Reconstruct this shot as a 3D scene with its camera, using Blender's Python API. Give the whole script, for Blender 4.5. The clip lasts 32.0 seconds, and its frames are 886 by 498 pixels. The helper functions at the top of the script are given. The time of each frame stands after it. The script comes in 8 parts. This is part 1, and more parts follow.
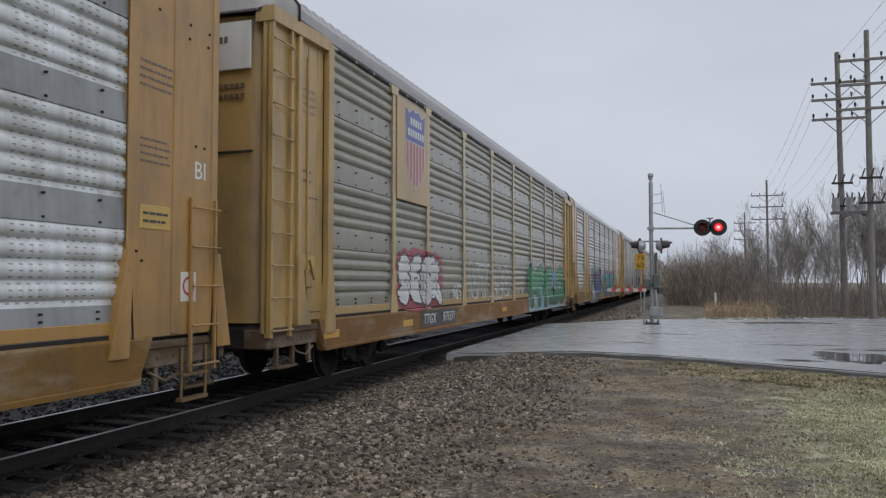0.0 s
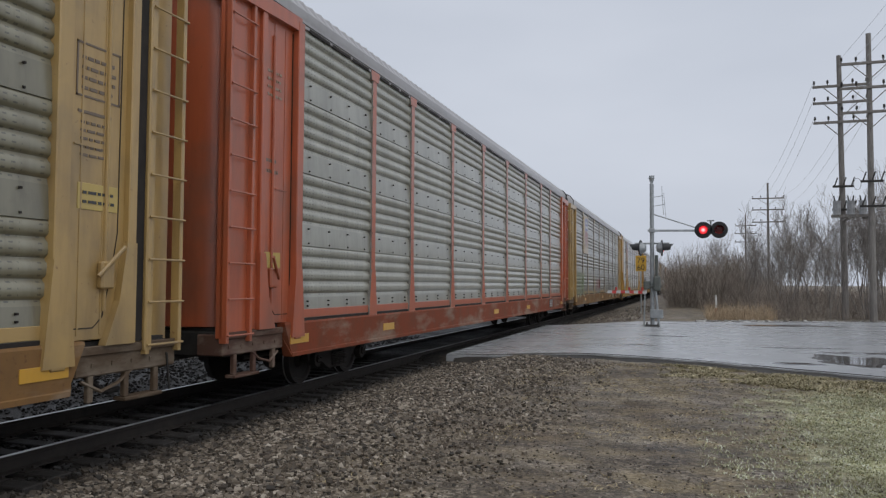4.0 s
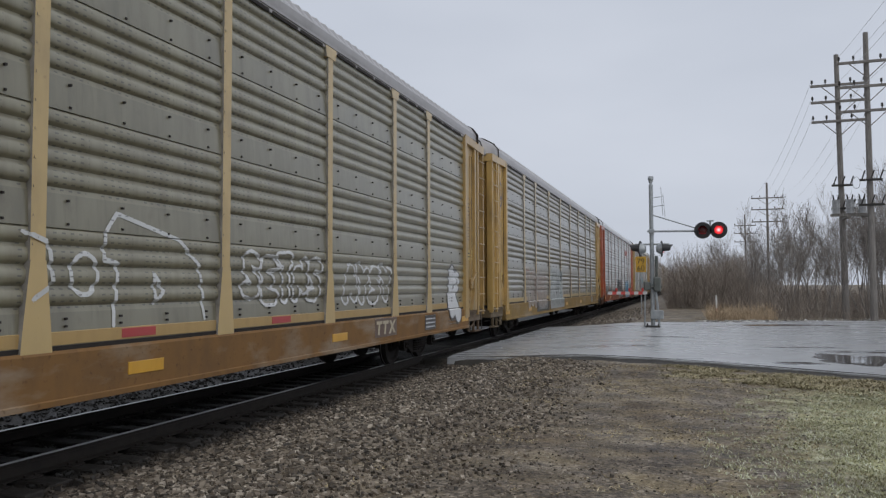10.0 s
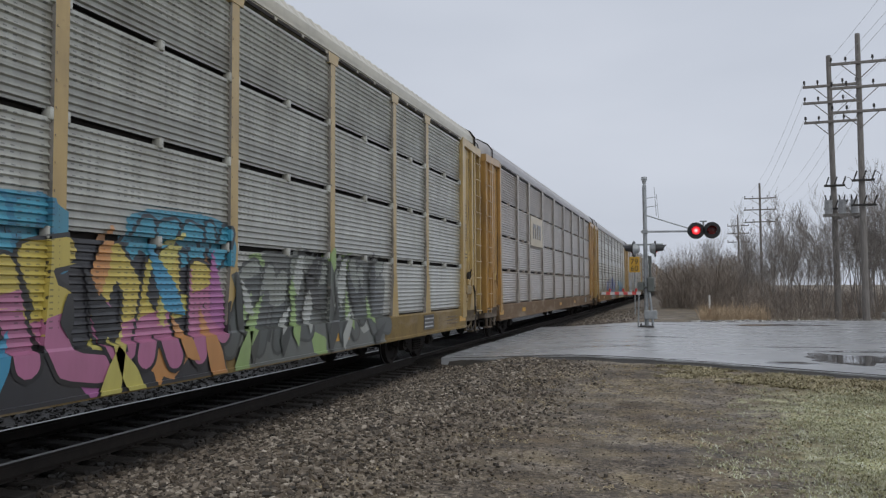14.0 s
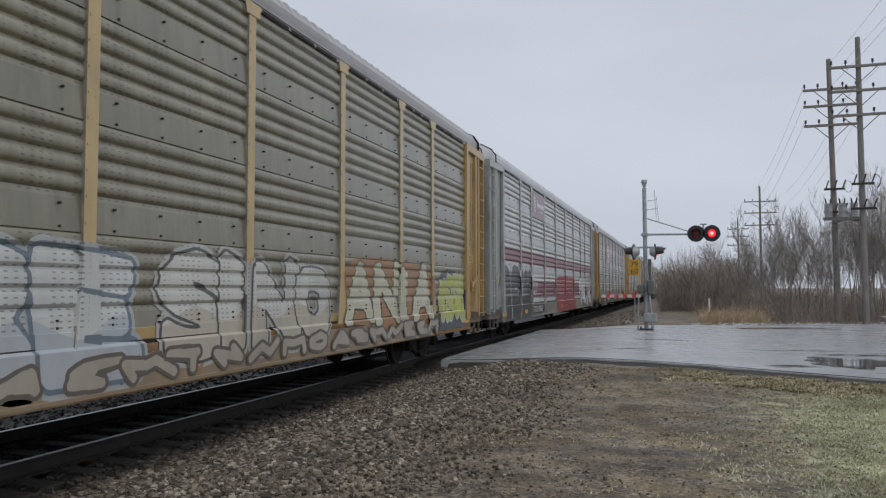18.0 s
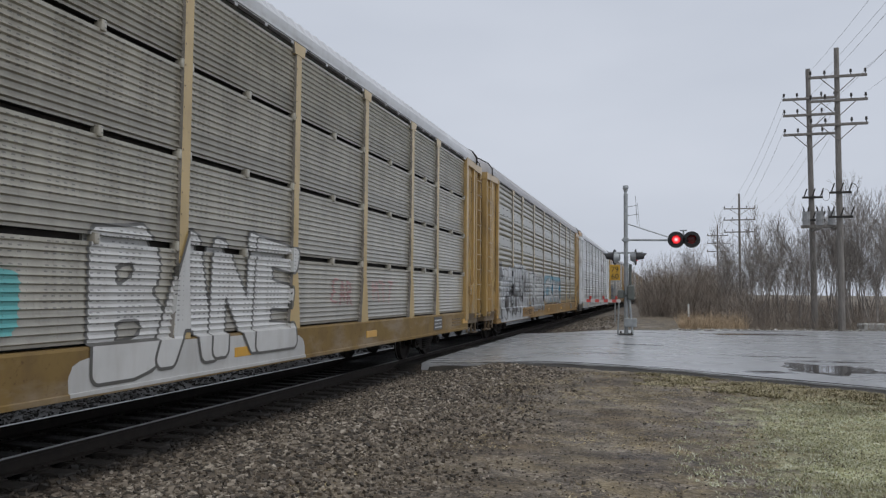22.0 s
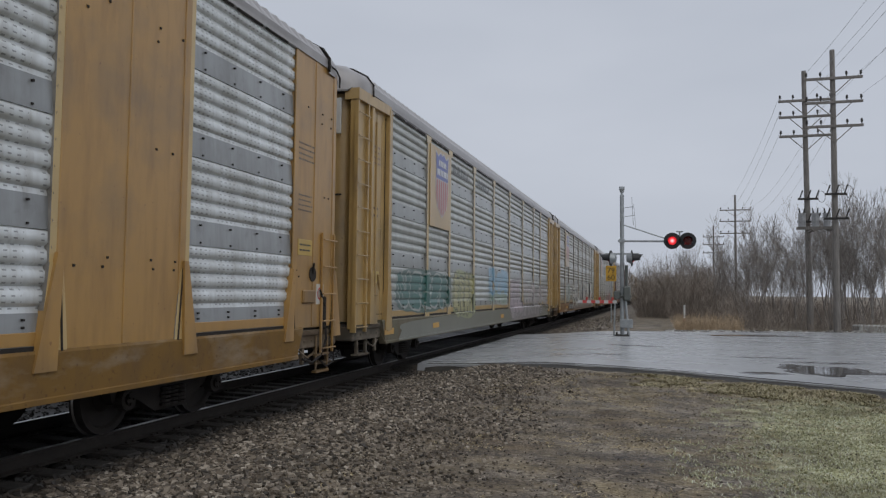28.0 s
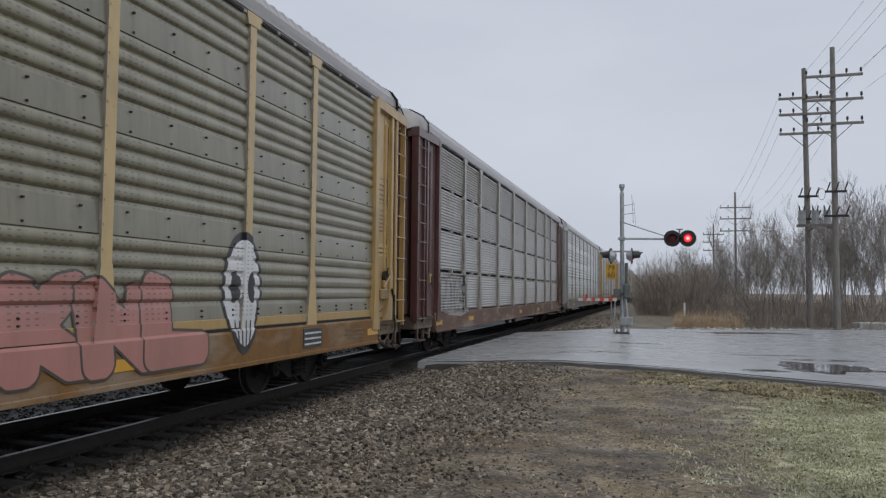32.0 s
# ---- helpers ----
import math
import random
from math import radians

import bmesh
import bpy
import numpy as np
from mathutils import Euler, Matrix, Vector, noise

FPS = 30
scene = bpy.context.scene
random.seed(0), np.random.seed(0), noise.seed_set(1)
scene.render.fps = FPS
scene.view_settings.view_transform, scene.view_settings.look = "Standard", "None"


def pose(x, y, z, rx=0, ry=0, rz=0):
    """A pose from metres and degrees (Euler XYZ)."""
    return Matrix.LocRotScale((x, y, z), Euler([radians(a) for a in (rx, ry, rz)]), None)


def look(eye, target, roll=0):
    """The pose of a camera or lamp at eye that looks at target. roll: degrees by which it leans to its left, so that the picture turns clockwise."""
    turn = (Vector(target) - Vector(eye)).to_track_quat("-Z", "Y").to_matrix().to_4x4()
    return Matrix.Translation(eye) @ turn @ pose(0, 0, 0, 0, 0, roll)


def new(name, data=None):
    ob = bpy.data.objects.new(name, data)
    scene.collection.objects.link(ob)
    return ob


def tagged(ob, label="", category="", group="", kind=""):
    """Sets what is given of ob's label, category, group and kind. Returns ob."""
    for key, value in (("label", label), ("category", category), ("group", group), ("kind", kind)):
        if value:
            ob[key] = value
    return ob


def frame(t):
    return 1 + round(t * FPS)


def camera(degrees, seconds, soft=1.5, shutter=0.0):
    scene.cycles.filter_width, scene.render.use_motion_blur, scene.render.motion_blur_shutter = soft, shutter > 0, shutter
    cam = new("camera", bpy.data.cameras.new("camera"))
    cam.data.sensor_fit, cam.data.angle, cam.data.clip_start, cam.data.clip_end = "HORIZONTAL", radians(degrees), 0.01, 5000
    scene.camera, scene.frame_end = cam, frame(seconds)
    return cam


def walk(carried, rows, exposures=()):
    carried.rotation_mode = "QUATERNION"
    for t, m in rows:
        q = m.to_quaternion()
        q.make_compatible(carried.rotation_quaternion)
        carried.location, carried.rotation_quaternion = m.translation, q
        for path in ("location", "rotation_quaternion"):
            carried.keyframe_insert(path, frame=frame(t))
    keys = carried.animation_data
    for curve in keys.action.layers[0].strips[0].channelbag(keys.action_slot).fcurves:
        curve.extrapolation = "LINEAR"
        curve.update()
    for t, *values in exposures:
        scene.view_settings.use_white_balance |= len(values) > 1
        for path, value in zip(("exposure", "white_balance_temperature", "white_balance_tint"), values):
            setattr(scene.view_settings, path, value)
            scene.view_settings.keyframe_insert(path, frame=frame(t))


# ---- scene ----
# ---------------------------------------------------------------- camera
EYE = (0.0, 0.0, 1.703)
CLIP = 32.0
cam = camera(60.51, CLIP, soft=1.3)

# seconds, heading to the left of the track (degrees), upward tilt, lean
TURNS = (
    (0, 18.062, 2.506, -0.002), (0.5, 18.115, 2.564, 0.036), (1, 18.149, 2.604, 0.122),
    (1.5, 18.205, 2.57, 0.21), (2, 18.186, 2.543, 0.301), (2.5, 18.168, 2.553, 0.3),
    (3, 18.11, 2.532, 0.328), (3.5, 18.089, 2.574, 0.357), (5.5, 18.268, 2.538, 0.256),
    (6, 18.305, 2.619, 0.183), (6.5, 18.358, 2.707, 0.053), (7, 18.368, 2.803, -0.085),
    (7.5, 18.372, 2.88, -0.136), (8, 18.325, 2.907, -0.142), (8.5, 18.306, 2.9, -0.15),
    (9, 18.215, 2.943, -0.251), (9.5, 18.14, 2.865, -0.189), (10, 18.092, 2.789, -0.233),
    (10.5, 18.083, 2.712, -0.229), (11, 18.02, 2.666, -0.207), (11.5, 17.981, 2.669, -0.251),
    (12, 17.953, 2.666, -0.323), (12.5, 17.853, 2.599, -0.228), (13, 17.787, 2.677, -0.293),
    (13.5, 17.714, 2.76, -0.355), (14, 17.638, 2.819, -0.301), (14.5, 17.538, 2.802, -0.276),
    (16.5, 17.567, 2.741, -0.189), (17, 17.591, 2.806, -0.172), (17.5, 17.63, 2.885, -0.167),
    (18, 17.63, 2.987, -0.128), (18.5, 17.584, 3.061, -0.142), (19, 17.556, 3.08, 0.018),
    (19.5, 17.476, 3.062, 0.049), (20, 17.218, 3.099, 0.107), (20.5, 17.009, 3.012, 0.28),
    (21, 16.718, 3.021, 0.301), (21.5, 16.526, 3.114, 0.449), (22, 16.264, 3.22, 0.489),
    (22.5, 16.085, 3.302, 0.434), (23, 15.946, 3.367, 0.512), (23.5, 15.759, 3.515, 0.466),
    (24, 15.698, 3.654, 0.515), (24.5, 15.723, 3.57, 0.602), (25, 15.772, 3.504, 0.609),
    (25.5, 15.88, 3.415, 0.698), (27.5, 16.035, 3.209, 0.617), (28, 15.992, 3.272, 0.597),
    (28.5, 15.955, 3.286, 0.533), (29, 15.941, 3.324, 0.476), (29.5, 15.91, 3.265, 0.461),
    (30, 15.86, 3.255, 0.423), (30.5, 15.867, 3.286, 0.458), (31, 15.897, 3.241, 0.523),
    (31.5, 15.919, 3.175, 0.515), (32, 15.993, 3.108, 0.544),
)


def aim(turn, tilt, lean):
    return pose(*EYE, 90 + tilt, 0, turn) @ pose(0, 0, 0, 0, 0, lean)


walk(cam, [(t, aim(a, b, c)) for t, a, b, c in TURNS], ((0.0, 0.0), (22.0, 0.0), (25.0, -0.11), (28.0, -0.18), (31.0, -0.18), (32.0, 0.0)))

# ---------------------------------------------------------------- light
world = bpy.data.worlds.new("overcast")
scene.world = world
world.use_nodes = True
wn, wl = world.node_tree.nodes, world.node_tree.links
wn.clear()
w_out = wn.new("ShaderNodeOutputWorld")
w_bg = wn.new("ShaderNodeBackground")
w_sky = wn.new("ShaderNodeTexSky")
w_sky.sky_type = "NISHITA"
w_sky.sun_disc = False
w_sky.sun_elevation = radians(58)
w_sky.sun_rotation = radians(133)
w_sky.air_density, w_sky.dust_density = 1.2, 3.0
w_grey = wn.new("ShaderNodeHueSaturation")
w_grey.inputs["Saturation"].default_value = 0.35
w_grey.inputs["Value"].default_value = 0.10
w_tc = wn.new("ShaderNodeTexCoord")
w_map = wn.new("ShaderNodeMapping")
w_map.inputs["Scale"].default_value = (1.0, 1.0, 3.0)
w_noise = wn.new("ShaderNodeTexNoise")
w_noise.inputs["Scale"].default_value = 1.6
w_noise.inputs["Detail"].default_value = 4.0
w_ramp = wn.new("ShaderNodeValToRGB")
w_ramp.color_ramp.elements[0].position, w_ramp.color_ramp.elements[1].position = 0.35, 0.75
w_ramp.color_ramp.elements[0].color = (0.525, 0.57, 0.66, 1)
w_ramp.color_ramp.elements[1].color = (0.622, 0.665, 0.755, 1)
w_mix = wn.new("ShaderNodeMix")
w_mix.data_type = "RGBA"
w_mix.inputs["Factor"].default_value = 0.92
wl.new(w_sky.outputs["Color"], w_grey.inputs["Color"])
wl.new(w_tc.outputs["Generated"], w_map.inputs["Vector"])
wl.new(w_map.outputs["Vector"], w_noise.inputs["Vector"])
wl.new(w_noise.outputs["Fac"], w_ramp.inputs["Fac"])
wl.new(w_grey.outputs["Color"], w_mix.inputs["A"])
wl.new(w_ramp.outputs["Color"], w_mix.inputs["B"])
wl.new(w_mix.outputs["Result"], w_bg.inputs["Color"])
w_bg.inputs["Strength"].default_value = 1.0
wl.new(w_bg.outputs["Background"], w_out.inputs["Surface"])

sun_data = bpy.data.lights.new("sun", "SUN")
sun_data.energy, sun_data.angle, sun_data.color = 1.15, radians(80), (1.0, 0.98, 0.94)
sun = new("sun", sun_data)
sun.matrix_basis = look((19, -13, 40), (0, 5, 0))

# ---------------------------------------------------------------- materials


class Nodes:
    """A small helper to write node materials."""

    def __init__(self, name):
        self.m = bpy.data.materials.new(name)
        self.m.use_nodes = True
        self.n, self.l = self.m.node_tree.nodes, self.m.node_tree.links
        self.bsdf = self.n["Principled BSDF"]

    def put(self, kind, **values):
        node = self.n.new(kind)
        for key, value in values.items():
            node.inputs[key].default_value = value
        return node

    def plug(self, a, b):
        self.l.new(a, b)

    def coords(self, scale=(1, 1, 1), out="Object"):
        tc, mp = self.n.new("ShaderNodeTexCoord"), self.put("ShaderNodeMapping", Scale=scale)
        self.plug(tc.outputs[out], mp.inputs["Vector"])
        return mp.outputs["Vector"]

    def noise(self, vec, scale, detail=4.0, rough=0.55):
        node = self.put("ShaderNodeTexNoise", Scale=scale, Detail=detail, Roughness=rough)
        self.plug(vec, node.inputs["Vector"])
        return node.outputs["Fac"]

    def ramp(self, fac, stops):
        node = self.n.new("ShaderNodeValToRGB")
        els = node.color_ramp.elements
        while len(els) < len(stops):
            els.new(0.5)
        for el, (p, c) in zip(els, stops):
            el.position = p
            el.color = (*c, 1) if len(c) == 3 else c
        self.plug(fac, node.inputs["Fac"])
        return node.outputs["Color"]

    def mix(self, fac, a, b, blend="MIX"):
        node = self.n.new("ShaderNodeMix")
        node.data_type, node.blend_type = "RGBA", blend
        for sock, val in ((node.inputs["Factor"], fac), (node.inputs["A"], a), (node.inputs["B"], b)):
            if isinstance(val, (int, float)):
                sock.default_value = val
            elif isinstance(val, tuple):
                sock.default_value = (*val, 1) if len(val) == 3 else val
            else:
                self.plug(val, sock)
        return node.outputs["Result"]

    def math(self, op, a, b=0.0):
        node = self.n.new("ShaderNodeMath")
        node.operation = op
        for i, val in enumerate((a, b)):
            if isinstance(val, (int, float)):
                node.inputs[i].default_value = val
            else:
                self.plug(val, node.inputs[i])
        return node.outputs["Value"]

    def bump(self, height, strength=0.3, dist=0.01):
        node = self.put("ShaderNodeBump", Strength=strength, Distance=dist)
        self.plug(height, node.inputs["Height"])
        self.plug(node.outputs["Normal"], self.bsdf.inputs["Normal"])

    def done(self, colour, rough=0.6, metal=0.0, spec=0.5):
        for key, val in (("Base Color", colour), ("Roughness", rough), ("Metallic", metal), ("Specular IOR Level", spec)):
            sock = self.bsdf.inputs[key]
            if isinstance(val, (int, float)):
                sock.default_value = val
            elif isinstance(val, tuple):
                sock.default_value = (*val, 1)
            else:
                self.plug(val, sock)
        return self.m


def own_colour(nd):
    return nd.n.new("ShaderNodeObjectInfo").outputs["Color"]


def wet_coat(nd, weight=0.9, rough=0.3):
    """The film of rain on a painted side."""
    nd.bsdf.inputs["Coat Weight"].default_value = weight
    nd.bsdf.inputs["Coat Roughness"].default_value = rough


def painted(name, dirt=0.5, rust=0.35, rough=0.5, holes=False):
    """Weathered coach paint in the object's own colour: run-off streaks, grime patches and rust spots."""
    nd = Nodes(name)
    col = own_colour(nd)
    vec = nd.coords()
    streak = nd.noise(nd.coords((1.7, 1.7, 0.3)), 3.0, 6.0, 0.62)
    patch = nd.noise(vec, 0.9, 5.0)
    fleck = nd.noise(vec, 14.0, 3.0)
    dark = nd.mix(1.0, col, (0.62, 0.57, 0.52), "MULTIPLY")
    fac = nd.ramp(streak, [(0.46, (0, 0, 0)), (0.74, (1, 1, 1))])
    c1 = nd.mix(nd.math("MULTIPLY", fac, dirt), col, dark)
    grime = nd.ramp(patch, [(0.46, (0, 0, 0)), (0.80, (1, 1, 1))])
    c2 = nd.mix(nd.math("MULTIPLY", grime, dirt), c1, (0.10, 0.085, 0.065))
    spots = nd.ramp(fleck, [(0.68, (0, 0, 0)), (0.76, (1, 1, 1))])
    c3 = nd.mix(nd.math("MULTIPLY", spots, rust), c2, (0.14, 0.055, 0.025))
    if holes:
        # the perforations of the sheet show through the coat
        sep = nd.n.new("ShaderNodeSeparateXYZ")
        nd.plug(vec, sep.inputs["Vector"])
        along = nd.math("LESS_THAN", nd.math("FRACT", nd.math("MULTIPLY", sep.outputs["Y"], 1 / 0.105)), 0.42)
        group = nd.math("LESS_THAN", nd.math("FRACT", nd.math("MULTIPLY", sep.outputs["Y"], 1 / 0.63)), 0.68)
        down = nd.math("LESS_THAN", nd.math("FRACT", nd.math("MULTIPLY", sep.outputs["Z"], 1 / 0.058)), 0.26)
        sheet = nd.math("GREATER_THAN", sep.outputs["Z"], 1.3)
        hole = nd.math("MULTIPLY", nd.math("MULTIPLY", along, down), nd.math("MULTIPLY", group, sheet))
        c3 = nd.mix(nd.math("MULTIPLY", hole, 0.6), c3, (0.03, 0.03, 0.03))
    nd.bump(fleck, 0.08, 0.004)
    wet_coat(nd)
    return nd.done(c3, rough, 0.0, 0.35)


def sheet_metal(name):
    """Perforated galvanised sheet in the object's own colour, with rows of small dark holes and old grime."""
    nd = Nodes(name)
    info = nd.n.new("ShaderNodeObjectInfo")
    col = info.outputs["Color"]
    vec = nd.coords()
    streak = nd.noise(nd.coords((2.0, 2.0, 0.35)), 3.0, 6.0)
    patch = nd.noise(vec, 1.1, 5.0)
    grain = nd.noise(vec, 60.0, 2.0)
    c1 = nd.mix(nd.ramp(streak, [(0.40, (0, 0, 0)), (0.80, (0.75, 0.75, 0.75))]), col, nd.mix(1.0, col, (0.56, 0.53, 0.50), "MULTIPLY"))
    c2 = nd.mix(nd.ramp(patch, [(0.44, (0, 0, 0)), (0.76, (0.6, 0.6, 0.6))]), c1, (0.17, 0.158, 0.118))
    # fine run-off below the bolts and old brown blooms
    runs = nd.noise(nd.coords((9.0, 9.0, 0.8)), 2.2, 4.0)
    c2 = nd.mix(nd.ramp(runs, [(0.56, (0, 0, 0)), (0.74, (0.35, 0.35, 0.35))]), c2, nd.mix(1.0, c2, (0.5, 0.46, 0.40), "MULTIPLY"))
    bloom = nd.noise(vec, 3.4, 5.0, 0.65)
    c2 = nd.mix(nd.ramp(bloom, [(0.60, (0, 0, 0)), (0.74, (0.3, 0.3, 0.3))]), c2, (0.13, 0.09, 0.055))
    # columns of perforations: short dashes every 6 cm down, in pairs of columns along the sheet
    sep = nd.n.new("ShaderNodeSeparateXYZ")
    nd.plug(vec, sep.inputs["Vector"])
    along = nd.math("FRACT", nd.math("MULTIPLY", sep.outputs["Y"], 1 / 0.105))
    group = nd.math("LESS_THAN", nd.math("FRACT", nd.math("MULTIPLY", sep.outputs["Y"], 1 / 0.63)), 0.68)
    down = nd.math("FRACT", nd.math("MULTIPLY", sep.outputs["Z"], 1 / 0.058))
    hole = nd.math("MULTIPLY", nd.math("LESS_THAN", along, 0.42), nd.math("LESS_THAN", down, 0.26))
    nrm = nd.math("FRACT", nd.math("MULTIPLY", nd.math("SUBTRACT", sep.outputs["Z"], 1.15), 1 / 1.11))
    ribbed = nd.math("GREATER_THAN", nrm, 0.29)
    hole = nd.math("MULTIPLY", hole, nd.math("MULTIPLY", group, ribbed))
    # the lap of each sheet is a duller, older zinc than the ribs; the object's alpha sets by how much
    keep = nd.math("MAXIMUM", ribbed, info.outputs["Alpha"])
    dull = nd.n.new("ShaderNodeCombineColor")
    for s in ("Red", "Green", "Blue"):
        nd.plug(keep, dull.inputs[s])
    c2 = nd.mix(1.0, c2, dull.outputs["Color"], "MULTIPLY")
    c3 = nd.mix(nd.math("MULTIPLY", hole, 0.62), c2, (0.03, 0.03, 0.03))
    nd.bump(grain, 0.05, 0.003)
    wet_coat(nd, 1.0, 0.28)
    return nd.done(c3, 0.42, 0.2, 0.5)


def plain(name, colour, rough=0.6, metal=0.0, var=0.35, scale=6.0, spec=0.5, bump=0.15, stretch=(1, 1, 1)):
    """A surface with two scales of variation around one colour."""
    nd = Nodes(name)
    vec = nd.coords(stretch)
    a, b = nd.noise(vec, scale, 5.0), nd.noise(vec, scale * 9, 3.0)
    lo, hi = tuple(c * (1 - var) for c in colour), tuple(min(1, c * (1 + var)) for c in colour)
    c1 = nd.ramp(a, [(0.3, lo), (0.7, hi)])
    c2 = nd.mix(nd.math("MULTIPLY", b, 0.5), c1, nd.mix(1.0, c1, (0.6, 0.6, 0.6), "MULTIPLY"))
    nd.bump(b, bump, 0.01)
    return nd.done(c2, rough, metal, spec)


def islands(name, stops, rough=0.8):
    """A heap of loose bits, each with a shade of its own."""
    nd = Nodes(name)
    geo = nd.n.new("ShaderNodeNewGeometry")
    vec = nd.coords()
    c = nd.ramp(geo.outputs["Random Per Island"], stops)
    patch = nd.ramp(nd.noise(vec, 1.1, 4), [(0.35, (0.62, 0.60, 0.55)), (0.65, (1.1, 1.1, 1.1))])
    return nd.done(nd.mix(1.0, c, patch, "MULTIPLY"), rough, 0, 0.3)


def grimy(name):
    """Sill paint under old road salt and rust: pale crust, brown runs and bare patches over the object's own colour."""
    nd = Nodes(name)
    col = own_colour(nd)
    vec = nd.coords()
    runs = nd.noise(nd.coords((1.0, 1.2, 0.7)), 2.6, 6.0, 0.6)
    patch = nd.noise(nd.coords((1.0, 0.45, 1.4)), 1.6, 5.0, 0.6)
    fleck = nd.noise(vec, 19.0, 4.0)
    c = nd.mix(nd.ramp(runs, [(0.44, (0, 0, 0)), (0.72, (0.5, 0.5, 0.5))]), col, (0.10, 0.062, 0.036))
    c = nd.mix(nd.ramp(patch, [(0.50, (0, 0, 0)), (0.66, (0.6, 0.6, 0.6))]), c, (0.31, 0.26, 0.20))
    c = nd.mix(nd.ramp(fleck, [(0.60, (0, 0, 0)), (0.72, (0.55, 0.55, 0.55))]), c, (0.08, 0.042, 0.022))
    nd.bump(fleck, 0.15, 0.005)
    return nd.done(c, 0.68, 0.0, 0.3)


def lit_lens():
    """A lit red lens: a hot core inside a dimmer red disc."""
    nd = Nodes("lit_red_lens")
    vec = nd.coords()
    far = nd.n.new("ShaderNodeVectorMath")
    far.operation = "LENGTH"
    nd.plug(vec, far.inputs[0])
    hot = nd.ramp(nd.math("MULTIPLY", far.outputs["Value"], 6.0), [(0.10, (1.0, 0.62, 0.62)), (0.42, (1.0, 0.12, 0.14)), (0.62, (0.55, 0.018, 0.025)), (1.0, (0.35, 0.01, 0.014))])
    nd.plug(hot, nd.bsdf.inputs["Emission Color"])
    nd.bsdf.inputs["Emission Strength"].default_value = 1.6
    return nd.done((0.3, 0.01, 0.012), 0.3)


WATER = plain("standing_water", (0.07, 0.072, 0.075), 0.06, 0, 0.1, 2.0, 0.6, 0.01)
PAINT = painted("weathered_paint", 0.72, 0.55)
SILL_PAINT = grimy("grimy_sill_paint")
POST_PAINT = painted("post_paint", 0.35, 0.25, 0.45)
POST_FLANK = plain("grey_post_flank", (0.27, 0.25, 0.225), 0.6, 0.1, 0.3, 5.0)
FRESH = painted("cleaner_paint", 0.25, 0.15, 0.42)
SHEET = sheet_metal("perforated_sheet")
ROOFING = painted("roof_sheet", 0.4, 0.2, 0.5)
SPRAY = painted("spray_paint", 0.18, 0.05, 0.5)
SPRAY_ON = painted("spray_on_sheet", 0.32, 0.08, 0.5, True)
STEEL = plain("dark_steel", (0.030, 0.027, 0.024), 0.7, 0.1)
# rusted iron; also painted into slots and openings as their shade
RUST_AND_SHADE = plain("rusty_steel_and_shade", (0.020, 0.015, 0.012), 0.8, 0.0)
RAILTOP = plain("polished_rail", (0.27, 0.265, 0.26), 0.3, 0.9, 0.15)
WOOD_TIE = plain("creosoted_wood", (0.03, 0.026, 0.023), 0.8, 0, 0.45, 5, 0.4, 0.4, (1, 4, 4))
POLE_WOOD = plain("grey_pole_wood", (0.21, 0.195, 0.18), 0.85, 0, 0.3, 4, 0.3, 0.4, (6, 6, 0.6))
GALV = plain("galvanised_pole", (0.36, 0.38, 0.39), 0.45, 0.5, 0.2, 5)
BLACK = plain("black_paint", (0.018, 0.018, 0.02), 0.5, 0, 0.3, 8)
BOX_GREEN = plain("grey_green_cabinet", (0.115, 0.125, 0.115), 0.5, 0.1, 0.2, 4)
SIGN_Y = plain("yellow_sign", (0.62, 0.36, 0.04), 0.5, 0, 0.12, 5)
WHITE = plain("white_paint", (0.72, 0.72, 0.70), 0.55, 0, 0.12, 6)
DULL_WHITE = plain("dull_white_paint", (0.46, 0.45, 0.44), 0.6, 0, 0.15, 6)
RED = plain("red_paint", (0.45, 0.05, 0.04), 0.5, 0, 0.2, 6)
LAMP_ON = lit_lens()
LAMP_OFF = plain("dark_red_lens", (0.16, 0.012, 0.012), 0.25, 0, 0.2, 20)
BARK = plain("bare_bark", (0.27, 0.245, 0.225), 0.9, 0, 0.35, 3)
TWIG = plain("brush_twigs", (0.255, 0.215, 0.18), 0.9, 0, 0.4, 1.2)
DRY = plain("dry_grass", (0.46, 0.35, 0.235), 0.9, 0, 0.4, 2.0)
# ---------------------------------------------------------------- building helpers
def mesh_of(name, verts, faces, mats, slots=None):
    me = bpy.data.meshes.new(name)
    me.from_pydata(verts, [], faces)
    for m in mats if isinstance(mats, (list, tuple)) else [mats]:
        me.materials.append(m)
    if slots is not None:
        me.polygons.foreach_set("material_index", slots)
    me.update()
    return me


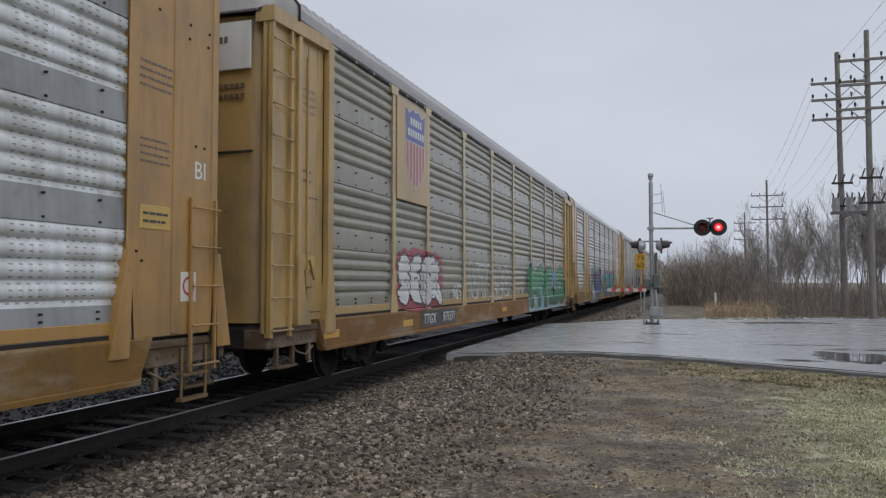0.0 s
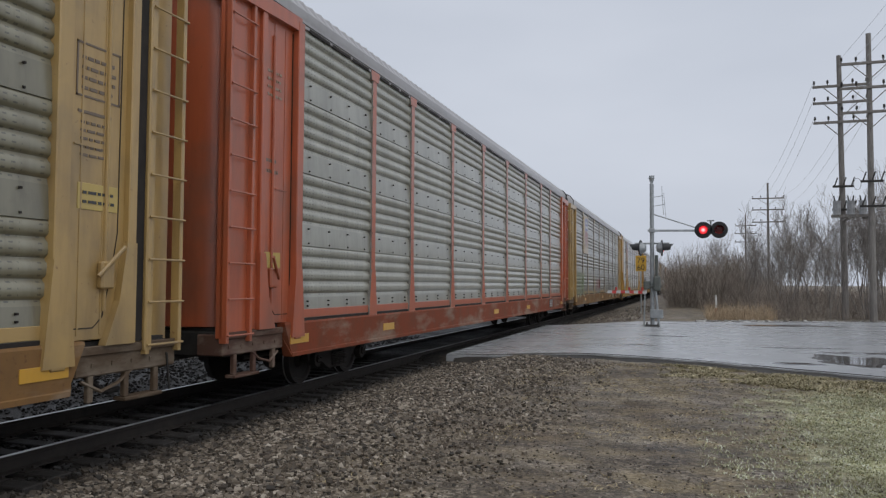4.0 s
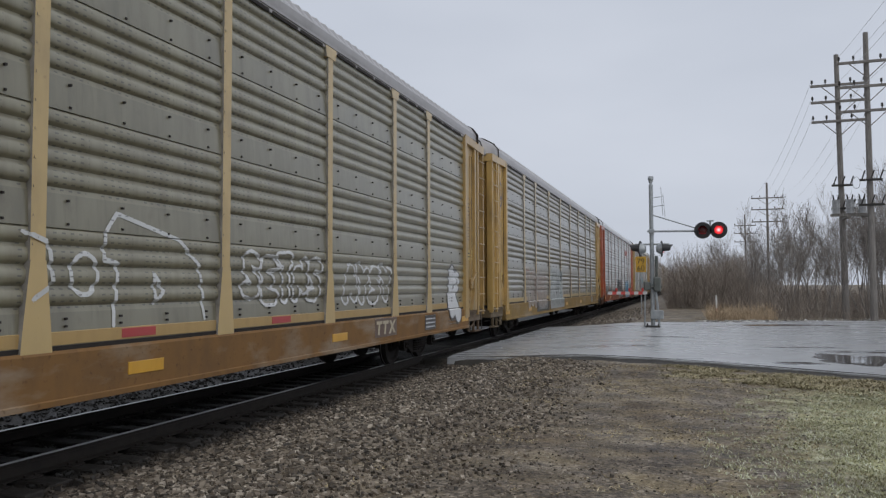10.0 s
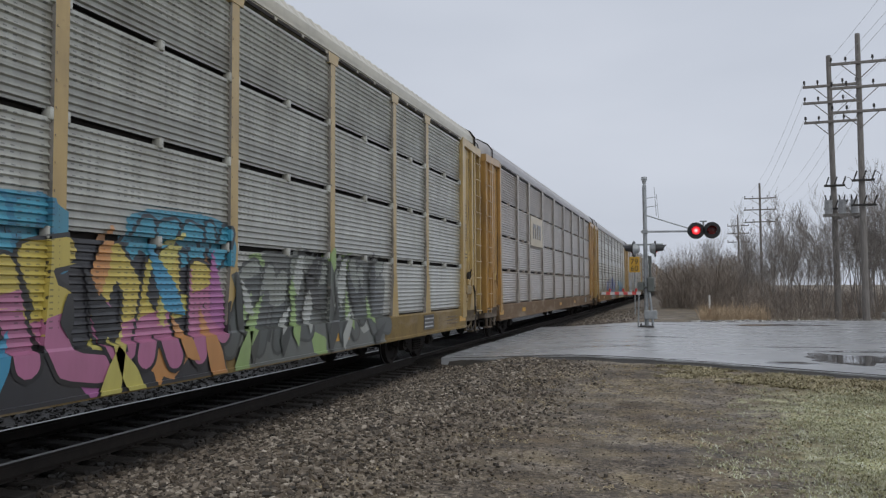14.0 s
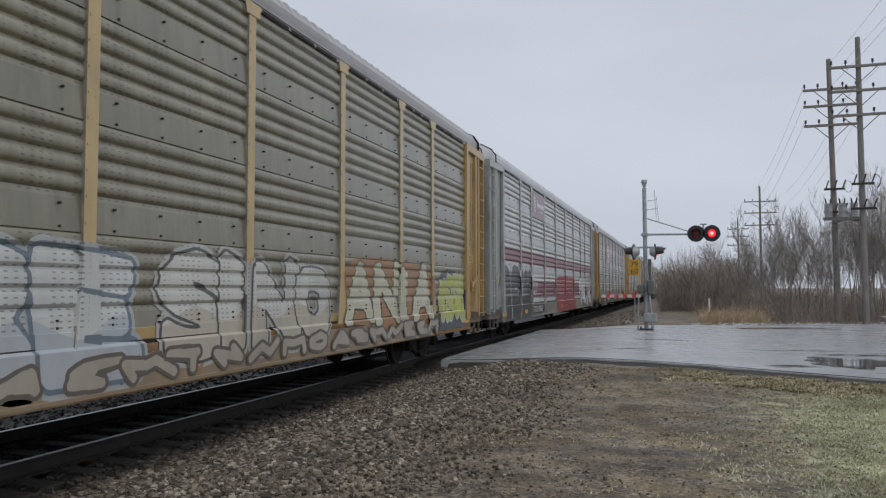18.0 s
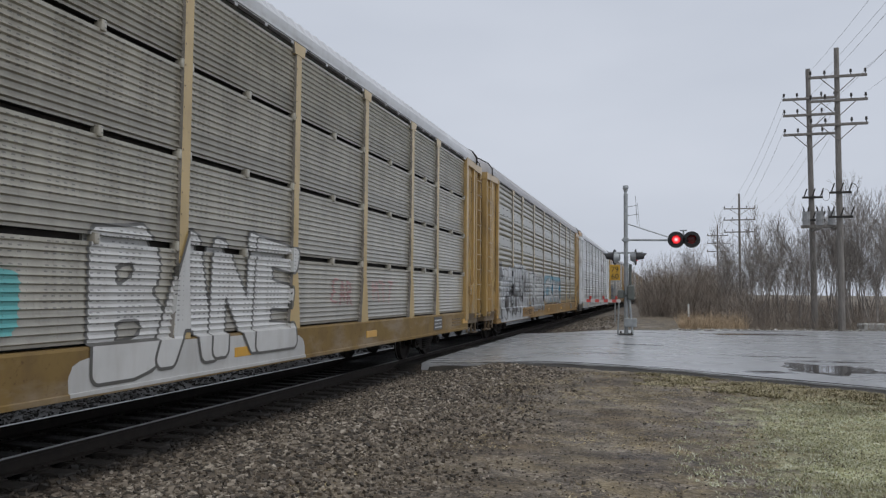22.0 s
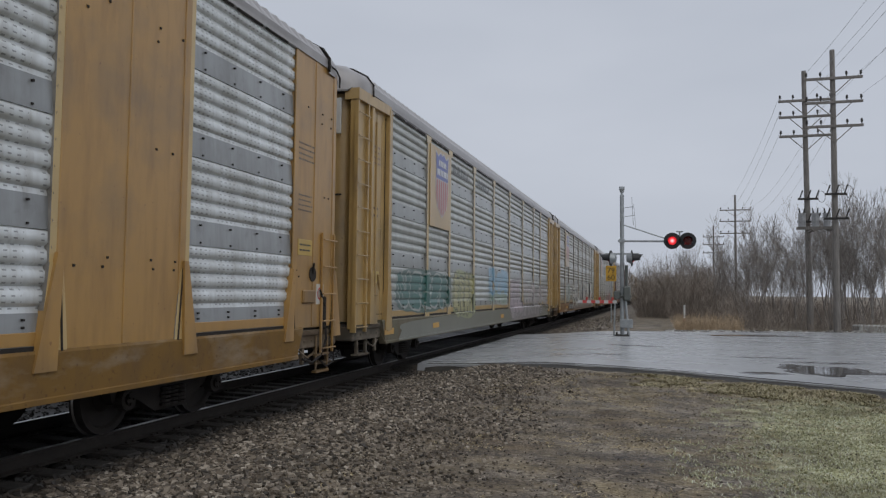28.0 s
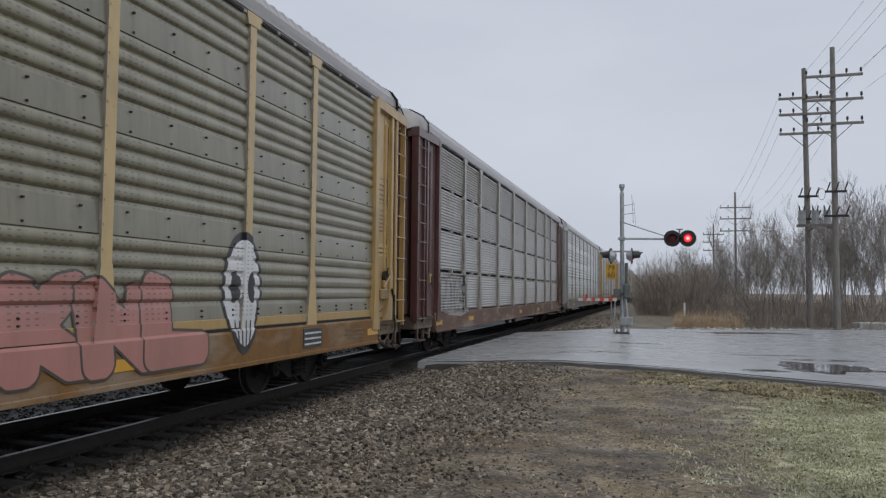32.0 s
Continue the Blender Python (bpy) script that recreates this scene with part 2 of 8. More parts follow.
class Build:
    """Gathers boxes, tubes and swept profiles into one mesh."""

    def __init__(self):
        self.v, self.f, self.s = [], [], []

    def face(self, pts, slot=0):
        n = len(self.v)
        self.v += [tuple(p) for p in pts]
        self.f.append(tuple(range(n, n + len(pts))))
        self.s.append(slot)

    def box(self, x0, x1, y0, y1, z0, z1, slot=0, bevel=0.0):
        b = min(bevel, (x1 - x0) * 0.45, (y1 - y0) * 0.45, (z1 - z0) * 0.45)
        n = len(self.v)
        if b <= 0:
            self.v += [(x, y, z) for x in (x0, x1) for y in (y0, y1) for z in (z0, z1)]
            quads = [(0, 1, 3, 2), (4, 6, 7, 5), (0, 4, 5, 1), (2, 3, 7, 6), (0, 2, 6, 4), (1, 5, 7, 3)]
            self.f += [tuple(n + i for i in q) for q in quads]
            self.s += [slot] * 6
            return
        xs, ys, zs = (x0, x1), (y0, y1), (z0, z1)
        idx = {}
        for i in (0, 1):
            for j in (0, 1):
                for k in (0, 1):
                    for ax in range(3):
                        p = [xs[i], ys[j], zs[k]]
                        for o in range(3):
                            if o != ax:
                                p[o] += b if (i, j, k)[o] == 0 else -b
                        idx[i, j, k, ax] = len(self.v)
                        self.v.append(tuple(p))
        def add(q):
            self.f.append(tuple(q))
            self.s.append(slot)
        for ax in range(3):
            o1, o2 = [o for o in range(3) if o != ax]
            for side in (0, 1):
                q = []
                for a, c in ((0, 0), (1, 0), (1, 1), (0, 1)):
                    key = [0, 0, 0]
                    key[ax], key[o1], key[o2] = side, a, c
                    q.append(idx[(*key, ax)])
                add(q)
        for ax in range(3):
            o1, o2 = [o for o in range(3) if o != ax]
            for a in (0, 1):
                for c in (0, 1):
                    k0, k1 = [0, 0, 0], [0, 0, 0]
                    k0[o1] = k1[o1] = a
                    k0[o2] = k1[o2] = c
                    k1[ax] = 1
                    add([idx[(*k0, o1)], idx[(*k1, o1)], idx[(*k1, o2)], idx[(*k0, o2)]])
        for i in (0, 1):
            for j in (0, 1):
                for k in (0, 1):
                    add([idx[i, j, k, 0], idx[i, j, k, 1], idx[i, j, k, 2]])

    def tube(self, a, b, r0, r1=None, sides=8, slot=0, caps=True):
        r1 = r0 if r1 is None else r1
        a, b = Vector(a), Vector(b)
        d = (b - a).normalized()
        u = d.orthogonal().normalized()
        w = d.cross(u)
        n = len(self.v)
        for c, r in ((a, r0), (b, r1)):
            for i in range(sides):
                t = 2 * math.pi * i / sides
                self.v.append(tuple(c + r * (math.cos(t) * u + math.sin(t) * w)))
        for i in range(sides):
            j = (i + 1) % sides
            self.f.append((n + i, n + j, n + sides + j, n + sides + i))
            self.s.append(slot)
        if caps:
            self.f += [tuple(n + i for i in range(sides))[::-1], tuple(n + sides + i for i in range(sides))]
            self.s += [slot] * 2

    def pipe(self, pts, rad, sides=4, slot=0):
        """A bent pipe through the points, in one piece."""
        pts = [Vector(p) for p in pts]
        n = len(self.v)
        for i, p in enumerate(pts):
            d = (pts[min(i + 1, len(pts) - 1)] - pts[max(i - 1, 0)]).normalized()
            u = d.cross(Vector((0.31, 0.17, 0.94))).normalized()
            w = d.cross(u)
            self.v += [tuple(p + rad * (math.cos(t) * u + math.sin(t) * w)) for t in (2 * math.pi * k / sides for k in range(sides))]
        for i in range(len(pts) - 1):
            for k in range(sides):
                j = (k + 1) % sides
                self.f.append((n + i * sides + k, n + i * sides + j, n + (i + 1) * sides + j, n + (i + 1) * sides + k))
                self.s.append(slot)

    def sweep(self, pts, y0, y1, slot=0, closed=False, caps=False):
        """A profile of (x, z) points swept along y."""
        n, m = len(self.v), len(pts)
        for y in (y0, y1):
            self.v += [(x, y, z) for x, z in pts]
        for i in range(m if closed else m - 1):
            j = (i + 1) % m
            self.f.append((n + i, n + j, n + m + j, n + m + i))
            self.s.append(slot)
        if caps:
            self.f += [tuple(range(n, n + m))[::-1], tuple(range(n + m, n + 2 * m))]
            self.s += [slot] * 2

    def prism(self, pts, x0, x1, slot=0):
        """A polygon of (y, z) points given thickness along x."""
        n, m = len(self.v), len(pts)
        for x in (x0, x1):
            self.v += [(x, y, z) for y, z in pts]
        for i in range(m):
            j = (i + 1) % m
            self.f.append((n + i, n + j, n + m + j, n + m + i))
            self.s.append(slot)
        self.f += [tuple(range(n, n + m))[::-1], tuple(range(n + m, n + 2 * m))]
        self.s += [slot] * 2

    def mesh(self, name, *mats):
        return mesh_of(name, self.v, self.f, list(mats), self.s)


def part(name, me, parent, label="", colour=None, at=None):
    ob = new(name, me)
    ob.parent = parent
    if colour:
        ob.color = (*colour, 1)[:4]
    if at is not None:
        ob.matrix_basis = at
    if label:
        ob["label"] = label
    return ob


def thing(name, label, category, at=None, group="", kind="", me=None):
    ob = tagged(new(name, me), label, category, group, kind)
    if at is not None:
        ob.matrix_basis = at
    return ob


def smooth(me, angle=40):
    me.polygons.foreach_set("use_smooth", [True] * len(me.polygons))
    me.set_sharp_from_angle(angle=radians(angle))
    return me


# ---------------------------------------------------------------- ground
TRACK_X = -7.10
rng = random.Random(11)


def ease(a, b, t):
    t = max(0.0, min(1.0, (t - a) / (b - a)))
    return t * t * (3 - 2 * t)


def road_near(x):
    """Where the near edge of the road runs, as y."""
    return 17.45 - 0.08 * max(0.0, x + 5.0) - 0.055 * max(0.0, x + 3.0) ** 2 if x < 6 else 11.0 - 1.15 * (x - 6)


def road_far(x):
    return 31.2 + 0.42 * (x + 5.0) if x < 30 else 45.9


def ground_z(x, y):
    side = abs(x - TRACK_X)
    flat = 0.06 if x > TRACK_X else -0.15
    z = -0.26 + (flat + 0.26) * ease(1.75, 3.6, side)
    lump = 0.035 * noise.noise((x * 0.55, y * 0.55, 0.0)) + 0.015 * noise.noise((x * 2.1, y * 2.1, 3.0))
    z += lump * ease(1.6, 3.0, side)
    if x > TRACK_X - 14:
        near, far = road_near(x), road_far(x)
        k = ease(near - 0.5, near + 0.4, y) * (1 - ease(far - 0.3, far + 1.5, y))
        z = z * (1 - k) + (road_z(x) - 0.10) * k
    return z


def road_z(x):
    return 0.02 + 0.14 * ease(-5.6, -2.0, x) + 0.02 * noise.noise((x * 0.3, 0.0, 9.0))


def axis(a, b, fine_a, fine_b, step, grow=1.25):
    """Grid lines that are dense between fine_a and fine_b and grow coarser outside."""
    vals, v = [], fine_a
    while v < fine_b:
        vals.append(v)
        v += step
    v, s = fine_b, step
    while v < b:
        vals.append(v)
        s *= grow
        v += s
    vals.append(b)
    v, s = fine_a, step
    low = []
    while v > a:
        s *= grow
        v -= s
        low.append(max(v, a))
    return low[::-1] + vals


def grid_mesh(name, xs, ys, height, mat):
    verts = [(x, y, height(x, y)) for y in ys for x in xs]
    w = len(xs)
    faces = [(j * w + i, j * w + i + 1, (j + 1) * w + i + 1, (j + 1) * w + i) for j in range(len(ys) - 1) for i in range(w - 1)]
    return smooth(mesh_of(name, verts, faces, mat), 80)


def ground_material():
    nd = Nodes("wet_gravelly_ground")
    vec = nd.coords()
    big, mid, fine = nd.noise(vec, 0.35, 4), nd.noise(vec, 2.4, 5), nd.noise(vec, 38, 3)
    sep = nd.n.new("ShaderNodeSeparateXYZ")
    nd.plug(vec, sep.inputs["Vector"])
    mud = nd.ramp(mid, [(0.3, (0.075, 0.062, 0.045)), (0.5, (0.15, 0.125, 0.093)), (0.72, (0.25, 0.212, 0.158))])
    cells = nd.put("ShaderNodeTexVoronoi", Scale=30.0)
    nd.plug(vec, cells.inputs["Vector"])
    grain = nd.n.new("ShaderNodeSeparateColor")
    nd.plug(cells.outputs["Color"], grain.inputs["Color"])
    stone = nd.ramp(grain.outputs["Red"], [(0.1, (0.05, 0.045, 0.04)), (0.5, (0.16, 0.14, 0.12)), (0.85, (0.32, 0.285, 0.24)), (1.0, (0.50, 0.46, 0.40))])
    c = nd.mix(0.6, mud, stone)
    straw = nd.ramp(nd.noise(nd.coords((1, 1.6, 1)), 1.5, 6, 0.65), [(0.45, (0, 0, 0)), (0.60, (1, 1, 1))])
    wob = nd.math("MULTIPLY", nd.math("SUBTRACT", big, 0.5), 3.0)
    xx = nd.math("ADD", sep.outputs["X"], wob)
    zone = nd.n.new("ShaderNodeMapRange")
    zone.inputs["From Min"].default_value, zone.inputs["From Max"].default_value = -3.4, -0.6
    nd.plug(xx, zone.inputs["Value"])
    straw_c = nd.ramp(fine, [(0.3, (0.13, 0.105, 0.055)), (0.55, (0.33, 0.275, 0.16)), (0.7, (0.48, 0.41, 0.27))])
    c = nd.mix(nd.math("MULTIPLY", nd.math("MULTIPLY", straw, zone.outputs["Result"]), 0.55), c, straw_c)
    turf = nd.n.new("ShaderNodeMapRange")
    turf.inputs["From Min"].default_value, turf.inputs["From Max"].default_value = 0.7, 1.6
    nd.plug(nd.math("ADD", sep.outputs["X"], nd.math("MULTIPLY", nd.math("SUBTRACT", mid, 0.5), 2.6)), turf.inputs["Value"])
    turf_c = nd.ramp(nd.noise(vec, 5.0, 6), [(0.32, (0.17, 0.18, 0.085)), (0.5, (0.42, 0.44, 0.265)), (0.68, (0.72, 0.75, 0.60))])
    verge = nd.n.new("ShaderNodeMapRange")
    verge.inputs["From Min"].default_value, verge.inputs["From Max"].default_value = 13.2, 12.0
    nd.plug(nd.math("ADD", sep.outputs["Y"], wob), verge.inputs["Value"])
    c = nd.mix(nd.math("MULTIPLY", nd.math("MULTIPLY", turf.outputs["Result"], verge.outputs["Result"]), 0.9), c, turf_c)
    damp = nd.ramp(nd.noise(vec, 1.7, 6, 0.7), [(0.42, (0, 0, 0)), (0.60, (1, 1, 1))])
    c = nd.mix(nd.math("MULTIPLY", damp, 0.75), c, nd.mix(1.0, c, (0.36, 0.33, 0.30), "MULTIPLY"))
    c = nd.mix(1.0, c, nd.ramp(nd.noise(vec, 0.55, 5, 0.6), [(0.36, (0.66, 0.58, 0.50)), (0.52, (1.0, 0.95, 0.88)), (0.66, (1.25, 1.18, 1.06))]), "MULTIPLY")
    # oil and brake dust along the rails, with the train's shade painted in
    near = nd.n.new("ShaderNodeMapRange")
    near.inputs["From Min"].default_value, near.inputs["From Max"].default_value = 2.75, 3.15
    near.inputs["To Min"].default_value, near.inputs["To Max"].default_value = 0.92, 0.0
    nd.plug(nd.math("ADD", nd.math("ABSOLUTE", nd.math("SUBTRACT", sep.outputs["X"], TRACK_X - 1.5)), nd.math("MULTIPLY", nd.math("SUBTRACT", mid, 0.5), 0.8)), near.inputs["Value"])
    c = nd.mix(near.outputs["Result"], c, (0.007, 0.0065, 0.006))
    nd.bump(nd.math("ADD", fine, nd.math("MULTIPLY", mid, 1.5)), 0.9, 0.03)
    wet = nd.ramp(nd.noise(vec, 0.8, 4), [(0.4, (0.75, 0.75, 0.75)), (0.7, (0.45, 0.45, 0.45))])
    return nd.done(c, wet, 0, 0.4)


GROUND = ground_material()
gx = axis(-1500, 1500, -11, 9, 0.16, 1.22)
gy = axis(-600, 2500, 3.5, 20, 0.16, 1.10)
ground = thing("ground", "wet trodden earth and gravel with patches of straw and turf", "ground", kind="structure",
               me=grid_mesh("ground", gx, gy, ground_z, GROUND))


def asphalt_material():
    nd = Nodes("wet_asphalt")
    vec = nd.coords()
    big, mid, fine = nd.noise(nd.coords((0.35, 1.0, 1)), 0.9, 4), nd.noise(vec, 3.0, 5), nd.noise(vec, 120, 2)
    c = nd.ramp(mid, [(0.3, (0.285, 0.292, 0.30)), (0.7, (0.37, 0.378, 0.386))])
    c = nd.mix(nd.math("MULTIPLY", fine, 0.35), c, (0.17, 0.17, 0.17))
    film = nd.ramp(big, [(0.30, (0.19, 0.19, 0.19)), (0.40, (0.26, 0.26, 0.26)), (0.7, (0.31, 0.31, 0.31))])
    nd.bump(fine, 0.12, 0.006)
    return nd.done(c, film, 0, 0.5)


ASPHALT = asphalt_material()


def build_road():
    """The road over the crossing: a slab with a broken near edge, a step above the ground."""
    xs = [TRACK_X - 40 + i * 1.5 for i in range(23)] + [TRACK_X - 5.5 + i * 0.25 for i in range(95)]
    xs += [xs[-1] + 1.5 * (i + 1) for i in range(30)]
    xs = [x for x in xs if not (TRACK_X - 2.05 < x < TRACK_X + 1.45)]
    for name, sel in (("road", [x for x in xs if x > TRACK_X]), ("road_beyond", [x for x in xs if x < TRACK_X])):
        verts, faces = [], []
        rows = 26
        for x in sel:
            rag = 0.06 * noise.noise((x * 1.7, 0, 0)) + 0.03 * noise.noise((x * 6.1, 0, 4))
            a, b = road_near(x) + rag, road_far(x)
            for j in range(rows):
                y = a + (b - a) * j / (rows - 1)
                verts.append((x, y, road_z(x) + 0.012 * noise.noise((x * 0.4, y * 0.4, 1)) - 0.03 * ease(0.25, 0, y - a)))
            verts.append((x, a - 0.05, road_z(x) - 0.35))
            verts.append((x, b + 0.05, road_z(x) - 0.35))
        m = rows + 2
        for i in range(len(sel) - 1):
            p, q = i * m, (i + 1) * m
            faces += [(p + j, q + j, q + j + 1, p + j + 1) for j in range(rows - 1)]
            faces += [(p + rows, q + rows, q, p), (p + rows - 1, q + rows - 1, q + rows + 1, p + rows + 1)]
        ob = thing("road", "wet grey asphalt road over the crossing", "road", kind="structure",
                   me=smooth(mesh_of(name, verts, faces, ASPHALT), 50))


build_road()


def mud_rim():
    """A strip of dark wet mud along the broken edge of the road."""
    verts, faces = [], []
    n = 150
    for i in range(n):
        x = -5.4 + i * 0.105
        wide = 0.34 + 0.22 * noise.noise((x * 1.3, 2.0, 0)) + 0.10 * noise.noise((x * 5.0, 7.0, 0))
        edge = road_near(x) + 0.10
        for j in range(5):
            y = edge - wide * j / 4
            k = (1 - j / 4) ** 2
            low = ground_z(x, y) + (0.010 if j < 4 else -0.006)
            verts.append((x, y, low * (1 - k) + (road_z(x) - 0.012) * k))
    for i in range(n - 1):
        for j in range(4):
            p, q = i * 5 + j, (i + 1) * 5 + j
            faces.append((p, p + 1, q + 1, q))
    mud = plain("dark_mud", (0.026, 0.022, 0.017), 0.6, 0, 0.5, 3.0, 0.5, 0.6)
    thing("road_verge", "dark wet mud along the broken asphalt edge", "verge", kind="structure", me=smooth(mesh_of("road_verge", verts, faces, mud), 60))


mud_rim()

# ---------------------------------------------------------------- track
RAIL = [(-0.075, -0.17), (-0.075, -0.158), (-0.012, -0.14), (-0.012, -0.045), (-0.036, -0.035), (-0.036, -0.004),
        (-0.030, 0.0), (0.030, 0.0), (0.036, -0.004), (0.036, -0.035), (0.012, -0.045), (0.012, -0.14), (0.075, -0.158), (0.075, -0.17)]
for sgn in (-1, 1):
    b = Build()
    b.sweep(RAIL, -260, 1400, 0, True, True)
    for i in range(len(RAIL)):
        if i in (5, 6, 7):
            b.s[i] = 1
    thing("rail", "steel rail with a bright worn head on dark ties", "rail", pose(TRACK_X + sgn * 0.755, 0, 0), "rails of the track", "structure",
          b.mesh("rail", RUST_AND_SHADE, RAILTOP))

b = Build()
b.box(-1.3, 1.3, -0.115, 0.115, -0.36, -0.172, 0, 0.012)
TIE = b.mesh("tie", WOOD_TIE)
b = Build()
for sgn in (-1, 1):
    b.box(sgn * 0.755 - 0.18, sgn * 0.755 + 0.18, -0.10, 0.10, -0.172, -0.160, 0, 0.003)
    for dx in (-0.11, 0.11):
        for dy in (-0.06, 0.06):
            b.box(sgn * 0.755 + dx - 0.015, sgn * 0.755 + dx + 0.015, dy - 0.015, dy + 0.015, -0.160, -0.135)
PLATE = b.mesh("tie_plate", RUST_AND_SHADE)
bed = thing("track_bed", "row of dark creosoted ties under the rails", "track", pose(TRACK_X, 0, 0), kind="structure")
for i in range(75):
    y = 1.0 + i * 0.5 + rng.uniform(-0.03, 0.03)
    m = pose(rng.uniform(-0.05, 0.05), y, rng.uniform(-0.008, 0.0), 0, 0, rng.uniform(-1.2, 1.2))
    part("tie", TIE, bed, at=m)
    part("tie_plate", PLATE, bed, at=m)
b = Build()
for i in range(700):
    for y in ([38.5 + i * 0.5] if i else [38.5]) + ([0.5 - i * 0.5] if i < 120 else []):
        b.box(-1.3, 1.3, y - 0.115, y + 0.115, -0.36, -0.172)
ob = part("far_ties", b.mesh("far_ties", WOOD_TIE), bed)
ob["kind"] = "stuff"


def ballast():
    """Crushed stone of the track bed and its shoulder, and pebbles trodden into the earth, as one heap of single stones."""
    r = np.random.RandomState(5)
    spots = []
    def scatter(n, x0, x1, y0, y1, bias, s0, s1):
        y = y0 + (y1 - y0) * r.rand(n) ** bias
        spots.append(np.stack([x0 + (x1 - x0) * r.rand(n), y, s0 + (s1 - s0) * r.rand(n) ** 1.6], 1))
    scatter(9000, TRACK_X + 0.9, -5.3, 4.2, 18.0, 1.5, 0.014, 0.034)
    scatter(26000, -5.75, -3.0, 4.3, 17.6, 1.35, 0.013, 0.030)
    scatter(12000, -4.6, -1.4, 4.4, 17.0, 1.35, 0.008, 0.022)
    scatter(6500, TRACK_X - 0.7, TRACK_X + 0.7, 4.0, 18.0, 1.3, 0.014, 0.034)
    scatter(6000, TRACK_X - 4.5, TRACK_X - 0.8, 4.0, 24.0, 1.2, 0.014, 0.034)
    scatter(22000, -3.4, 2.0, 4.6, 16.4, 1.3, 0.005, 0.017)
    scatter(3500, TRACK_X + 0.9, -2.4, 33.0, 60.0, 1.4, 0.014, 0.034)
    cube = np.array([(x, y, z) for x in (-1, 1) for y in (-1, 1) for z in (-1, 1)], float)
    quads = np.array([(0, 1, 3, 2), (4, 6, 7, 5), (0, 4, 5, 1), (2, 3, 7, 6), (0, 2, 6, 4), (1, 5, 7, 3)])
    kept = []
    for x, y, s in np.concatenate(spots):
        side = abs(x - TRACK_X)
        if abs(side - 0.755) < 0.10 or (x > TRACK_X + 1.2 and road_near(x) - 0.15 < y < road_far(x) + 0.1):
            continue
        if x > -3.6 and s > 0.009:
            # the heap thins out in patches towards the trodden earth
            if r.rand() > 1.05 - (x + 3.6) / 2.3 + 0.5 * noise.noise((x * 0.8, y * 0.8, 5.0)):
                continue
        elif x > -3.4 and r.rand() > 0.5 + 0.6 * noise.noise((x * 0.7, y * 0.7, 8.0)):
            continue
        kept.append((x, y, (ground_z(x, y) if side > 1.35 else -0.235) + s * 0.35, s))
    k = np.array(kept)
    n = len(k)
    c = cube[None] * k[:, 3, None, None] * r.uniform(0.55, 1.15, (n, 1, 3)) + r.uniform(-0.42, 0.42, (n, 8, 3)) * k[:, 3, None, None]
    a, t = r.uniform(0, 6.3, n), r.uniform(-0.6, 0.6, n)
    ca, sa, ct, st = (v[:, None] for v in (np.cos(a), np.sin(a), np.cos(t), np.sin(t)))
    x, y, z = c[..., 0], c[..., 1] * ct - c[..., 2] * st, c[..., 1] * st + c[..., 2] * ct
    verts = np.stack([x * ca - y * sa, x * sa + y * ca, z], 2) + k[:, None, :3]
    faces = quads[None] + 8 * np.arange(n)[:, None, None]
    return verts.reshape(-1, 3).tolist(), faces.reshape(-1, 4).tolist()


def stone_material():
    nd = Nodes("crushed_stone")
    geo = nd.n.new("ShaderNodeNewGeometry")
    c = nd.ramp(geo.outputs["Random Per Island"], [(0.0, (0.028, 0.024, 0.019)), (0.3, (0.084, 0.070, 0.055)), (0.6, (0.148, 0.122, 0.095)), (0.85, (0.235, 0.203, 0.163)), (1.0, (0.40, 0.36, 0.305))])
    vec = nd.coords()
    sep = nd.n.new("ShaderNodeSeparateXYZ")
    nd.plug(vec, sep.inputs["Vector"])
    # oil and brake dust on the stones, plus the shade under the train as colour
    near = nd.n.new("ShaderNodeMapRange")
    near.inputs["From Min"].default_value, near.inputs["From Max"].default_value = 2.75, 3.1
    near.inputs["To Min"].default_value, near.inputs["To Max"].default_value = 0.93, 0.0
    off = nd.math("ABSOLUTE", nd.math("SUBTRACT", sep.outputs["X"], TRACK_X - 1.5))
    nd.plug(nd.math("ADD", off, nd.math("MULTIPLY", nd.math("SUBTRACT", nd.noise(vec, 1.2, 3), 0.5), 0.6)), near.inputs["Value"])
    # stones get darker the nearer they lie to the track
    trackside_tone = nd.ramp(nd.math("SUBTRACT", off, 2.9), [(0.0, (0.62, 0.58, 0.55)), (0.6, (1.0, 0.98, 0.95))])
    c = nd.mix(1.0, c, trackside_tone, "MULTIPLY")
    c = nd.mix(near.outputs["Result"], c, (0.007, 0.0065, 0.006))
    nd.bump(nd.noise(vec, 90, 2), 0.3, 0.004)
    return nd.done(c, 0.62, 0, 0.4)


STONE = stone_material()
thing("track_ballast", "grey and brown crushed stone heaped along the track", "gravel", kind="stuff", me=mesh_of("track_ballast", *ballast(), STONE))
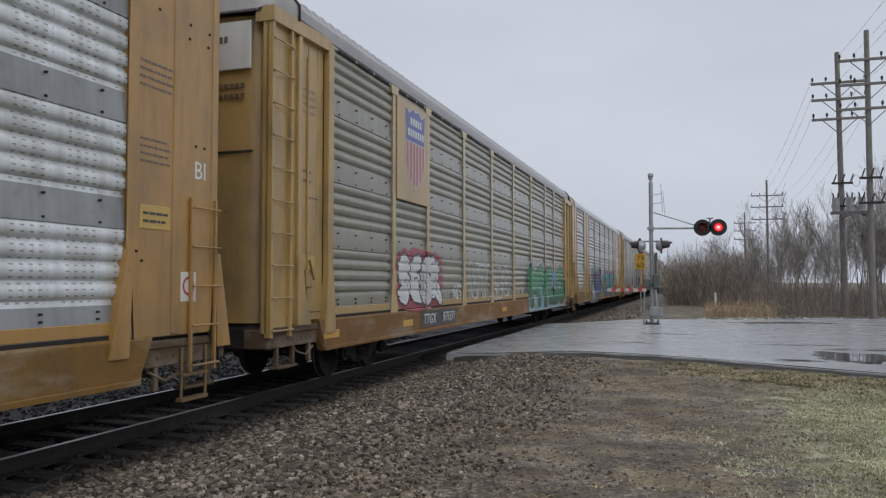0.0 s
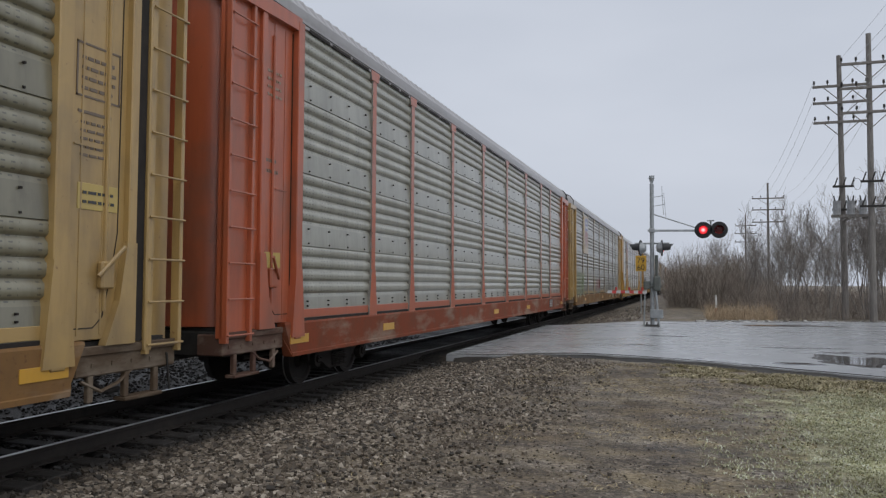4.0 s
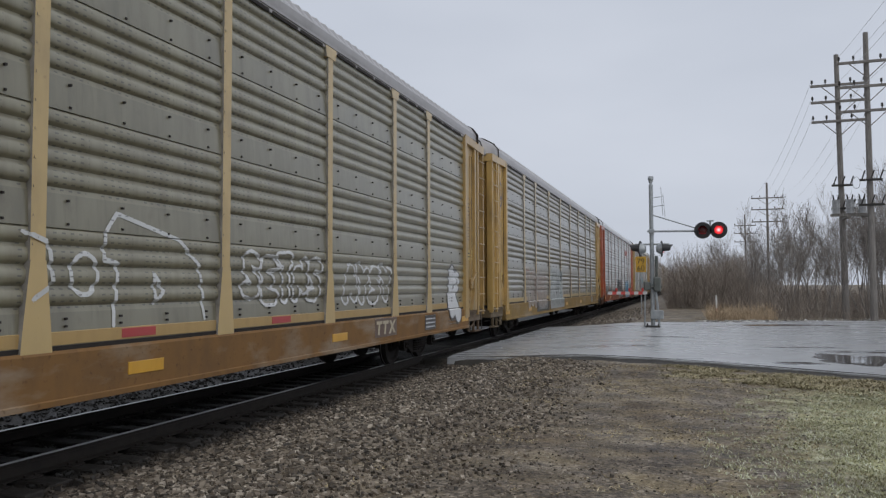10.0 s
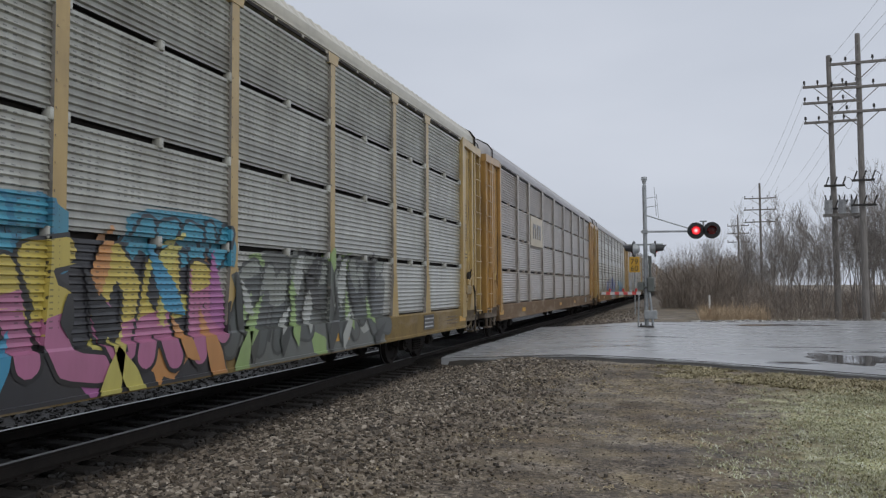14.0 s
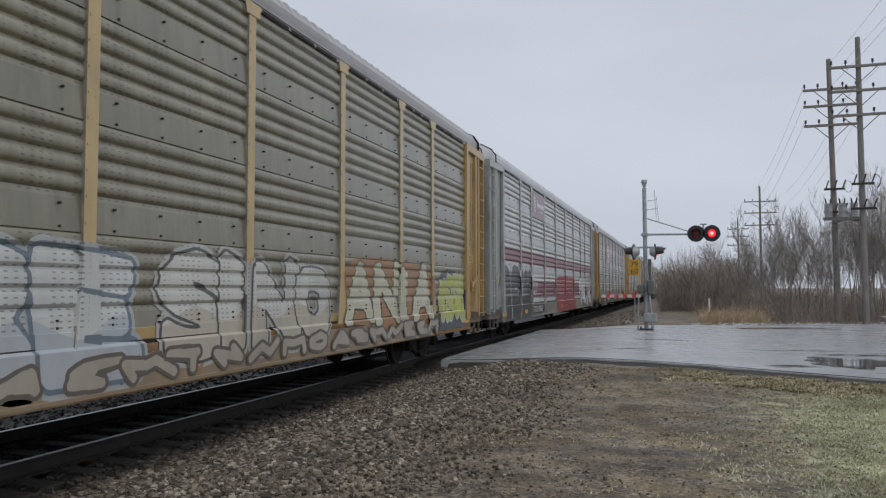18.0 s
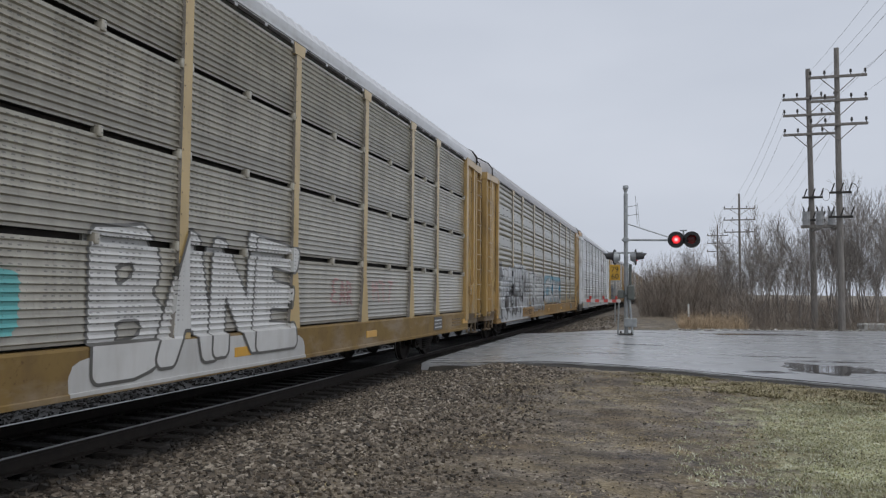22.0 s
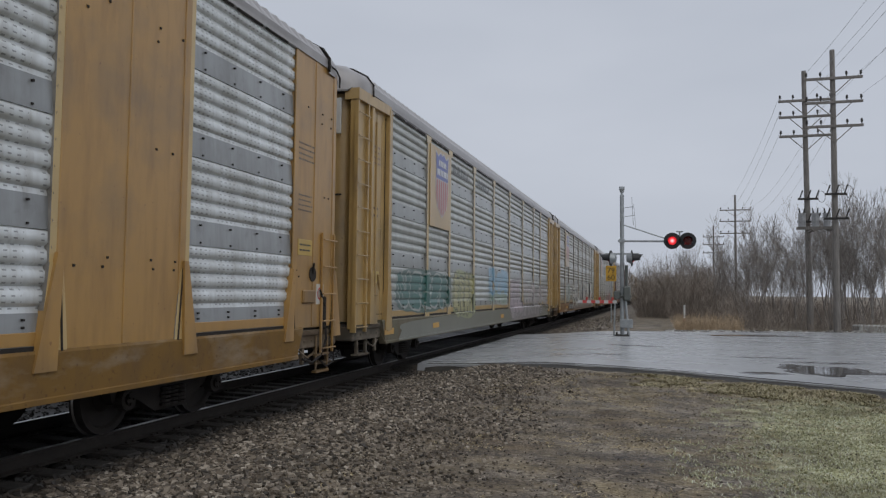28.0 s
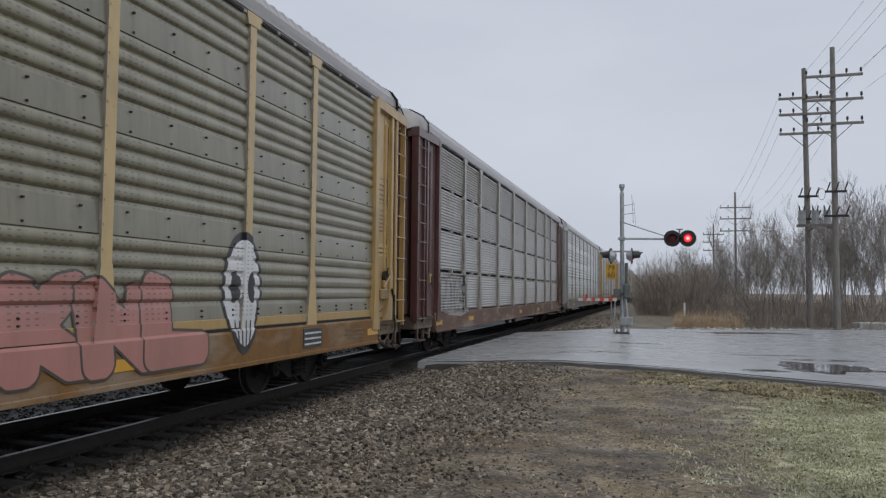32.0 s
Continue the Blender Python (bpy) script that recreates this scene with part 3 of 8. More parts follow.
# ---------------------------------------------------------------- crossing signal
def lamp_unit(parent, at):
    """Round flasher: housing and black disc with its hood; returns the part that carries the lens."""
    b = Build()
    sides = 28
    b.tube((0, 0.0, 0), (0, 0.025, 0), 0.30, sides=sides)
    b.tube((0, 0.026, 0), (0, 0.20, 0), 0.22, 0.12, 16, 1)
    n = len(b.v)
    for y in (0.0, -0.40):
        for i in range(19):
            t = radians(-40 + 260 * i / 18)
            b.v.append((0.165 * math.cos(t), y if y == 0 else y * (0.7 + 0.3 * max(0, math.sin(t))), 0.165 * math.sin(t) * (1 if y == 0 else 0.8) + (0 if y == 0 else 0.02)))
    for i in range(18):
        b.f.append((n + i, n + i + 1, n + 19 + i + 1, n + 19 + i))
        b.s.append(0)
    unit = part("flasher", b.mesh("flasher", BLACK, GALV), parent, "round black flasher with a hood", None, at)
    return unit


def lens_mesh():
    """A round lamp insert: glowing red on its front, dark red on its back."""
    b = Build()
    for y, slot in ((-0.012, 0), (0.012, 1)):
        n = len(b.v)
        for i in range(24):
            t = 2 * math.pi * i / 24
            b.v.append((0.15 * math.cos(t), y, 0.15 * math.sin(t)))
        b.v.append((0, y * 2.2, 0))
        for i in range(24):
            q = (n + i, n + (i + 1) % 24, n + 24)
            b.f.append(q if slot == 0 else q[::-1])
            b.s.append(slot)
    return b.mesh("lens", LAMP_ON, LAMP_OFF)


def crossing_signal():
    at = (-1.37, 29.0, 0.16)
    sig = thing("crossing_signal", "galvanised mast with red flashers and a lowered gate", "signal", pose(*at))
    b = Build()
    b.tube((0, 0, 0.05), (0, 0, 5.25), 0.075, sides=14)
    b.tube((0, 0, 5.25), (0, 0, 5.32), 0.05, sides=10)
    part("mast", smooth(b.mesh("mast", GALV)), sig)
    b = Build()
    b.box(-0.26, 0.26, -0.26, 0.26, -0.1, 0.06, 0, 0.02)
    for x in (-0.2, 0.2):
        for y in (-0.2, 0.2):
            b.tube((x, y, 0.05), (x, y, 0.14), 0.02, sides=6)
    part("base_plate", b.mesh("base_plate", STEEL), sig)
    b = Build()
    b.tube((0, 0, 5.32), (0, 0, 5.46), 0.06, 0.10, 12)
    b.tube((0, 0, 5.46), (0, 0, 5.56), 0.11, 0.10, 12)
    part("bell", b.mesh("bell", GALV), sig, "round grey crossing bell")
    b = Build()
    for z, x in ((4.75, 0.42), (4.42, 0.45)):
        b.tube((0, -0.05, z), (x, -0.1, z + 0.05), 0.012, sides=5)
    b.tube((0.42, -0.1, 4.1), (0.36, -0.1, 5.15), 0.010, sides=5)
    b.tube((0.50, -0.1, 4.0), (0.43, -0.1, 4.9), 0.008, sides=5)
    part("antenna", b.mesh("antenna", GALV), sig)
    b = Build()
    b.tube((-0.15, 0, 3.53), (1.68, 0, 3.50), 0.04, sides=10)
    b.tube((0.05, 0, 4.13), (1.62, 0, 3.58), 0.022, sides=8)
    b.box(-0.1, 0.1, -0.1, 0.1, 3.45, 3.6, 0, 0.01)
    b.tube((1.66, 0, 3.50), (2.34, 0, 3.56), 0.03, sides=8)
    b.tube((2.05, 0, 3.5), (2.05, 0, 3.83), 0.03, sides=8)
    b.box(1.93, 2.17, -0.05, 0.05, 3.83, 3.87)
    part("bracket", b.mesh("bracket", GALV), sig)
    lens = lens_mesh()
    lenses = []
    for x in (1.79, 2.33):
        u = lamp_unit(sig, pose(x, -0.1, 3.51))
        lenses.append(part("lens", lens, u, "red lamp lens, flashing by turns", None, pose(0, -0.05, 0)))
    b = Build()
    b.tube((-0.62, 0, 3.05), (0.62, 0, 3.05), 0.035, sides=8)
    part("cross_arm", b.mesh("cross_arm", GALV), sig)
    for x, turn in ((-0.42, -100), (0.36, 99)):
        u = lamp_unit(sig, pose(x, 0, 2.88, 0, 0, turn))
        part("lens", lens, u, "dark red lamp lens", None, pose(0, -0.05, 0, 0, 0, 180))
    b = Build()
    b.box(0.06, 0.30, -0.24, 0.12, 1.30, 1.84, 0, 0.03)
    b.box(0.08, 0.28, -0.27, -0.24, 1.34, 1.80, 0, 0.01)
    b.box(-0.30, -0.06, -0.20, 0.08, 1.36, 1.66, 0, 0.03)
    b.tube((-0.30, -0.12, 1.48), (0.34, -0.12, 1.48), 0.05, sides=8)
    b.tube((0.16, -0.1, 1.84), (0.16, -0.1, 2.45), 0.05, sides=8)
    b.box(0.10, 0.22, -0.16, -0.04, 2.35, 2.62, 0, 0.02)
    part("gate_machine", b.mesh("gate_machine", BOX_GREEN), sig, "grey-green gate machine box")
    b = Build()
    b.tube((-0.3, 0, 0.0), (-0.26, 0, 1.33), 0.03, sides=8)
    b.tube((0.24, -0.1, 0.0), (0.12, -0.1, 1.33), 0.045, sides=8)
    b.box(-0.08, 0.38, -0.15, 0.1, 0.3, 0.62, 0, 0.02)
    part("conduit", b.mesh("conduit", GALV), sig)
    arm = None
    length, n = 1.42, 9
    way = Vector((-0.96, -0.28, 0)).normalized()
    for i in range(n):
        p0, p1 = Vector((-0.18, -0.35, 1.26)) + way * (length * i / n), Vector((-0.18, -0.35, 1.26)) + way * (length * (i + 1) / n)
        b = Build()
        side = way.cross(Vector((0, 0, 1))) * 0.02
        for s in (-1, 1):
            b.face([p0 + s * side + Vector((0, 0, -0.055)), p1 + s * side + Vector((0, 0, -0.055)), p1 + s * side + Vector((0, 0, 0.055)), p0 + s * side + Vector((0, 0, 0.055))])
        for z in (-0.055, 0.055):
            b.face([p0 + side + Vector((0, 0, z)), p1 + side + Vector((0, 0, z)), p1 - side + Vector((0, 0, z)), p0 - side + Vector((0, 0, z))])
        part("gate_stripe", b.mesh("gate_stripe", RED if i % 2 else DULL_WHITE), sig)
        if i in (1, 4, 7):
            b = Build()
            b.tube(p0 + Vector((0, 0, 0.055)), p0 + Vector((0, 0, 0.17)), 0.04, sides=8)
            part("gate_lamp", b.mesh("gate_lamp", RED), sig)
    return lenses


LENSES = crossing_signal()


def speed_sign():
    s = thing("speed_sign", "yellow speed board with black figures on a post", "sign", pose(-2.75, 45, 0))
    b = Build()
    b.box(-0.30, 0.30, -0.012, 0.012, 2.45, 3.35, 0, 0.01)
    part("board", b.mesh("board", SIGN_Y), s)
    b = Build()
    b.tube((0, 0.04, -0.3), (0, 0.04, 3.3), 0.035, sides=8)
    part("post", b.mesh("post", GALV), s)
    for text, z in (("79", 2.93), ("60", 2.53)):
        cu = bpy.data.curves.new("figures", "FONT")
        cu.body, cu.size, cu.extrude, cu.align_x = text, 0.44, 0.002, "CENTER"
        tmp = bpy.data.objects.new("figures", cu)
        me = bpy.data.meshes.new_from_object(tmp)
        bpy.data.objects.remove(tmp)
        me.materials.clear()
        me.materials.append(BLACK)
        part("figures", me, s, "black figures " + text, None, pose(0, -0.018, z, 90, 0, 0))


speed_sign()

stake = thing("marker_stake", "thin white marker stake with an orange foot", "stake", pose(1.13, 39.5, 0))
b = Build()
b.tube((0, 0, 0.55), (0, 0, 1.2), 0.045, sides=8)
part("stake_top", b.mesh("stake_top", WHITE), stake)
b = Build()
b.tube((0, 0, -0.2), (0, 0, 0.55), 0.045, sides=8)
part("stake_foot", b.mesh("stake_foot", plain("orange_stake", (0.40, 0.11, 0.05), 0.6)), stake)


# ---------------------------------------------------------------- utility poles and wires
def utility_pole(x, y, top, lean, arms, gear=False, arm_half=1.2):
    p = thing("utility_pole", "grey wooden utility pole with crossarms and insulators", "utility pole", pose(x, y, 0), "utility poles along the line")
    b = Build()
    b.tube((0, 0, -0.5), (lean, 0, top), 0.155, 0.105, 12)
    part("pole", smooth(b.mesh("pole", POLE_WOOD)), p)
    ends = []
    for z in arms:
        c = lean * z / top
        b = Build()
        b.box(c - arm_half, c + arm_half, -0.21, -0.11, z - 0.06, z + 0.06, 0, 0.012)
        part("crossarm", b.mesh("crossarm", POLE_WOOD), p)
        for s in (-1, 1):
            b = Build()
            b.tube((c + s * arm_half * 0.62, -0.22, z - 0.05), (c, -0.2, z - 0.75), 0.022, sides=5)
            part("brace", b.mesh("brace", POLE_WOOD), p)
        for s in (-0.94, -0.45, 0.45, 0.94):
            b = Build()
            b.tube((c + s * arm_half, -0.16, z + 0.05), (c + s * arm_half, -0.16, z + 0.17), 0.02, sides=6)
            b.tube((c + s * arm_half, -0.16, z + 0.15), (c + s * arm_half, -0.16, z + 0.30), 0.055, 0.045, 8)
            part("insulator", b.mesh("insulator", STEEL), p)
            ends.append((x + c + s * arm_half, y - 0.16, z + 0.30))
    if gear:
        for z, half in ((arms[-1] - 3.1, 0.45), (arms[-1] - 4.2, 0.5)):
            c = lean * z / top
            b = Build()
            b.box(c - half, c + half, -0.3, -0.2, z - 0.05, z + 0.05, 0, 0.01)
            for s in (-1, 0, 1):
                b.tube((c + s * half * 0.8, -0.25, z + 0.05), (c + s * half * 0.8 + 0.12, -0.3, z + 0.42), 0.03, sides=6)
            part("fuse_bracket", b.mesh("fuse_bracket", STEEL), p)
        b = Build()
        for i in range(12):
            a, c2 = radians(i * 30), radians(i * 30 + 30)
            b.tube((0.55 + 0.16 * math.cos(a), -0.2, arms[-1] - 3.0 + 0.28 * math.sin(a)), (0.55 + 0.16 * math.cos(c2), -0.2, arms[-1] - 3.0 + 0.28 * math.sin(c2)), 0.012, sides=4)
        part("cable_loop", b.mesh("cable_loop", STEEL), p)
    return ends


LINE = [utility_pole(6.94, 40.2, 12.75, -0.12, (11.25, 10.45, 9.5), True),
        utility_pole(7.60, 37.7, 12.95, 0.0, (11.6, 10.5, 9.4), True),
        utility_pole(8.05, 90.0, 12.9, 0.0, (11.2, 9.95, 8.6), arm_half=1.65),
        utility_pole(8.35, 131.0, 13.0, 0.0, (11.2, 9.95, 8.6), arm_half=1.65),
        utility_pole(7.2, -14.0, 12.9, 0.0, (11.4, 10.5, 9.5))]


def wire(a, c, sag):
    b = Build()
    a, c = Vector(a), Vector(c)
    n = 14
    pts = [a.lerp(c, i / n) - Vector((0, 0, sag * 4 * (i / n) * (1 - i / n))) for i in range(n + 1)]
    b.pipe(pts, 0.006)
    thing("overhead_wire", "thin dark overhead wire slung between poles", "wire", group="overhead wires", me=b.mesh("overhead_wire", GALV))


for i in (0, 3, 4, 7, 8, 11):
    wire(LINE[0][i], LINE[2][i], 1.1)
    wire(LINE[2][i], LINE[3][i], 0.9)
for i in (0, 1, 3, 4, 7, 8):
    wire(LINE[1][i], LINE[4][i], 1.0)

for x, z in ((6.42, 5.32), (7.0, 5.32), (7.5, 5.32)):
    tr = thing("transformer", "grey transformer can hung between two poles", "transformer", pose(x, 38.9, z - 0.06), "transformers")
    b = Build()
    b.tube((0, 0, -0.30), (0, 0, 0.30), 0.165, sides=14)
    b.tube((0, 0, 0.30), (0, 0, 0.34), 0.18, sides=14)
    part("can", b.mesh("can", plain("grey_can", (0.30, 0.305, 0.31), 0.5)), tr)
    for dx in (-0.12, 0.12):
        b = Build()
        b.tube((dx * 0.7, 0, 0.33), (dx, 0, 0.58), 0.04, 0.025, 8)
        part("bushing", b.mesh("bushing", STEEL), tr)
b = Build()
b.box(6.2, 7.9, 38.8, 38.9, 4.84, 4.96)
b.box(6.2, 7.9, 39.0, 39.1, 4.84, 4.96)
b.box(6.85, 7.0, 38.8, 40.2, 4.76, 4.84)
b.box(7.5, 7.65, 37.7, 39.1, 4.76, 4.84)
thing("transformer_rack", "wooden beams between the two utility poles", "rack", me=b.mesh("transformer_rack", POLE_WOOD))


# ---------------------------------------------------------------- bare trees and brush
def bare_tree(seed, height, stems):
    """Tapered stems with limbs and fine twigs."""
    r = random.Random(seed)
    trunk, twigs = Build(), Build()

    def grow(p, d, length, rad, level):
        n = 3 if level < 2 else 2
        for i in range(n):
            d2 = (d + Vector((r.uniform(-1, 1), r.uniform(-1, 1), r.uniform(-0.3, 0.7))) * (0.13 + 0.05 * level)).normalized()
            q = p + d2 * (length / n)
            r1 = rad * (1 - 0.24 * (i + 1) / n * 1.4)
            (trunk if level < 2 else twigs).tube(p, q, rad, r1, 6 if level < 1 else (4 if level < 3 else 3), caps=False)
            p, d, rad = q, d2, r1
            if level < 4 and (i or level):
                for _ in range((1, 2, 2, 1)[level]):
                    a = r.uniform(0, 6.28)
                    tilt = r.uniform(0.25, 0.65)
                    u = d.orthogonal().normalized()
                    w = d.cross(u)
                    dd = (d * math.cos(tilt) + (u * math.cos(a) + w * math.sin(a)) * math.sin(tilt) + Vector((0, 0, 0.28))).normalized()
                    grow(p.copy(), dd, length * r.uniform(0.42, 0.66), max(rad * 0.55, 0.006), level + 1)
        if level < 4:
            grow(p, d, length * 0.55, max(rad * 0.8, 0.006), level + 1)

    for s in range(stems):
        a = r.uniform(0, 6.28)
        start = Vector((0.25 * math.cos(a), 0.25 * math.sin(a), -0.1)) * (1 if stems > 1 else 0)
        grow(start, Vector((0.26 * math.cos(a), 0.26 * math.sin(a), 1)).normalized(), height * r.uniform(0.42, 0.52), 0.0095 * height * r.uniform(0.45, 0.9), 0)
    return trunk.mesh("trunk", BARK), twigs.mesh("crown", BARK)


TREES = [bare_tree(s, h, n) for s, h, n in ((3, 6.6, 3), (5, 6.2, 4), (8, 7.2, 3), (13, 5.4, 4), (21, 6.8, 3), (34, 5.0, 4))]
r = random.Random(77)


def plant(x, y, i, s):
    t = thing("bare_tree", "leafless young tree with fine grey-brown twigs", "tree", pose(x, y, 0.02, 0, 0, r.uniform(0, 360)) @ Matrix.Scale(s, 4), "bare trees beside the line")
    part("trunk", TREES[i][0], t)
    part("crown", TREES[i][1], t)


for n in range(34):
    plant(4.4 + 11.5 * (n + r.random()) / 34, r.uniform(39.5, 54.0), n % 6, r.uniform(0.68, 1.08))
for n in range(44):
    y = r.uniform(52.0, 150.0)
    plant(r.uniform(1.5, 3.0) + (y - 52) * 0.012 + abs(r.gauss(0, 4.0)), y, n % 6, r.uniform(0.55, 0.85))
for n in range(6):
    plant(r.uniform(13, 26), r.uniform(40, 70), n % 6, r.uniform(0.8, 1.1))


def brush(count, spots, name, label, mat, tall, thin, seed, spread=0.5, twigs=0):
    """Bent stems that taper to a point, each with a few side twigs."""
    q = np.random.RandomState(seed)
    verts, faces = [], []

    def stem(base, d, h, fat, bend):
        d = d / np.linalg.norm(d)
        mid = base + d * h * 0.55
        e = d + np.array([q.normal(0, bend), q.normal(0, bend), 0.1])
        tip = mid + e / np.linalg.norm(e) * h * 0.45
        n = len(verts)
        a = q.uniform(0, 6.28)
        off = [np.array([math.cos(a + k * 2.094), math.sin(a + k * 2.094), 0]) * fat for k in range(3)]
        verts.extend([tuple(base + o) for o in off] + [tuple(mid + o * 0.7) for o in off] + [tuple(tip)])
        for k in range(3):
            j = (k + 1) % 3
            faces.extend([(n + k, n + j, n + 3 + j, n + 3 + k), (n + 3 + k, n + 3 + j, n + 6)])
        return mid, tip

    for i in range(count):
        x, y, h = spots(q)
        h *= tall * q.uniform(0.5, 1.1)
        base = np.array([x, y, ground_z(x, y) - 0.03])
        d = np.array([q.normal(0, spread), q.normal(0, spread), 1.0])
        mid, tip = stem(base, d, h, thin, spread)
        for k in range(twigs):
            u = q.uniform(0.25, 1.0)
            foot = base + (mid - base) * u if k % 2 else mid + (tip - mid) * u * 0.7
            stem(foot, d + np.array([q.normal(0, 0.7), q.normal(0, 0.7), 0.2]), h * q.uniform(0.2, 0.42), thin * 0.6, 0.4)
    thing(name, label, "brush", kind="stuff", me=mesh_of(name, verts, faces, mat))


def wood_spot(q):
    """Scrub that stands in clumps and thins out to the right, where the fields show through."""
    while True:
        y = 41 + 100 * q.rand() ** 1.5
        x = 3.4 - 4.0 * ease(41, 60, y) + 20 * q.rand() ** 1.25
        clump = noise.noise((x * 0.35, y * 0.16, 3.0)) + 0.5 * noise.noise((x * 1.1, y * 0.5, 6.0))
        if clump + 0.35 * q.normal() > -0.05:
            return x, y, (0.55 + 0.45 * q.rand()) * (0.8 + 0.5 * clump) * (1.0 - 0.35 * ease(4, 14, x))


brush(5600, wood_spot, "thicket", "tangled leafless brown thicket beside the track", TWIG, 2.7, 0.010, 3, 0.42, 5)
brush(5000, lambda q: (-1.7 + 5.6 * q.rand(), 56 + 100 * q.rand() ** 1.4, 0.5 + 0.5 * q.rand()), "undergrowth", "rounded leafless bushes beside the track", TWIG, 5.2, 0.012, 8, 0.40, 6)
brush(6000, lambda q: (-4.0 + 30 * q.rand() ** 1.5, 250 + 60 * q.rand(), 0.5 + 0.5 * q.rand()), "far_woods", "far line of bare woods", TWIG, 9.0, 0.035, 9, 0.3)
brush(1500, lambda q: (0.7 + 2.9 * q.rand() ** 1.2, 36.4 + 4.5 * q.rand(), 0.6 + 0.5 * q.rand()), "dry_grass", "tall reddish tan dry grass at the edge of the brush", DRY, 0.85, 0.008, 4, 0.32, 2)
brush(1900, lambda q: (2.6 + 18 * q.rand(), 37.6 + 6 * q.rand(), 0.5 + 0.7 * q.rand()), "weeds", "dead brown weeds along the road verge", TWIG, 0.95, 0.009, 6, 0.4, 3)


def tufts(count, spots, name, label, mat, tall, thin, seed, blades, lean):
    """Clumps of narrow blades that spread from a common foot."""
    q = np.random.RandomState(seed)
    verts, faces = [], []
    for _ in range(count):
        x, y = spots(q)
        z = ground_z(x, y) - 0.008
        s = q.uniform(0.5, 1.25)
        for _ in range(blades):
            a = q.uniform(0, 6.283)
            h, out = tall * s * q.uniform(0.5, 1.0), lean * s * q.uniform(0.3, 1.2)
            fx, fy = x + q.normal(0, 0.02), y + q.normal(0, 0.02)
            tx, ty = fx + out * math.cos(a), fy + out * math.sin(a)
            wx, wy = -math.sin(a) * thin, math.cos(a) * thin
            mx, my = fx + 0.5 * (tx - fx), fy + 0.5 * (ty - fy)
            n = len(verts)
            verts += [(fx - wx, fy - wy, z), (fx + wx, fy + wy, z), (mx + wx, my + wy, z + h * 0.8), (mx - wx, my - wy, z + h * 0.8), (tx, ty, z + h)]
            faces += [(n, n + 1, n + 2, n + 3), (n + 3, n + 2, n + 4)]
    thing(name, label, "grass", kind="stuff", me=mesh_of(name, verts, faces, mat))


def turf_edge(y):
    return 0.95 + 0.20 * max(0.0, y - 9.0)


def turf_spot(q):
    while True:
        y = 4.6 + 8.8 * q.rand() ** 1.15
        x = turf_edge(y) - 0.9 + 5.0 * q.rand()
        cover = ease(turf_edge(y) - 0.6, turf_edge(y) + 0.8, x)
        keep = cover * 0.95 - 0.28 + 0.4 * noise.noise((x * 1.1, y * 1.1, 7.0)) + 0.35 * noise.noise((x * 3.3, y * 3.3, 1.0)) + 0.35 * q.normal()
        if keep > 0.22 and y < road_near(x) - 0.7:
            return x, y


def straw_spot(q):
    while True:
        x, y = -3.4 + 8.0 * q.rand(), 5.5 + 11.0 * q.rand() ** 0.7
        keep = noise.noise((x * 0.75, y * 0.75, 2.0)) + 0.6 * noise.noise((x * 2.4, y * 2.4, 5.0)) + 0.25 * ease(10.0, 13.0, y)
        if keep + 0.2 * ease(-3.0, 0.0, x) > 0.36 and y < road_near(x) - 0.32:
            return x, y


TURF = islands("turf_blades", [(0.0, (0.16, 0.15, 0.075)), (0.25, (0.36, 0.35, 0.18)), (0.6, (0.50, 0.52, 0.33)), (1.0, (0.74, 0.76, 0.66))])
STRAW = islands("flattened_straw", [(0.0, (0.14, 0.10, 0.055)), (0.4, (0.34, 0.27, 0.15)), (0.8, (0.50, 0.42, 0.26)), (1.0, (0.62, 0.56, 0.42))])
tufts(34000, turf_spot, "turf", "short frosted yellow-green turf", TURF, 0.032, 0.0030, 7, 5, 0.05)


def verge_spot(q):
    while True:
        x = -0.6 + 5.5 * q.rand() ** 0.8
        y = road_near(x) - 0.35 - 2.4 * q.rand() ** 1.3
        keep = noise.noise((x * 0.9, y * 1.2, 12.0)) + 0.6 * noise.noise((x * 3.0, y * 3.0, 15.0)) + 0.35 * ease(-2.0, 0.6, x)
        if keep > 0.12:
            return x, y


VERGE = islands("verge_grass", [(0.0, (0.13, 0.115, 0.06)), (0.35, (0.28, 0.245, 0.14)), (0.75, (0.44, 0.39, 0.25)), (1.0, (0.60, 0.54, 0.40))])
tufts(4600, verge_spot, "verge_grass", "matted olive and tan grass beside the road", VERGE, 0.05, 0.006, 23, 5, 0.09)
tufts(4200, straw_spot, "straw", "flattened tan straw on the bare earth", STRAW, 0.022, 0.0055, 10, 5, 0.09)


def road_top(x, y):
    return road_z(x) + 0.012 * noise.noise((x * 0.4, y * 0.4, 1))


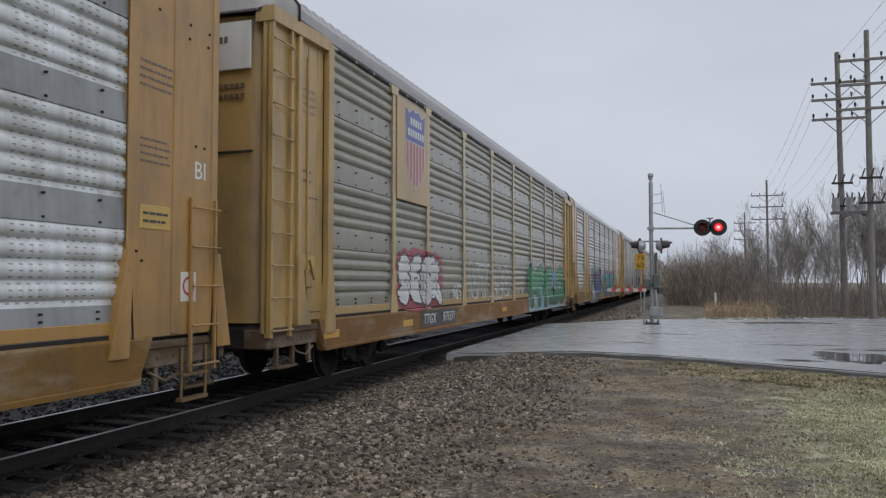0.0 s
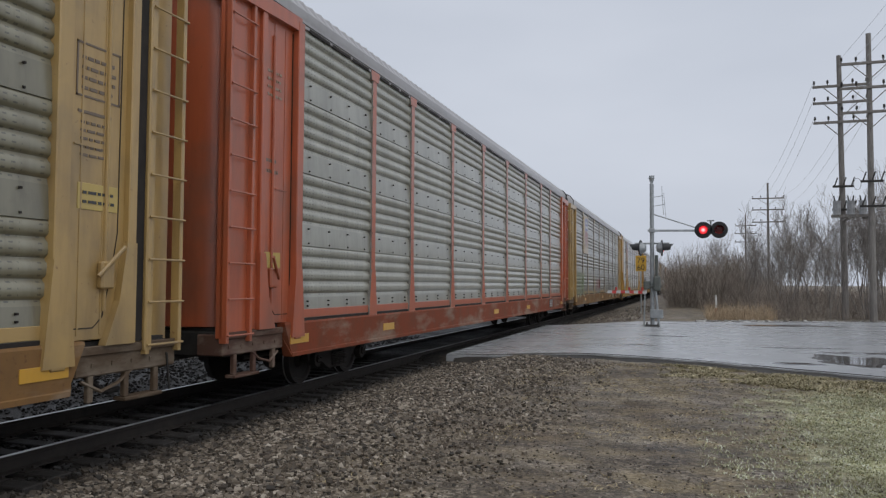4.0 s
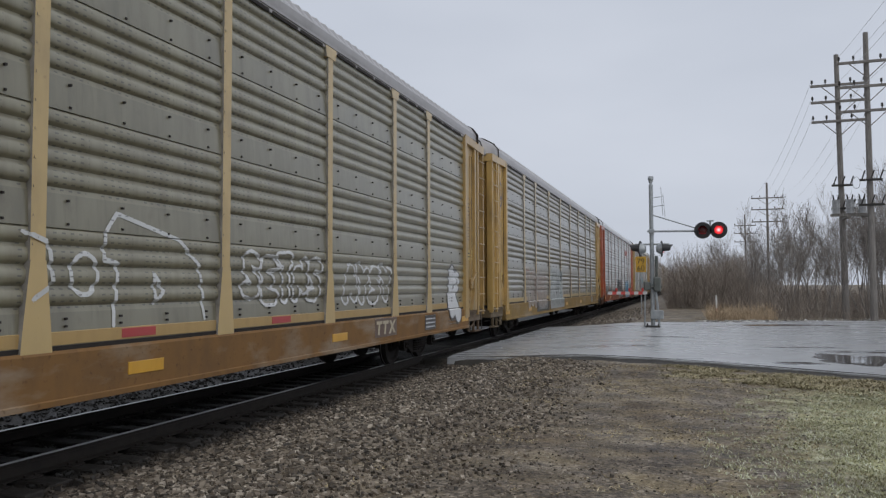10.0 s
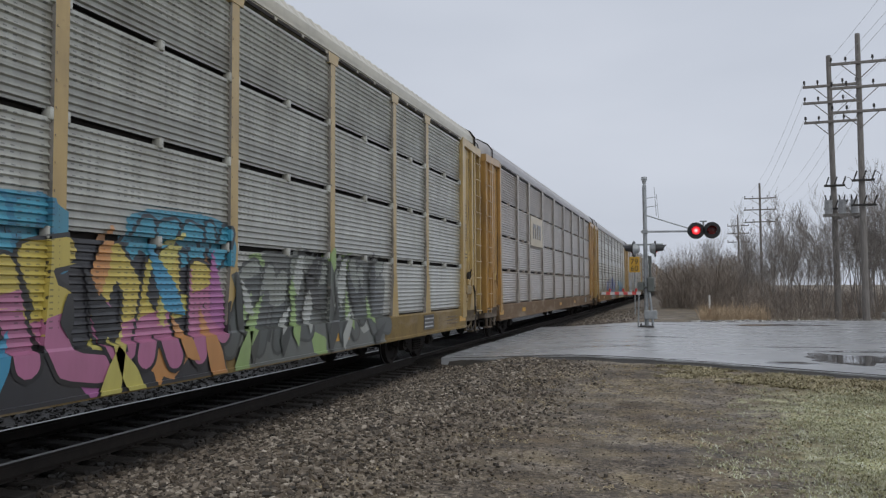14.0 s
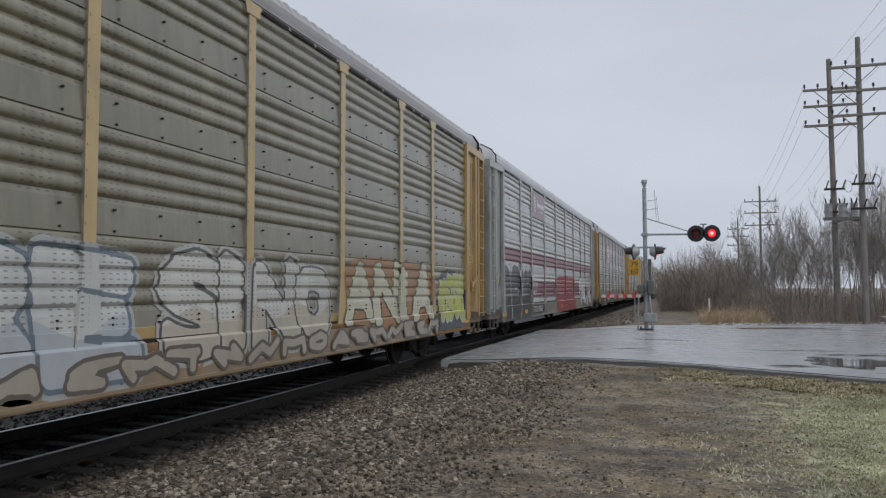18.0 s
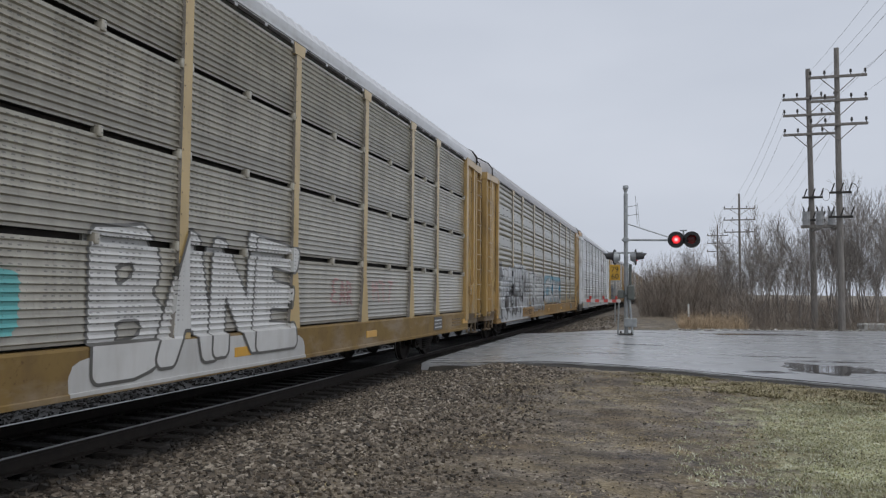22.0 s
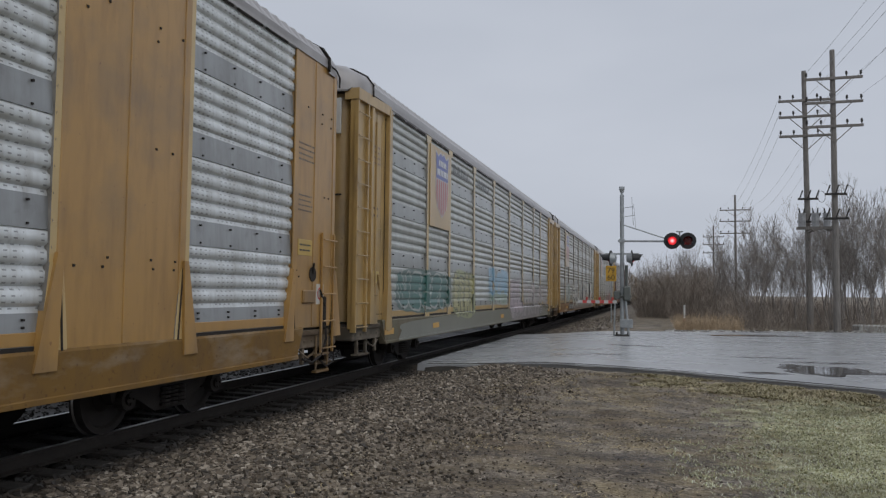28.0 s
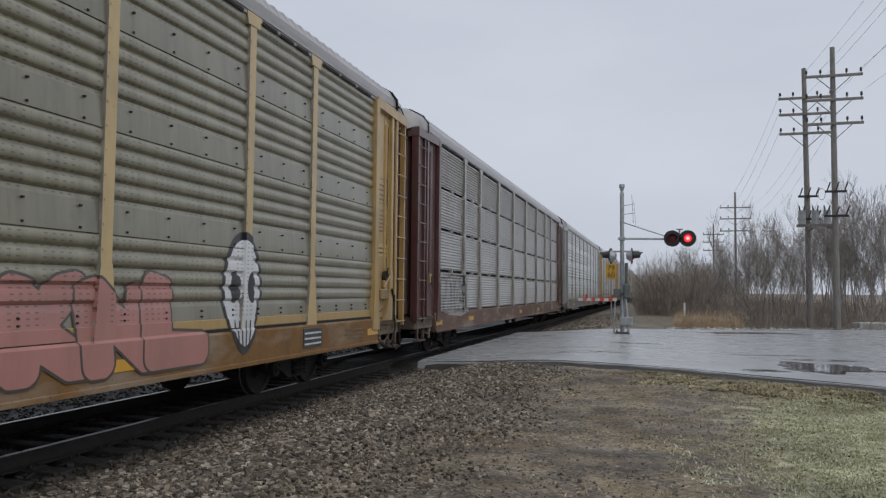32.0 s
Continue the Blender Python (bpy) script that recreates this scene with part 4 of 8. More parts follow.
def puddle(x, y, rx, ry, seed, label="shallow rain puddle on the asphalt"):
    """A film of water lying in a dip of the road."""
    rings, sides = 5, 40
    verts, faces = [(x, y, road_top(x, y) + 0.006)], []
    for k in range(1, rings + 1):
        for i in range(sides):
            a = 2 * math.pi * i / sides
            s = (1 + 0.45 * noise.noise((math.cos(a) * 1.4 + seed, math.sin(a) * 1.4, 0)) + 0.18 * noise.noise((math.cos(a) * 4 + seed, math.sin(a) * 4, 2))) * k / rings
            px, py = x + rx * s * math.cos(a), y + ry * s * math.sin(a)
            verts.append((px, py, road_top(px, py) + (0.006 if k < rings else -0.004)))
    faces += [(0, 1 + i, 1 + (i + 1) % sides) for i in range(sides)]
    for k in range(rings - 1):
        p = 1 + k * sides
        faces += [(p + i, p + sides + i, p + sides + (i + 1) % sides, p + (i + 1) % sides) for i in range(sides)]
    thing("puddle", label, "puddle", group="puddles on the road", me=smooth(mesh_of("puddle", verts, faces, WATER), 70))


puddle(3.2, 17.6, 1.0, 1.25, 1, "wide dark rain puddle on the asphalt")
puddle(2.0, 16.5, 0.45, 0.30, 2)
puddle(4.6, 17.0, 0.7, 0.35, 4)
puddle(3.7, 19.4, 0.9, 0.22, 5)
puddle(2.6, 20.6, 1.1, 0.18, 7)
puddle(-1.35, 19.9, 0.55, 0.16, 3)
puddle(-0.8, 23.6, 0.9, 0.25, 6)
puddle(3.4, 31.5, 2.2, 0.7, 9)


def rubble():
    """Pale broken stone and old snow-white gravel along the far edge of the road."""
    q = np.random.RandomState(41)
    verts, faces = [], []
    cube = np.array([(x, y, z) for x in (-1, 1) for y in (-1, 1) for z in (-1, 1)], float)
    quads = [(0, 1, 3, 2), (4, 6, 7, 5), (0, 4, 5, 1), (2, 3, 7, 6), (0, 2, 6, 4), (1, 5, 7, 3)]
    for _ in range(1500):
        x = 0.2 + 11 * q.rand()
        y = road_far(x) + 0.5 + 1.6 * q.rand()
        s = q.uniform(0.02, 0.065)
        c = cube * s * q.uniform(0.6, 1.1, (1, 3)) + q.uniform(-0.35, 0.35, (8, 3)) * s
        n = len(verts)
        verts += (c + (x, y, ground_z(x, y) + s * 0.3)).tolist()
        faces += [tuple(n + j for j in f) for f in quads]
    pale = islands("pale_rubble", [(0.0, (0.16, 0.15, 0.14)), (0.5, (0.34, 0.33, 0.32)), (1.0, (0.62, 0.62, 0.61))])
    thing("rubble", "pale broken stone along the far road edge", "gravel", kind="stuff", me=mesh_of("rubble", verts, faces, pale))


rubble()


def kerb_stone():
    """Pale concrete slab lying at the far side of the road."""
    b = Build()
    b.box(-1.9, 1.9, -0.5, 0.5, -0.2, 0.30, 0, 0.05)
    thing("concrete_slab", "pale weathered concrete slab beside the road", "slab", pose(10.6, 39.6, 0.1, 0, 0, 6), me=b.mesh("concrete_slab", plain("pale_concrete", (0.42, 0.42, 0.40), 0.8, 0, 0.3, 2.0)))


kerb_stone()
# ---------------------------------------------------------------- the train: parts of a covered car carrier
HALF = 1.52          # half the width of a car body
PITCH = 28.6         # from coupler to coupler
POSTS = (-12.05, -9.25, -7.2, -4.35, -1.45, 1.45, 4.35, 7.2, 9.25, 12.05)
EAVE, SILL0, SILL1 = 5.60, 0.62, 1.12
SHEET0, SHEET_STEP = 1.15, 1.11


def profile_ribbed():
    """Four overlapping sheets, each with a flat band and four ribs: depth against height."""
    zs, xs = [], []
    for i in range(4):
        z = SHEET0 + i * SHEET_STEP
        zs += [z, z + 0.30]
        xs += [-0.012, -0.030]
        for j in range(4):
            g = z + 0.36 + j * 0.19
            zs += [g, g + 0.020, g + 0.040, g + 0.060, g + 0.115, g + 0.160]
            xs += [-0.046, -0.052, -0.026, -0.010, -0.011, -0.015]
        zs.append(z + SHEET_STEP - 0.004)
        xs.append(-0.034)
    return np.array(zs), np.array(xs)


def profile_fine():
    """Four sheets of fine ribs with an open slot above each."""
    zs, xs = [], []
    for i in range(4):
        z = SHEET0 + i * SHEET_STEP
        for j in range(13):
            g = z + j * 0.079
            zs += [g, g + 0.03, g + 0.045]
            xs += [-0.045, -0.045, -0.018]
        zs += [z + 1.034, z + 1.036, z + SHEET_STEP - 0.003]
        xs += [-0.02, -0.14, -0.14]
    return np.array(zs), np.array(xs)


PROFILE = {"ribbed": profile_ribbed(), "fine": profile_fine()}
CACHE = {}


def cached(key, make):
    if key not in CACHE:
        CACHE[key] = make()
    return CACHE[key]


def panel_mesh(kind, width):
    def make():
        zs, xs = PROFILE[kind]
        b = Build()
        pts = [(x, z) for z, x in zip(zs, xs)]
        b.sweep(pts, -width / 2, width / 2)
        b.sweep([(-0.17, SHEET0), (-0.17, zs[-1])], -width / 2, width / 2)
        b.face([(xs[0], -width / 2, zs[0]), (xs[0], width / 2, zs[0]), (-0.17, width / 2, zs[0]), (-0.17, -width / 2, zs[0])])
        b.s = [0] * len(b.f)
        # the shade inside the open slots is painted on as a darker material
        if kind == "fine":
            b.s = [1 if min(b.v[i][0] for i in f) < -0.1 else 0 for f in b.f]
        if kind == "ribbed":
            # bolts along the lap of each sheet
            n = max(3, int(width / 0.62))
            for i in range(4):
                for dz in ((0.19, 0.26) if i == 0 else (0.04, 0.26)):
                    z = SHEET0 + i * SHEET_STEP + dz
                    for j in range(n):
                        y = -width / 2 + width * (j + 0.5) / n
                        b.box(-0.03, 0.002, y - 0.011, y + 0.011, z - 0.011, z + 0.011, 1)
        else:
            for i in range(3):
                z = SHEET0 + (i + 1) * SHEET_STEP - 0.03
                for y in (-width / 2 + 0.09, 0.0, width / 2 - 0.09):
                    b.box(-0.10, 0.012, y - 0.035, y + 0.035, z - 0.07, z + 0.05, 0, 0.008)
        return smooth(b.mesh("side_panel", SHEET, RUST_AND_SHADE), 55)
    return cached(("panel", kind, width), make)


def rail_mesh(width):
    """The narrow painted rail that carries the foot of the side sheets, over a dark box for the slit's shade."""
    def make():
        b = Build()
        b.box(-0.06, -0.008, -width / 2, width / 2, 1.165, 1.294, 0, 0.006)
        # dark box drawn in place of the shadow gap under the rail
        b.box(-0.06, 0.004, -width / 2 - 0.03, width / 2 + 0.03, SILL1 - 0.012, 1.163, 1)
        return b.mesh("base_rail", POST_PAINT, RUST_AND_SHADE)
    return cached(("base_rail", width), make)


def post_mesh():
    def make():
        b = Build()
        foot = 0.19
        b.prism([(-0.085, 1.95), (0.085, 1.95), (0.085, EAVE), (-0.085, EAVE)], -0.05, 0.014)
        b.prism([(-foot, SILL1 - 0.16), (foot, SILL1 - 0.16), (foot * 0.8, SILL1 + 0.25), (0.087, 1.95), (-0.087, 1.95), (-foot * 0.8, SILL1 + 0.25)], -0.05, 0.024)
        b.prism([(-0.16, EAVE - 0.16), (0.16, EAVE - 0.16), (0.20, EAVE + 0.02), (-0.20, EAVE + 0.02)], -0.05, 0.024)
        for i in range(16):
            b.box(0.005, 0.022, -0.066, -0.044, 1.3 + i * 0.26, 1.325 + i * 0.26)
        me = b.mesh("post", POST_PAINT, POST_FLANK)
        # faces turned along the car are grey instead of the post colour
        for p in me.polygons:
            if abs(p.normal.y) > 0.8:
                p.material_index = 1
        return me
    return cached("post", make)


def roof_mesh():
    def make():
        b = Build()
        arc = [(-HALF - 0.03, EAVE - 0.02), (-HALF - 0.03, EAVE + 0.13), (-HALF + 0.10, EAVE + 0.31), (-HALF + 0.42, EAVE + 0.49), (-0.6, EAVE + 0.59), (0, EAVE + 0.62)]
        arc = arc + [(-x, z) for x, z in arc[::-1][1:]]
        y0, y1, n = -13.2, 13.2, 176
        m = len(arc)
        for i in range(n + 1):
            y = y0 + (y1 - y0) * i / n
            up = 0.022 if i % 2 else 0.0
            for j, (x, z) in enumerate(arc):
                k = 0 if j in (0, 1, m - 1, m - 2) else 1
                b.v.append((x * (1 + 0.012 * (i % 2) * k), y, z + up * k))
        for i in range(n):
            for j in range(m - 1):
                b.f.append((i * m + j, i * m + j + 1, (i + 1) * m + j + 1, (i + 1) * m + j))
        b.s = [0] * len(b.f)
        for sgn in (-1, 1):
            b.f.append(tuple(range(m)) if sgn < 0 else tuple(range(n * m, n * m + m))[::-1])
            b.s.append(0)
        return b.mesh("roof", ROOFING)
    return cached("roof", make)


def hood_mesh():
    """The rounded end of the roof over the doors, with a dark rib where it meets the roof."""
    def make():
        b = Build()
        rings = []
        arc = ((-1.55, EAVE - 0.10), (-1.55, EAVE + 0.13), (-1.42, EAVE + 0.31), (-1.10, EAVE + 0.49), (-0.6, EAVE + 0.59), (0, EAVE + 0.62),
               (0.6, EAVE + 0.59), (1.10, EAVE + 0.49), (1.42, EAVE + 0.31), (1.55, EAVE + 0.13), (1.55, EAVE - 0.10))
        for y, s, dz in ((13.2, 1.012, 0.012), (13.55, 1.0, -0.01), (13.75, 0.97, -0.07), (13.88, 0.93, -0.15), (13.95, 0.87, -0.26)):
            ring = []
            for x, z in arc:
                ring.append(len(b.v))
                b.v.append((x * s, y, min(z, EAVE + 0.1 + (z - EAVE - 0.1) * s) + (dz if z > EAVE else 0)))
            rings.append(ring)
        for a, c in zip(rings, rings[1:]):
            for j in range(len(a) - 1):
                b.f.append((a[j], a[j + 1], c[j + 1], c[j]))
        b.f.append(tuple(rings[-1]))
        b.s = [0] * len(b.f)
        b.pipe([(x * 1.02, 13.21, z + 0.02) for x, z in arc], 0.022, 5, 1)
        b.pipe([(1.56, 13.3, EAVE + 0.05), (1.58, 13.5, EAVE + 0.02), (1.56, 13.7, EAVE - 0.06), (1.5, 13.82, EAVE - 0.2)], 0.016, 5, 1)
        return smooth(b.mesh("roof_hood", ROOFING, RUST_AND_SHADE), 50)
    return cached("hood", make)


def end_door_mesh():
    """One leaf of the end doors: a thick sheet that curves round the corner of the car."""
    def make():
        b = Build()
        arc = [(0.008, 13.84), (0.85, 13.83), (1.08, 13.80), (1.24, 13.73), (1.34, 13.62), (1.385, 13.48), (1.39, 13.30)]
        pts = arc + [(x - 0.05, y - 0.05) for x, y in arc[::-1][:-1]] + [(0.008, 13.79)]
        n, m = len(b.v), len(pts)
        for z in (1.12, EAVE - 0.05):
            b.v += [(x, y, z) for x, y in pts]
        for j in range(m):
            k = (j + 1) % m
            b.f.append((n + j, n + k, n + m + k, n + m + j))
        h = m // 2
        for base in (0, m):
            for j in range(h - 1):
                b.f.append((n + base + j, n + base + j + 1, n + base + m - 2 - j, n + base + m - 1 - j))
        b.s = [0] * len(b.f)
        return smooth(b.mesh("end_door", PAINT), 35)
    return cached("door", make)


def rod_mesh():
    def make():
        b = Build()
        b.tube((0.12, 13.87, 1.2), (0.12, 13.87, 5.3), 0.02)
        return b.mesh("lock_rod", PAINT)
    return cached("rod", make)


def brake_box_mesh():
    def make():
        b = Build()
        b.box(-0.10, 0.05, 12.42, 12.86, 1.50, 1.72, 0, 0.02)
        return b.mesh("brake_box", PAINT)
    return cached("brake_box", make)


def brake_mesh():
    """Clutter at the foot of a car's corner: end beam, brake lever, chain and a bent step."""
    def make():
        b = Build()
        b.box(-0.12, 0.035, 13.18, 13.34, 1.05, 1.62, 0, 0.03)
        b.tube((0.03, 13.26, 1.45), (0.07, 12.98, 1.72), 0.02, sides=6)
        b.pipe([(0.03, 13.28, 1.15), (0.05, 13.30, 0.9), (0.02, 13.15, 0.62), (0.03, 12.8, 0.52), (0.0, 12.5, 0.60)], 0.022, 5)
        b.pipe([(0.02, 13.62, 0.98), (0.05, 13.62, 0.48), (0.05, 13.30, 0.42), (0.03, 13.1, 0.55)], 0.018, 5)
        b.tube((-0.08, 12.78, 1.98), (0.03, 12.78, 1.98), 0.12, sides=14)
        b.tube((0.02, 12.78, 1.98), (0.08, 12.70, 2.16), 0.02, sides=6)
        return b.mesh("hand_brake", RUST_AND_SHADE)
    return cached("brake", make)


def corner_parts(slot):
    """Side door leaf between the last post and the corner ladder, slightly set back, with its frame, in parts."""
    def make():
        made = []

        def take(name):
            made.append((name, Build()))
            return made[-1][1]

        b = take("corner_panel")
        b.box(-0.10, -0.045, 12.12, 13.12, SILL1, EAVE - 0.1, 0, 0.01)
        for y in (12.42, 12.72):
            b.box(-0.05, -0.036, y - 0.012, y + 0.012, SILL1 + 0.05, EAVE - 0.2, 0, 0.003)
        b.box(-0.05, -0.030, 12.32, 12.66, 3.02, 3.035, 0)
        take("corner_post").box(-0.10, 0.06, 12.02, 12.20, SILL1 - 0.25, EAVE, 0, 0.012)
        take("corner_post").box(-0.10, 0.03, 13.02, 13.14, SILL1 - 0.05, EAVE, 0, 0.012)
        take("gusset").prism([(11.92, SILL0 + 0.28), (12.30, SILL0 + 0.28), (12.20, 1.9), (12.02, 1.9)], -0.06, 0.066)
        take("gusset").prism([(12.72, SILL1 - 0.06), (13.14, SILL1 - 0.06), (13.142, 2.1), (13.00, 2.1), (12.90, 1.5)], -0.06, 0.036)
        take("corner_header").prism([(12.1, EAVE - 0.14), (13.92, EAVE - 0.20), (13.92, EAVE + 0.02), (12.1, EAVE + 0.06)], -0.25, 0.05)
        b = take("edge_strip")
        if slot:
            # a dark strip and six dark blocks fill the gap before the ladder
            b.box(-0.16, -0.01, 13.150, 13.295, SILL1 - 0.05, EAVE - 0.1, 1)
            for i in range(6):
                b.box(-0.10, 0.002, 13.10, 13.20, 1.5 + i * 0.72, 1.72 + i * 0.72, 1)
        else:
            b.box(-0.12, -0.03, 13.13, 13.33, SILL1 - 0.05, EAVE - 0.1, 0, 0.01)
        b = take("seam")
        b.pipe([(-0.043, 12.24, 1.24), (-0.043, 12.62, 1.24), (-0.043, 12.74, 1.34), (-0.043, 12.86, 1.8), (-0.043, 12.93, 2.2), (-0.043, 12.95, 5.2)], 0.007, 4, 1)
        b.box(-0.05, -0.035, 12.21, 12.225, 1.2, 5.4, 1)
        take("door_rod").tube((-0.03, 12.75, 1.4), (-0.03, 12.75, 5.2), 0.022)
        b = take("door_latch")
        b.box(-0.05, 0.03, 12.66, 12.84, 1.62, 1.9, 0, 0.02)
        b.tube((0.02, 12.62, 1.75), (0.09, 12.9, 2.05), 0.022)
        return [(name, b.mesh(name, PAINT, RUST_AND_SHADE)) for name, b in made]
    return cached(("corner", slot), make)


def ladder_back(b, slot):
    if slot:
        # a deep recess with a rib in it
        b.box(-0.26, -0.18, 13.31, 13.90, 0.98, EAVE - 0.12, 0, 0.012)
        b.box(-0.20, -0.15, 13.52, 13.60, 1.0, EAVE - 0.12, 0, 0.006)
        b.box(-0.18, 0.03, 13.30, 13.41, 0.96, EAVE - 0.12, 0, 0.012)
    else:
        b.box(-0.14, -0.03, 13.31, 13.90, 0.98, EAVE - 0.12, 0, 0.012)


def ladder_rail(b):
    b.box(-0.08, 0.035, -0.03, 0.03, 0.92, EAVE - 0.05, 0, 0.008)


def ladder_rung(b):
    b.tube((0.055, 13.31, 0), (0.055, 13.90, 0), 0.013, sides=6)


def ladder(car, slot, colour, m):
    """Corner ladder: a back plate with two rails and ten rungs."""
    def piece_mesh(name, fill, *more):
        def make():
            b = Build()
            fill(b, *more)
            return b.mesh(name, PAINT)
        return cached((name, *more), make)
    root = part("ladder", piece_mesh("ladder", ladder_back, slot), car, "", colour, m)
    for y in (13.34, 13.87):
        part("rail", piece_mesh("rail", ladder_rail), root, "", colour, pose(0, y, 0))
    for i in range(10):
        part("rung", piece_mesh("rung", ladder_rung), root, "", colour, pose(0, 0, 1.02 + i * 0.46))


def far_ladder_mesh(slot):
    """The same ladder in one piece, for the side turned away."""
    def make():
        b = Build()
        ladder_back(b, slot)
        for y in (13.34, 13.87):
            b.box(-0.08, 0.035, y - 0.03, y + 0.03, 0.92, EAVE - 0.05, 0, 0.008)
        return b.mesh("ladder", PAINT)
    return cached(("far_ladder", slot), make)


def low_ladder_mesh():
    """Short grab ladder near the foot of a plain car end."""
    def make():
        b = Build()
        for y in (13.1, 13.56):
            b.box(0.02, 0.06, y - 0.02, y + 0.02, 0.66, 2.7, 0, 0.005)
        for i in range(5):
            b.tube((0.085, 13.08, 0.74 + i * 0.46), (0.085, 13.6, 0.74 + i * 0.46), 0.013, sides=6)
        return b.mesh("grab_ladder", PAINT)
    return cached("low_ladder", make)


def wide_panel_mesh(y0, y1):
    """A plain pressed door panel from sill to eave, with shallow folds and gusset feet."""
    def make():
        b = Build()
        w = y1 - y0
        b.box(-0.12, 0.01, y0, y1, SILL1 - 0.02, EAVE, 0, 0.01)
        for k in (0.0, 0.5, 1.0):
            y = y0 + 0.06 + (w - 0.12) * k
            b.box(-0.02, 0.024, y - 0.06, y + 0.06, SILL1, EAVE - 0.02, 0, 0.008)
        for y, s in ((y0, -1), (y1, 1)):
            b.prism([(y - s * 0.02, SILL0 + 0.30), (y + s * 0.26, SILL0 + 0.30), (y + s * 0.02, 2.05), (y - s * 0.06, 2.05)][::s], -0.05, 0.06)
            # thin dark prism drawn as a slit line beside the gusset
            b.prism([(y - s * 0.10, SILL0 + 0.42), (y - s * 0.125, SILL0 + 0.42), (y - s * 0.055, 2.0), (y - s * 0.03, 2.0)][::-s], 0.0, 0.03, 1)
        scattered = random.Random(int(y1 * 10))
        for z in (1.92, 2.02, 3.3, 4.55, 4.72):
            for k in range(5):
                y = y0 + 0.22 + (w - 0.44) * k / 4 + scattered.uniform(-0.08, 0.08)
                if scattered.random() < 0.6:
                    b.box(0.0, 0.022, y - 0.014, y + 0.014, z, z + 0.026, 1)
        return b.mesh("door_panel", PAINT, RUST_AND_SHADE)
    return cached(("wide", y0, y1), make)


def sill_mesh():
    def make():
        b = Build()
        pts = [(-0.22, SILL1), (0.02, SILL1), (0.035, SILL1 - 0.03), (0.035, SILL0 + 0.06), (0.055, SILL0 + 0.05), (0.055, SILL0), (-0.10, SILL0), (-0.10, SILL1 - 0.08)]
        b.sweep(pts, -12.45, 12.45, 0, True, True)
        # both ends are cut on a slant
        b.v = [(x, y * (0.985 if z < 0.8 else 1.0), z) for x, y, z in b.v]
        return b.mesh("side_sill", SILL_PAINT)
    return cached("sill", make)


def platform_mesh():
    """Shallow end platform beyond the sill, with its hangers and a bent rod."""
    def make():
        b = Build()
        b.box(-0.42, -0.03, 12.40, 13.88, 0.76, 1.03, 0, 0.015)
        b.box(-0.05, -0.005, 12.44, 13.86, 0.97, 1.06, 0, 0.008)
        for y in (12.62, 13.12, 13.58):
            b.box(-0.10, -0.04, y - 0.035, y + 0.035, 0.50, 0.80, 0, 0.008)
        b.box(-0.16, 0.0, 13.06, 13.64, 0.46, 0.50, 0, 0.008)
        b.pipe([(-0.06, 12.5, 0.72), (-0.04, 12.75, 0.60), (-0.05, 13.0, 0.66), (-0.05, 13.2, 0.78)], 0.02, 5)
        for i in range(5):
            b.box(-0.035, -0.02, 12.6 + i * 0.28, 12.64 + i * 0.28, 0.85, 0.89)
        return b.mesh("end_platform", SILL_PAINT)
    return cached("platform", make)


def chord_mesh():
    """Top chord: the long beam between the side sheets and the roof, with dark boxes between the posts for shaded
    openings.
    """
    def make():
        b = Build()
        b.sweep([(-0.10, EAVE - 0.03), (0.012, EAVE - 0.03), (0.012, EAVE + 0.02), (0.03, EAVE + 0.03), (0.03, EAVE + 0.12), (-0.10, EAVE + 0.12)], -12.1, 12.1, 0, True, True)
        for a, c in zip(POSTS, POSTS[1:]):
            n = 3
            for i in range(n):
                y = a + 0.25 + (c - a - 0.45) * i / n
                # solid dark box that paints the shade of an opening
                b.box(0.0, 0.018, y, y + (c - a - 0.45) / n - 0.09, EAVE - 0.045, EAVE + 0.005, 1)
        return b.mesh("top_chord", ROOFING, RUST_AND_SHADE)
    return cached("chord", make)


def frame_mesh():
    """Underframe: deck, centre sill, cross bearers, brake rigging."""
    def make():
        b = Build()
        b.box(-1.42, 1.42, -13.75, 13.75, 1.0, 1.10)
        b.box(-0.33, 0.33, -13.6, 13.6, 0.62, 1.0, 0, 0.02)
        for i in range(9):
            y = -8 + i * 2
            b.box(-1.38, 1.38, y - 0.08, y + 0.08, 0.72, 1.0)
        b.tube((0.9, -12.5, 0.6), (0.9, 12.5, 0.6), 0.03, sides=6)
        b.tube((0.3, 2.2, 0.66), (0.3, 3.4, 0.66), 0.2, sides=12)
        b.box(-0.9, -0.4, -3, -2.2, 0.5, 0.8, 0, 0.03)
        for sgn in (-1, 1):
            b.box(-1.45, 1.45, sgn * 13.70 - 0.10, sgn * 13.70 + 0.10, 0.74, 1.06, 0, 0.02)
        return b.mesh("underframe", STEEL)
    return cached("frame", make)


def core_mesh():
    """Dark inner walls and decks behind the side sheets."""
    def make():
        b = Build()
        for sgn in (-1, 1):
            b.box(sgn * 1.34 - 0.01, sgn * 1.34 + 0.01, -13.1, 13.1, 1.1, EAVE)
        for z in (2.6, 4.1):
            b.box(-1.33, 1.33, -13.1, 13.1, z, z + 0.06)
        return b.mesh("inner_deck", STEEL)
    return cached("core", make)


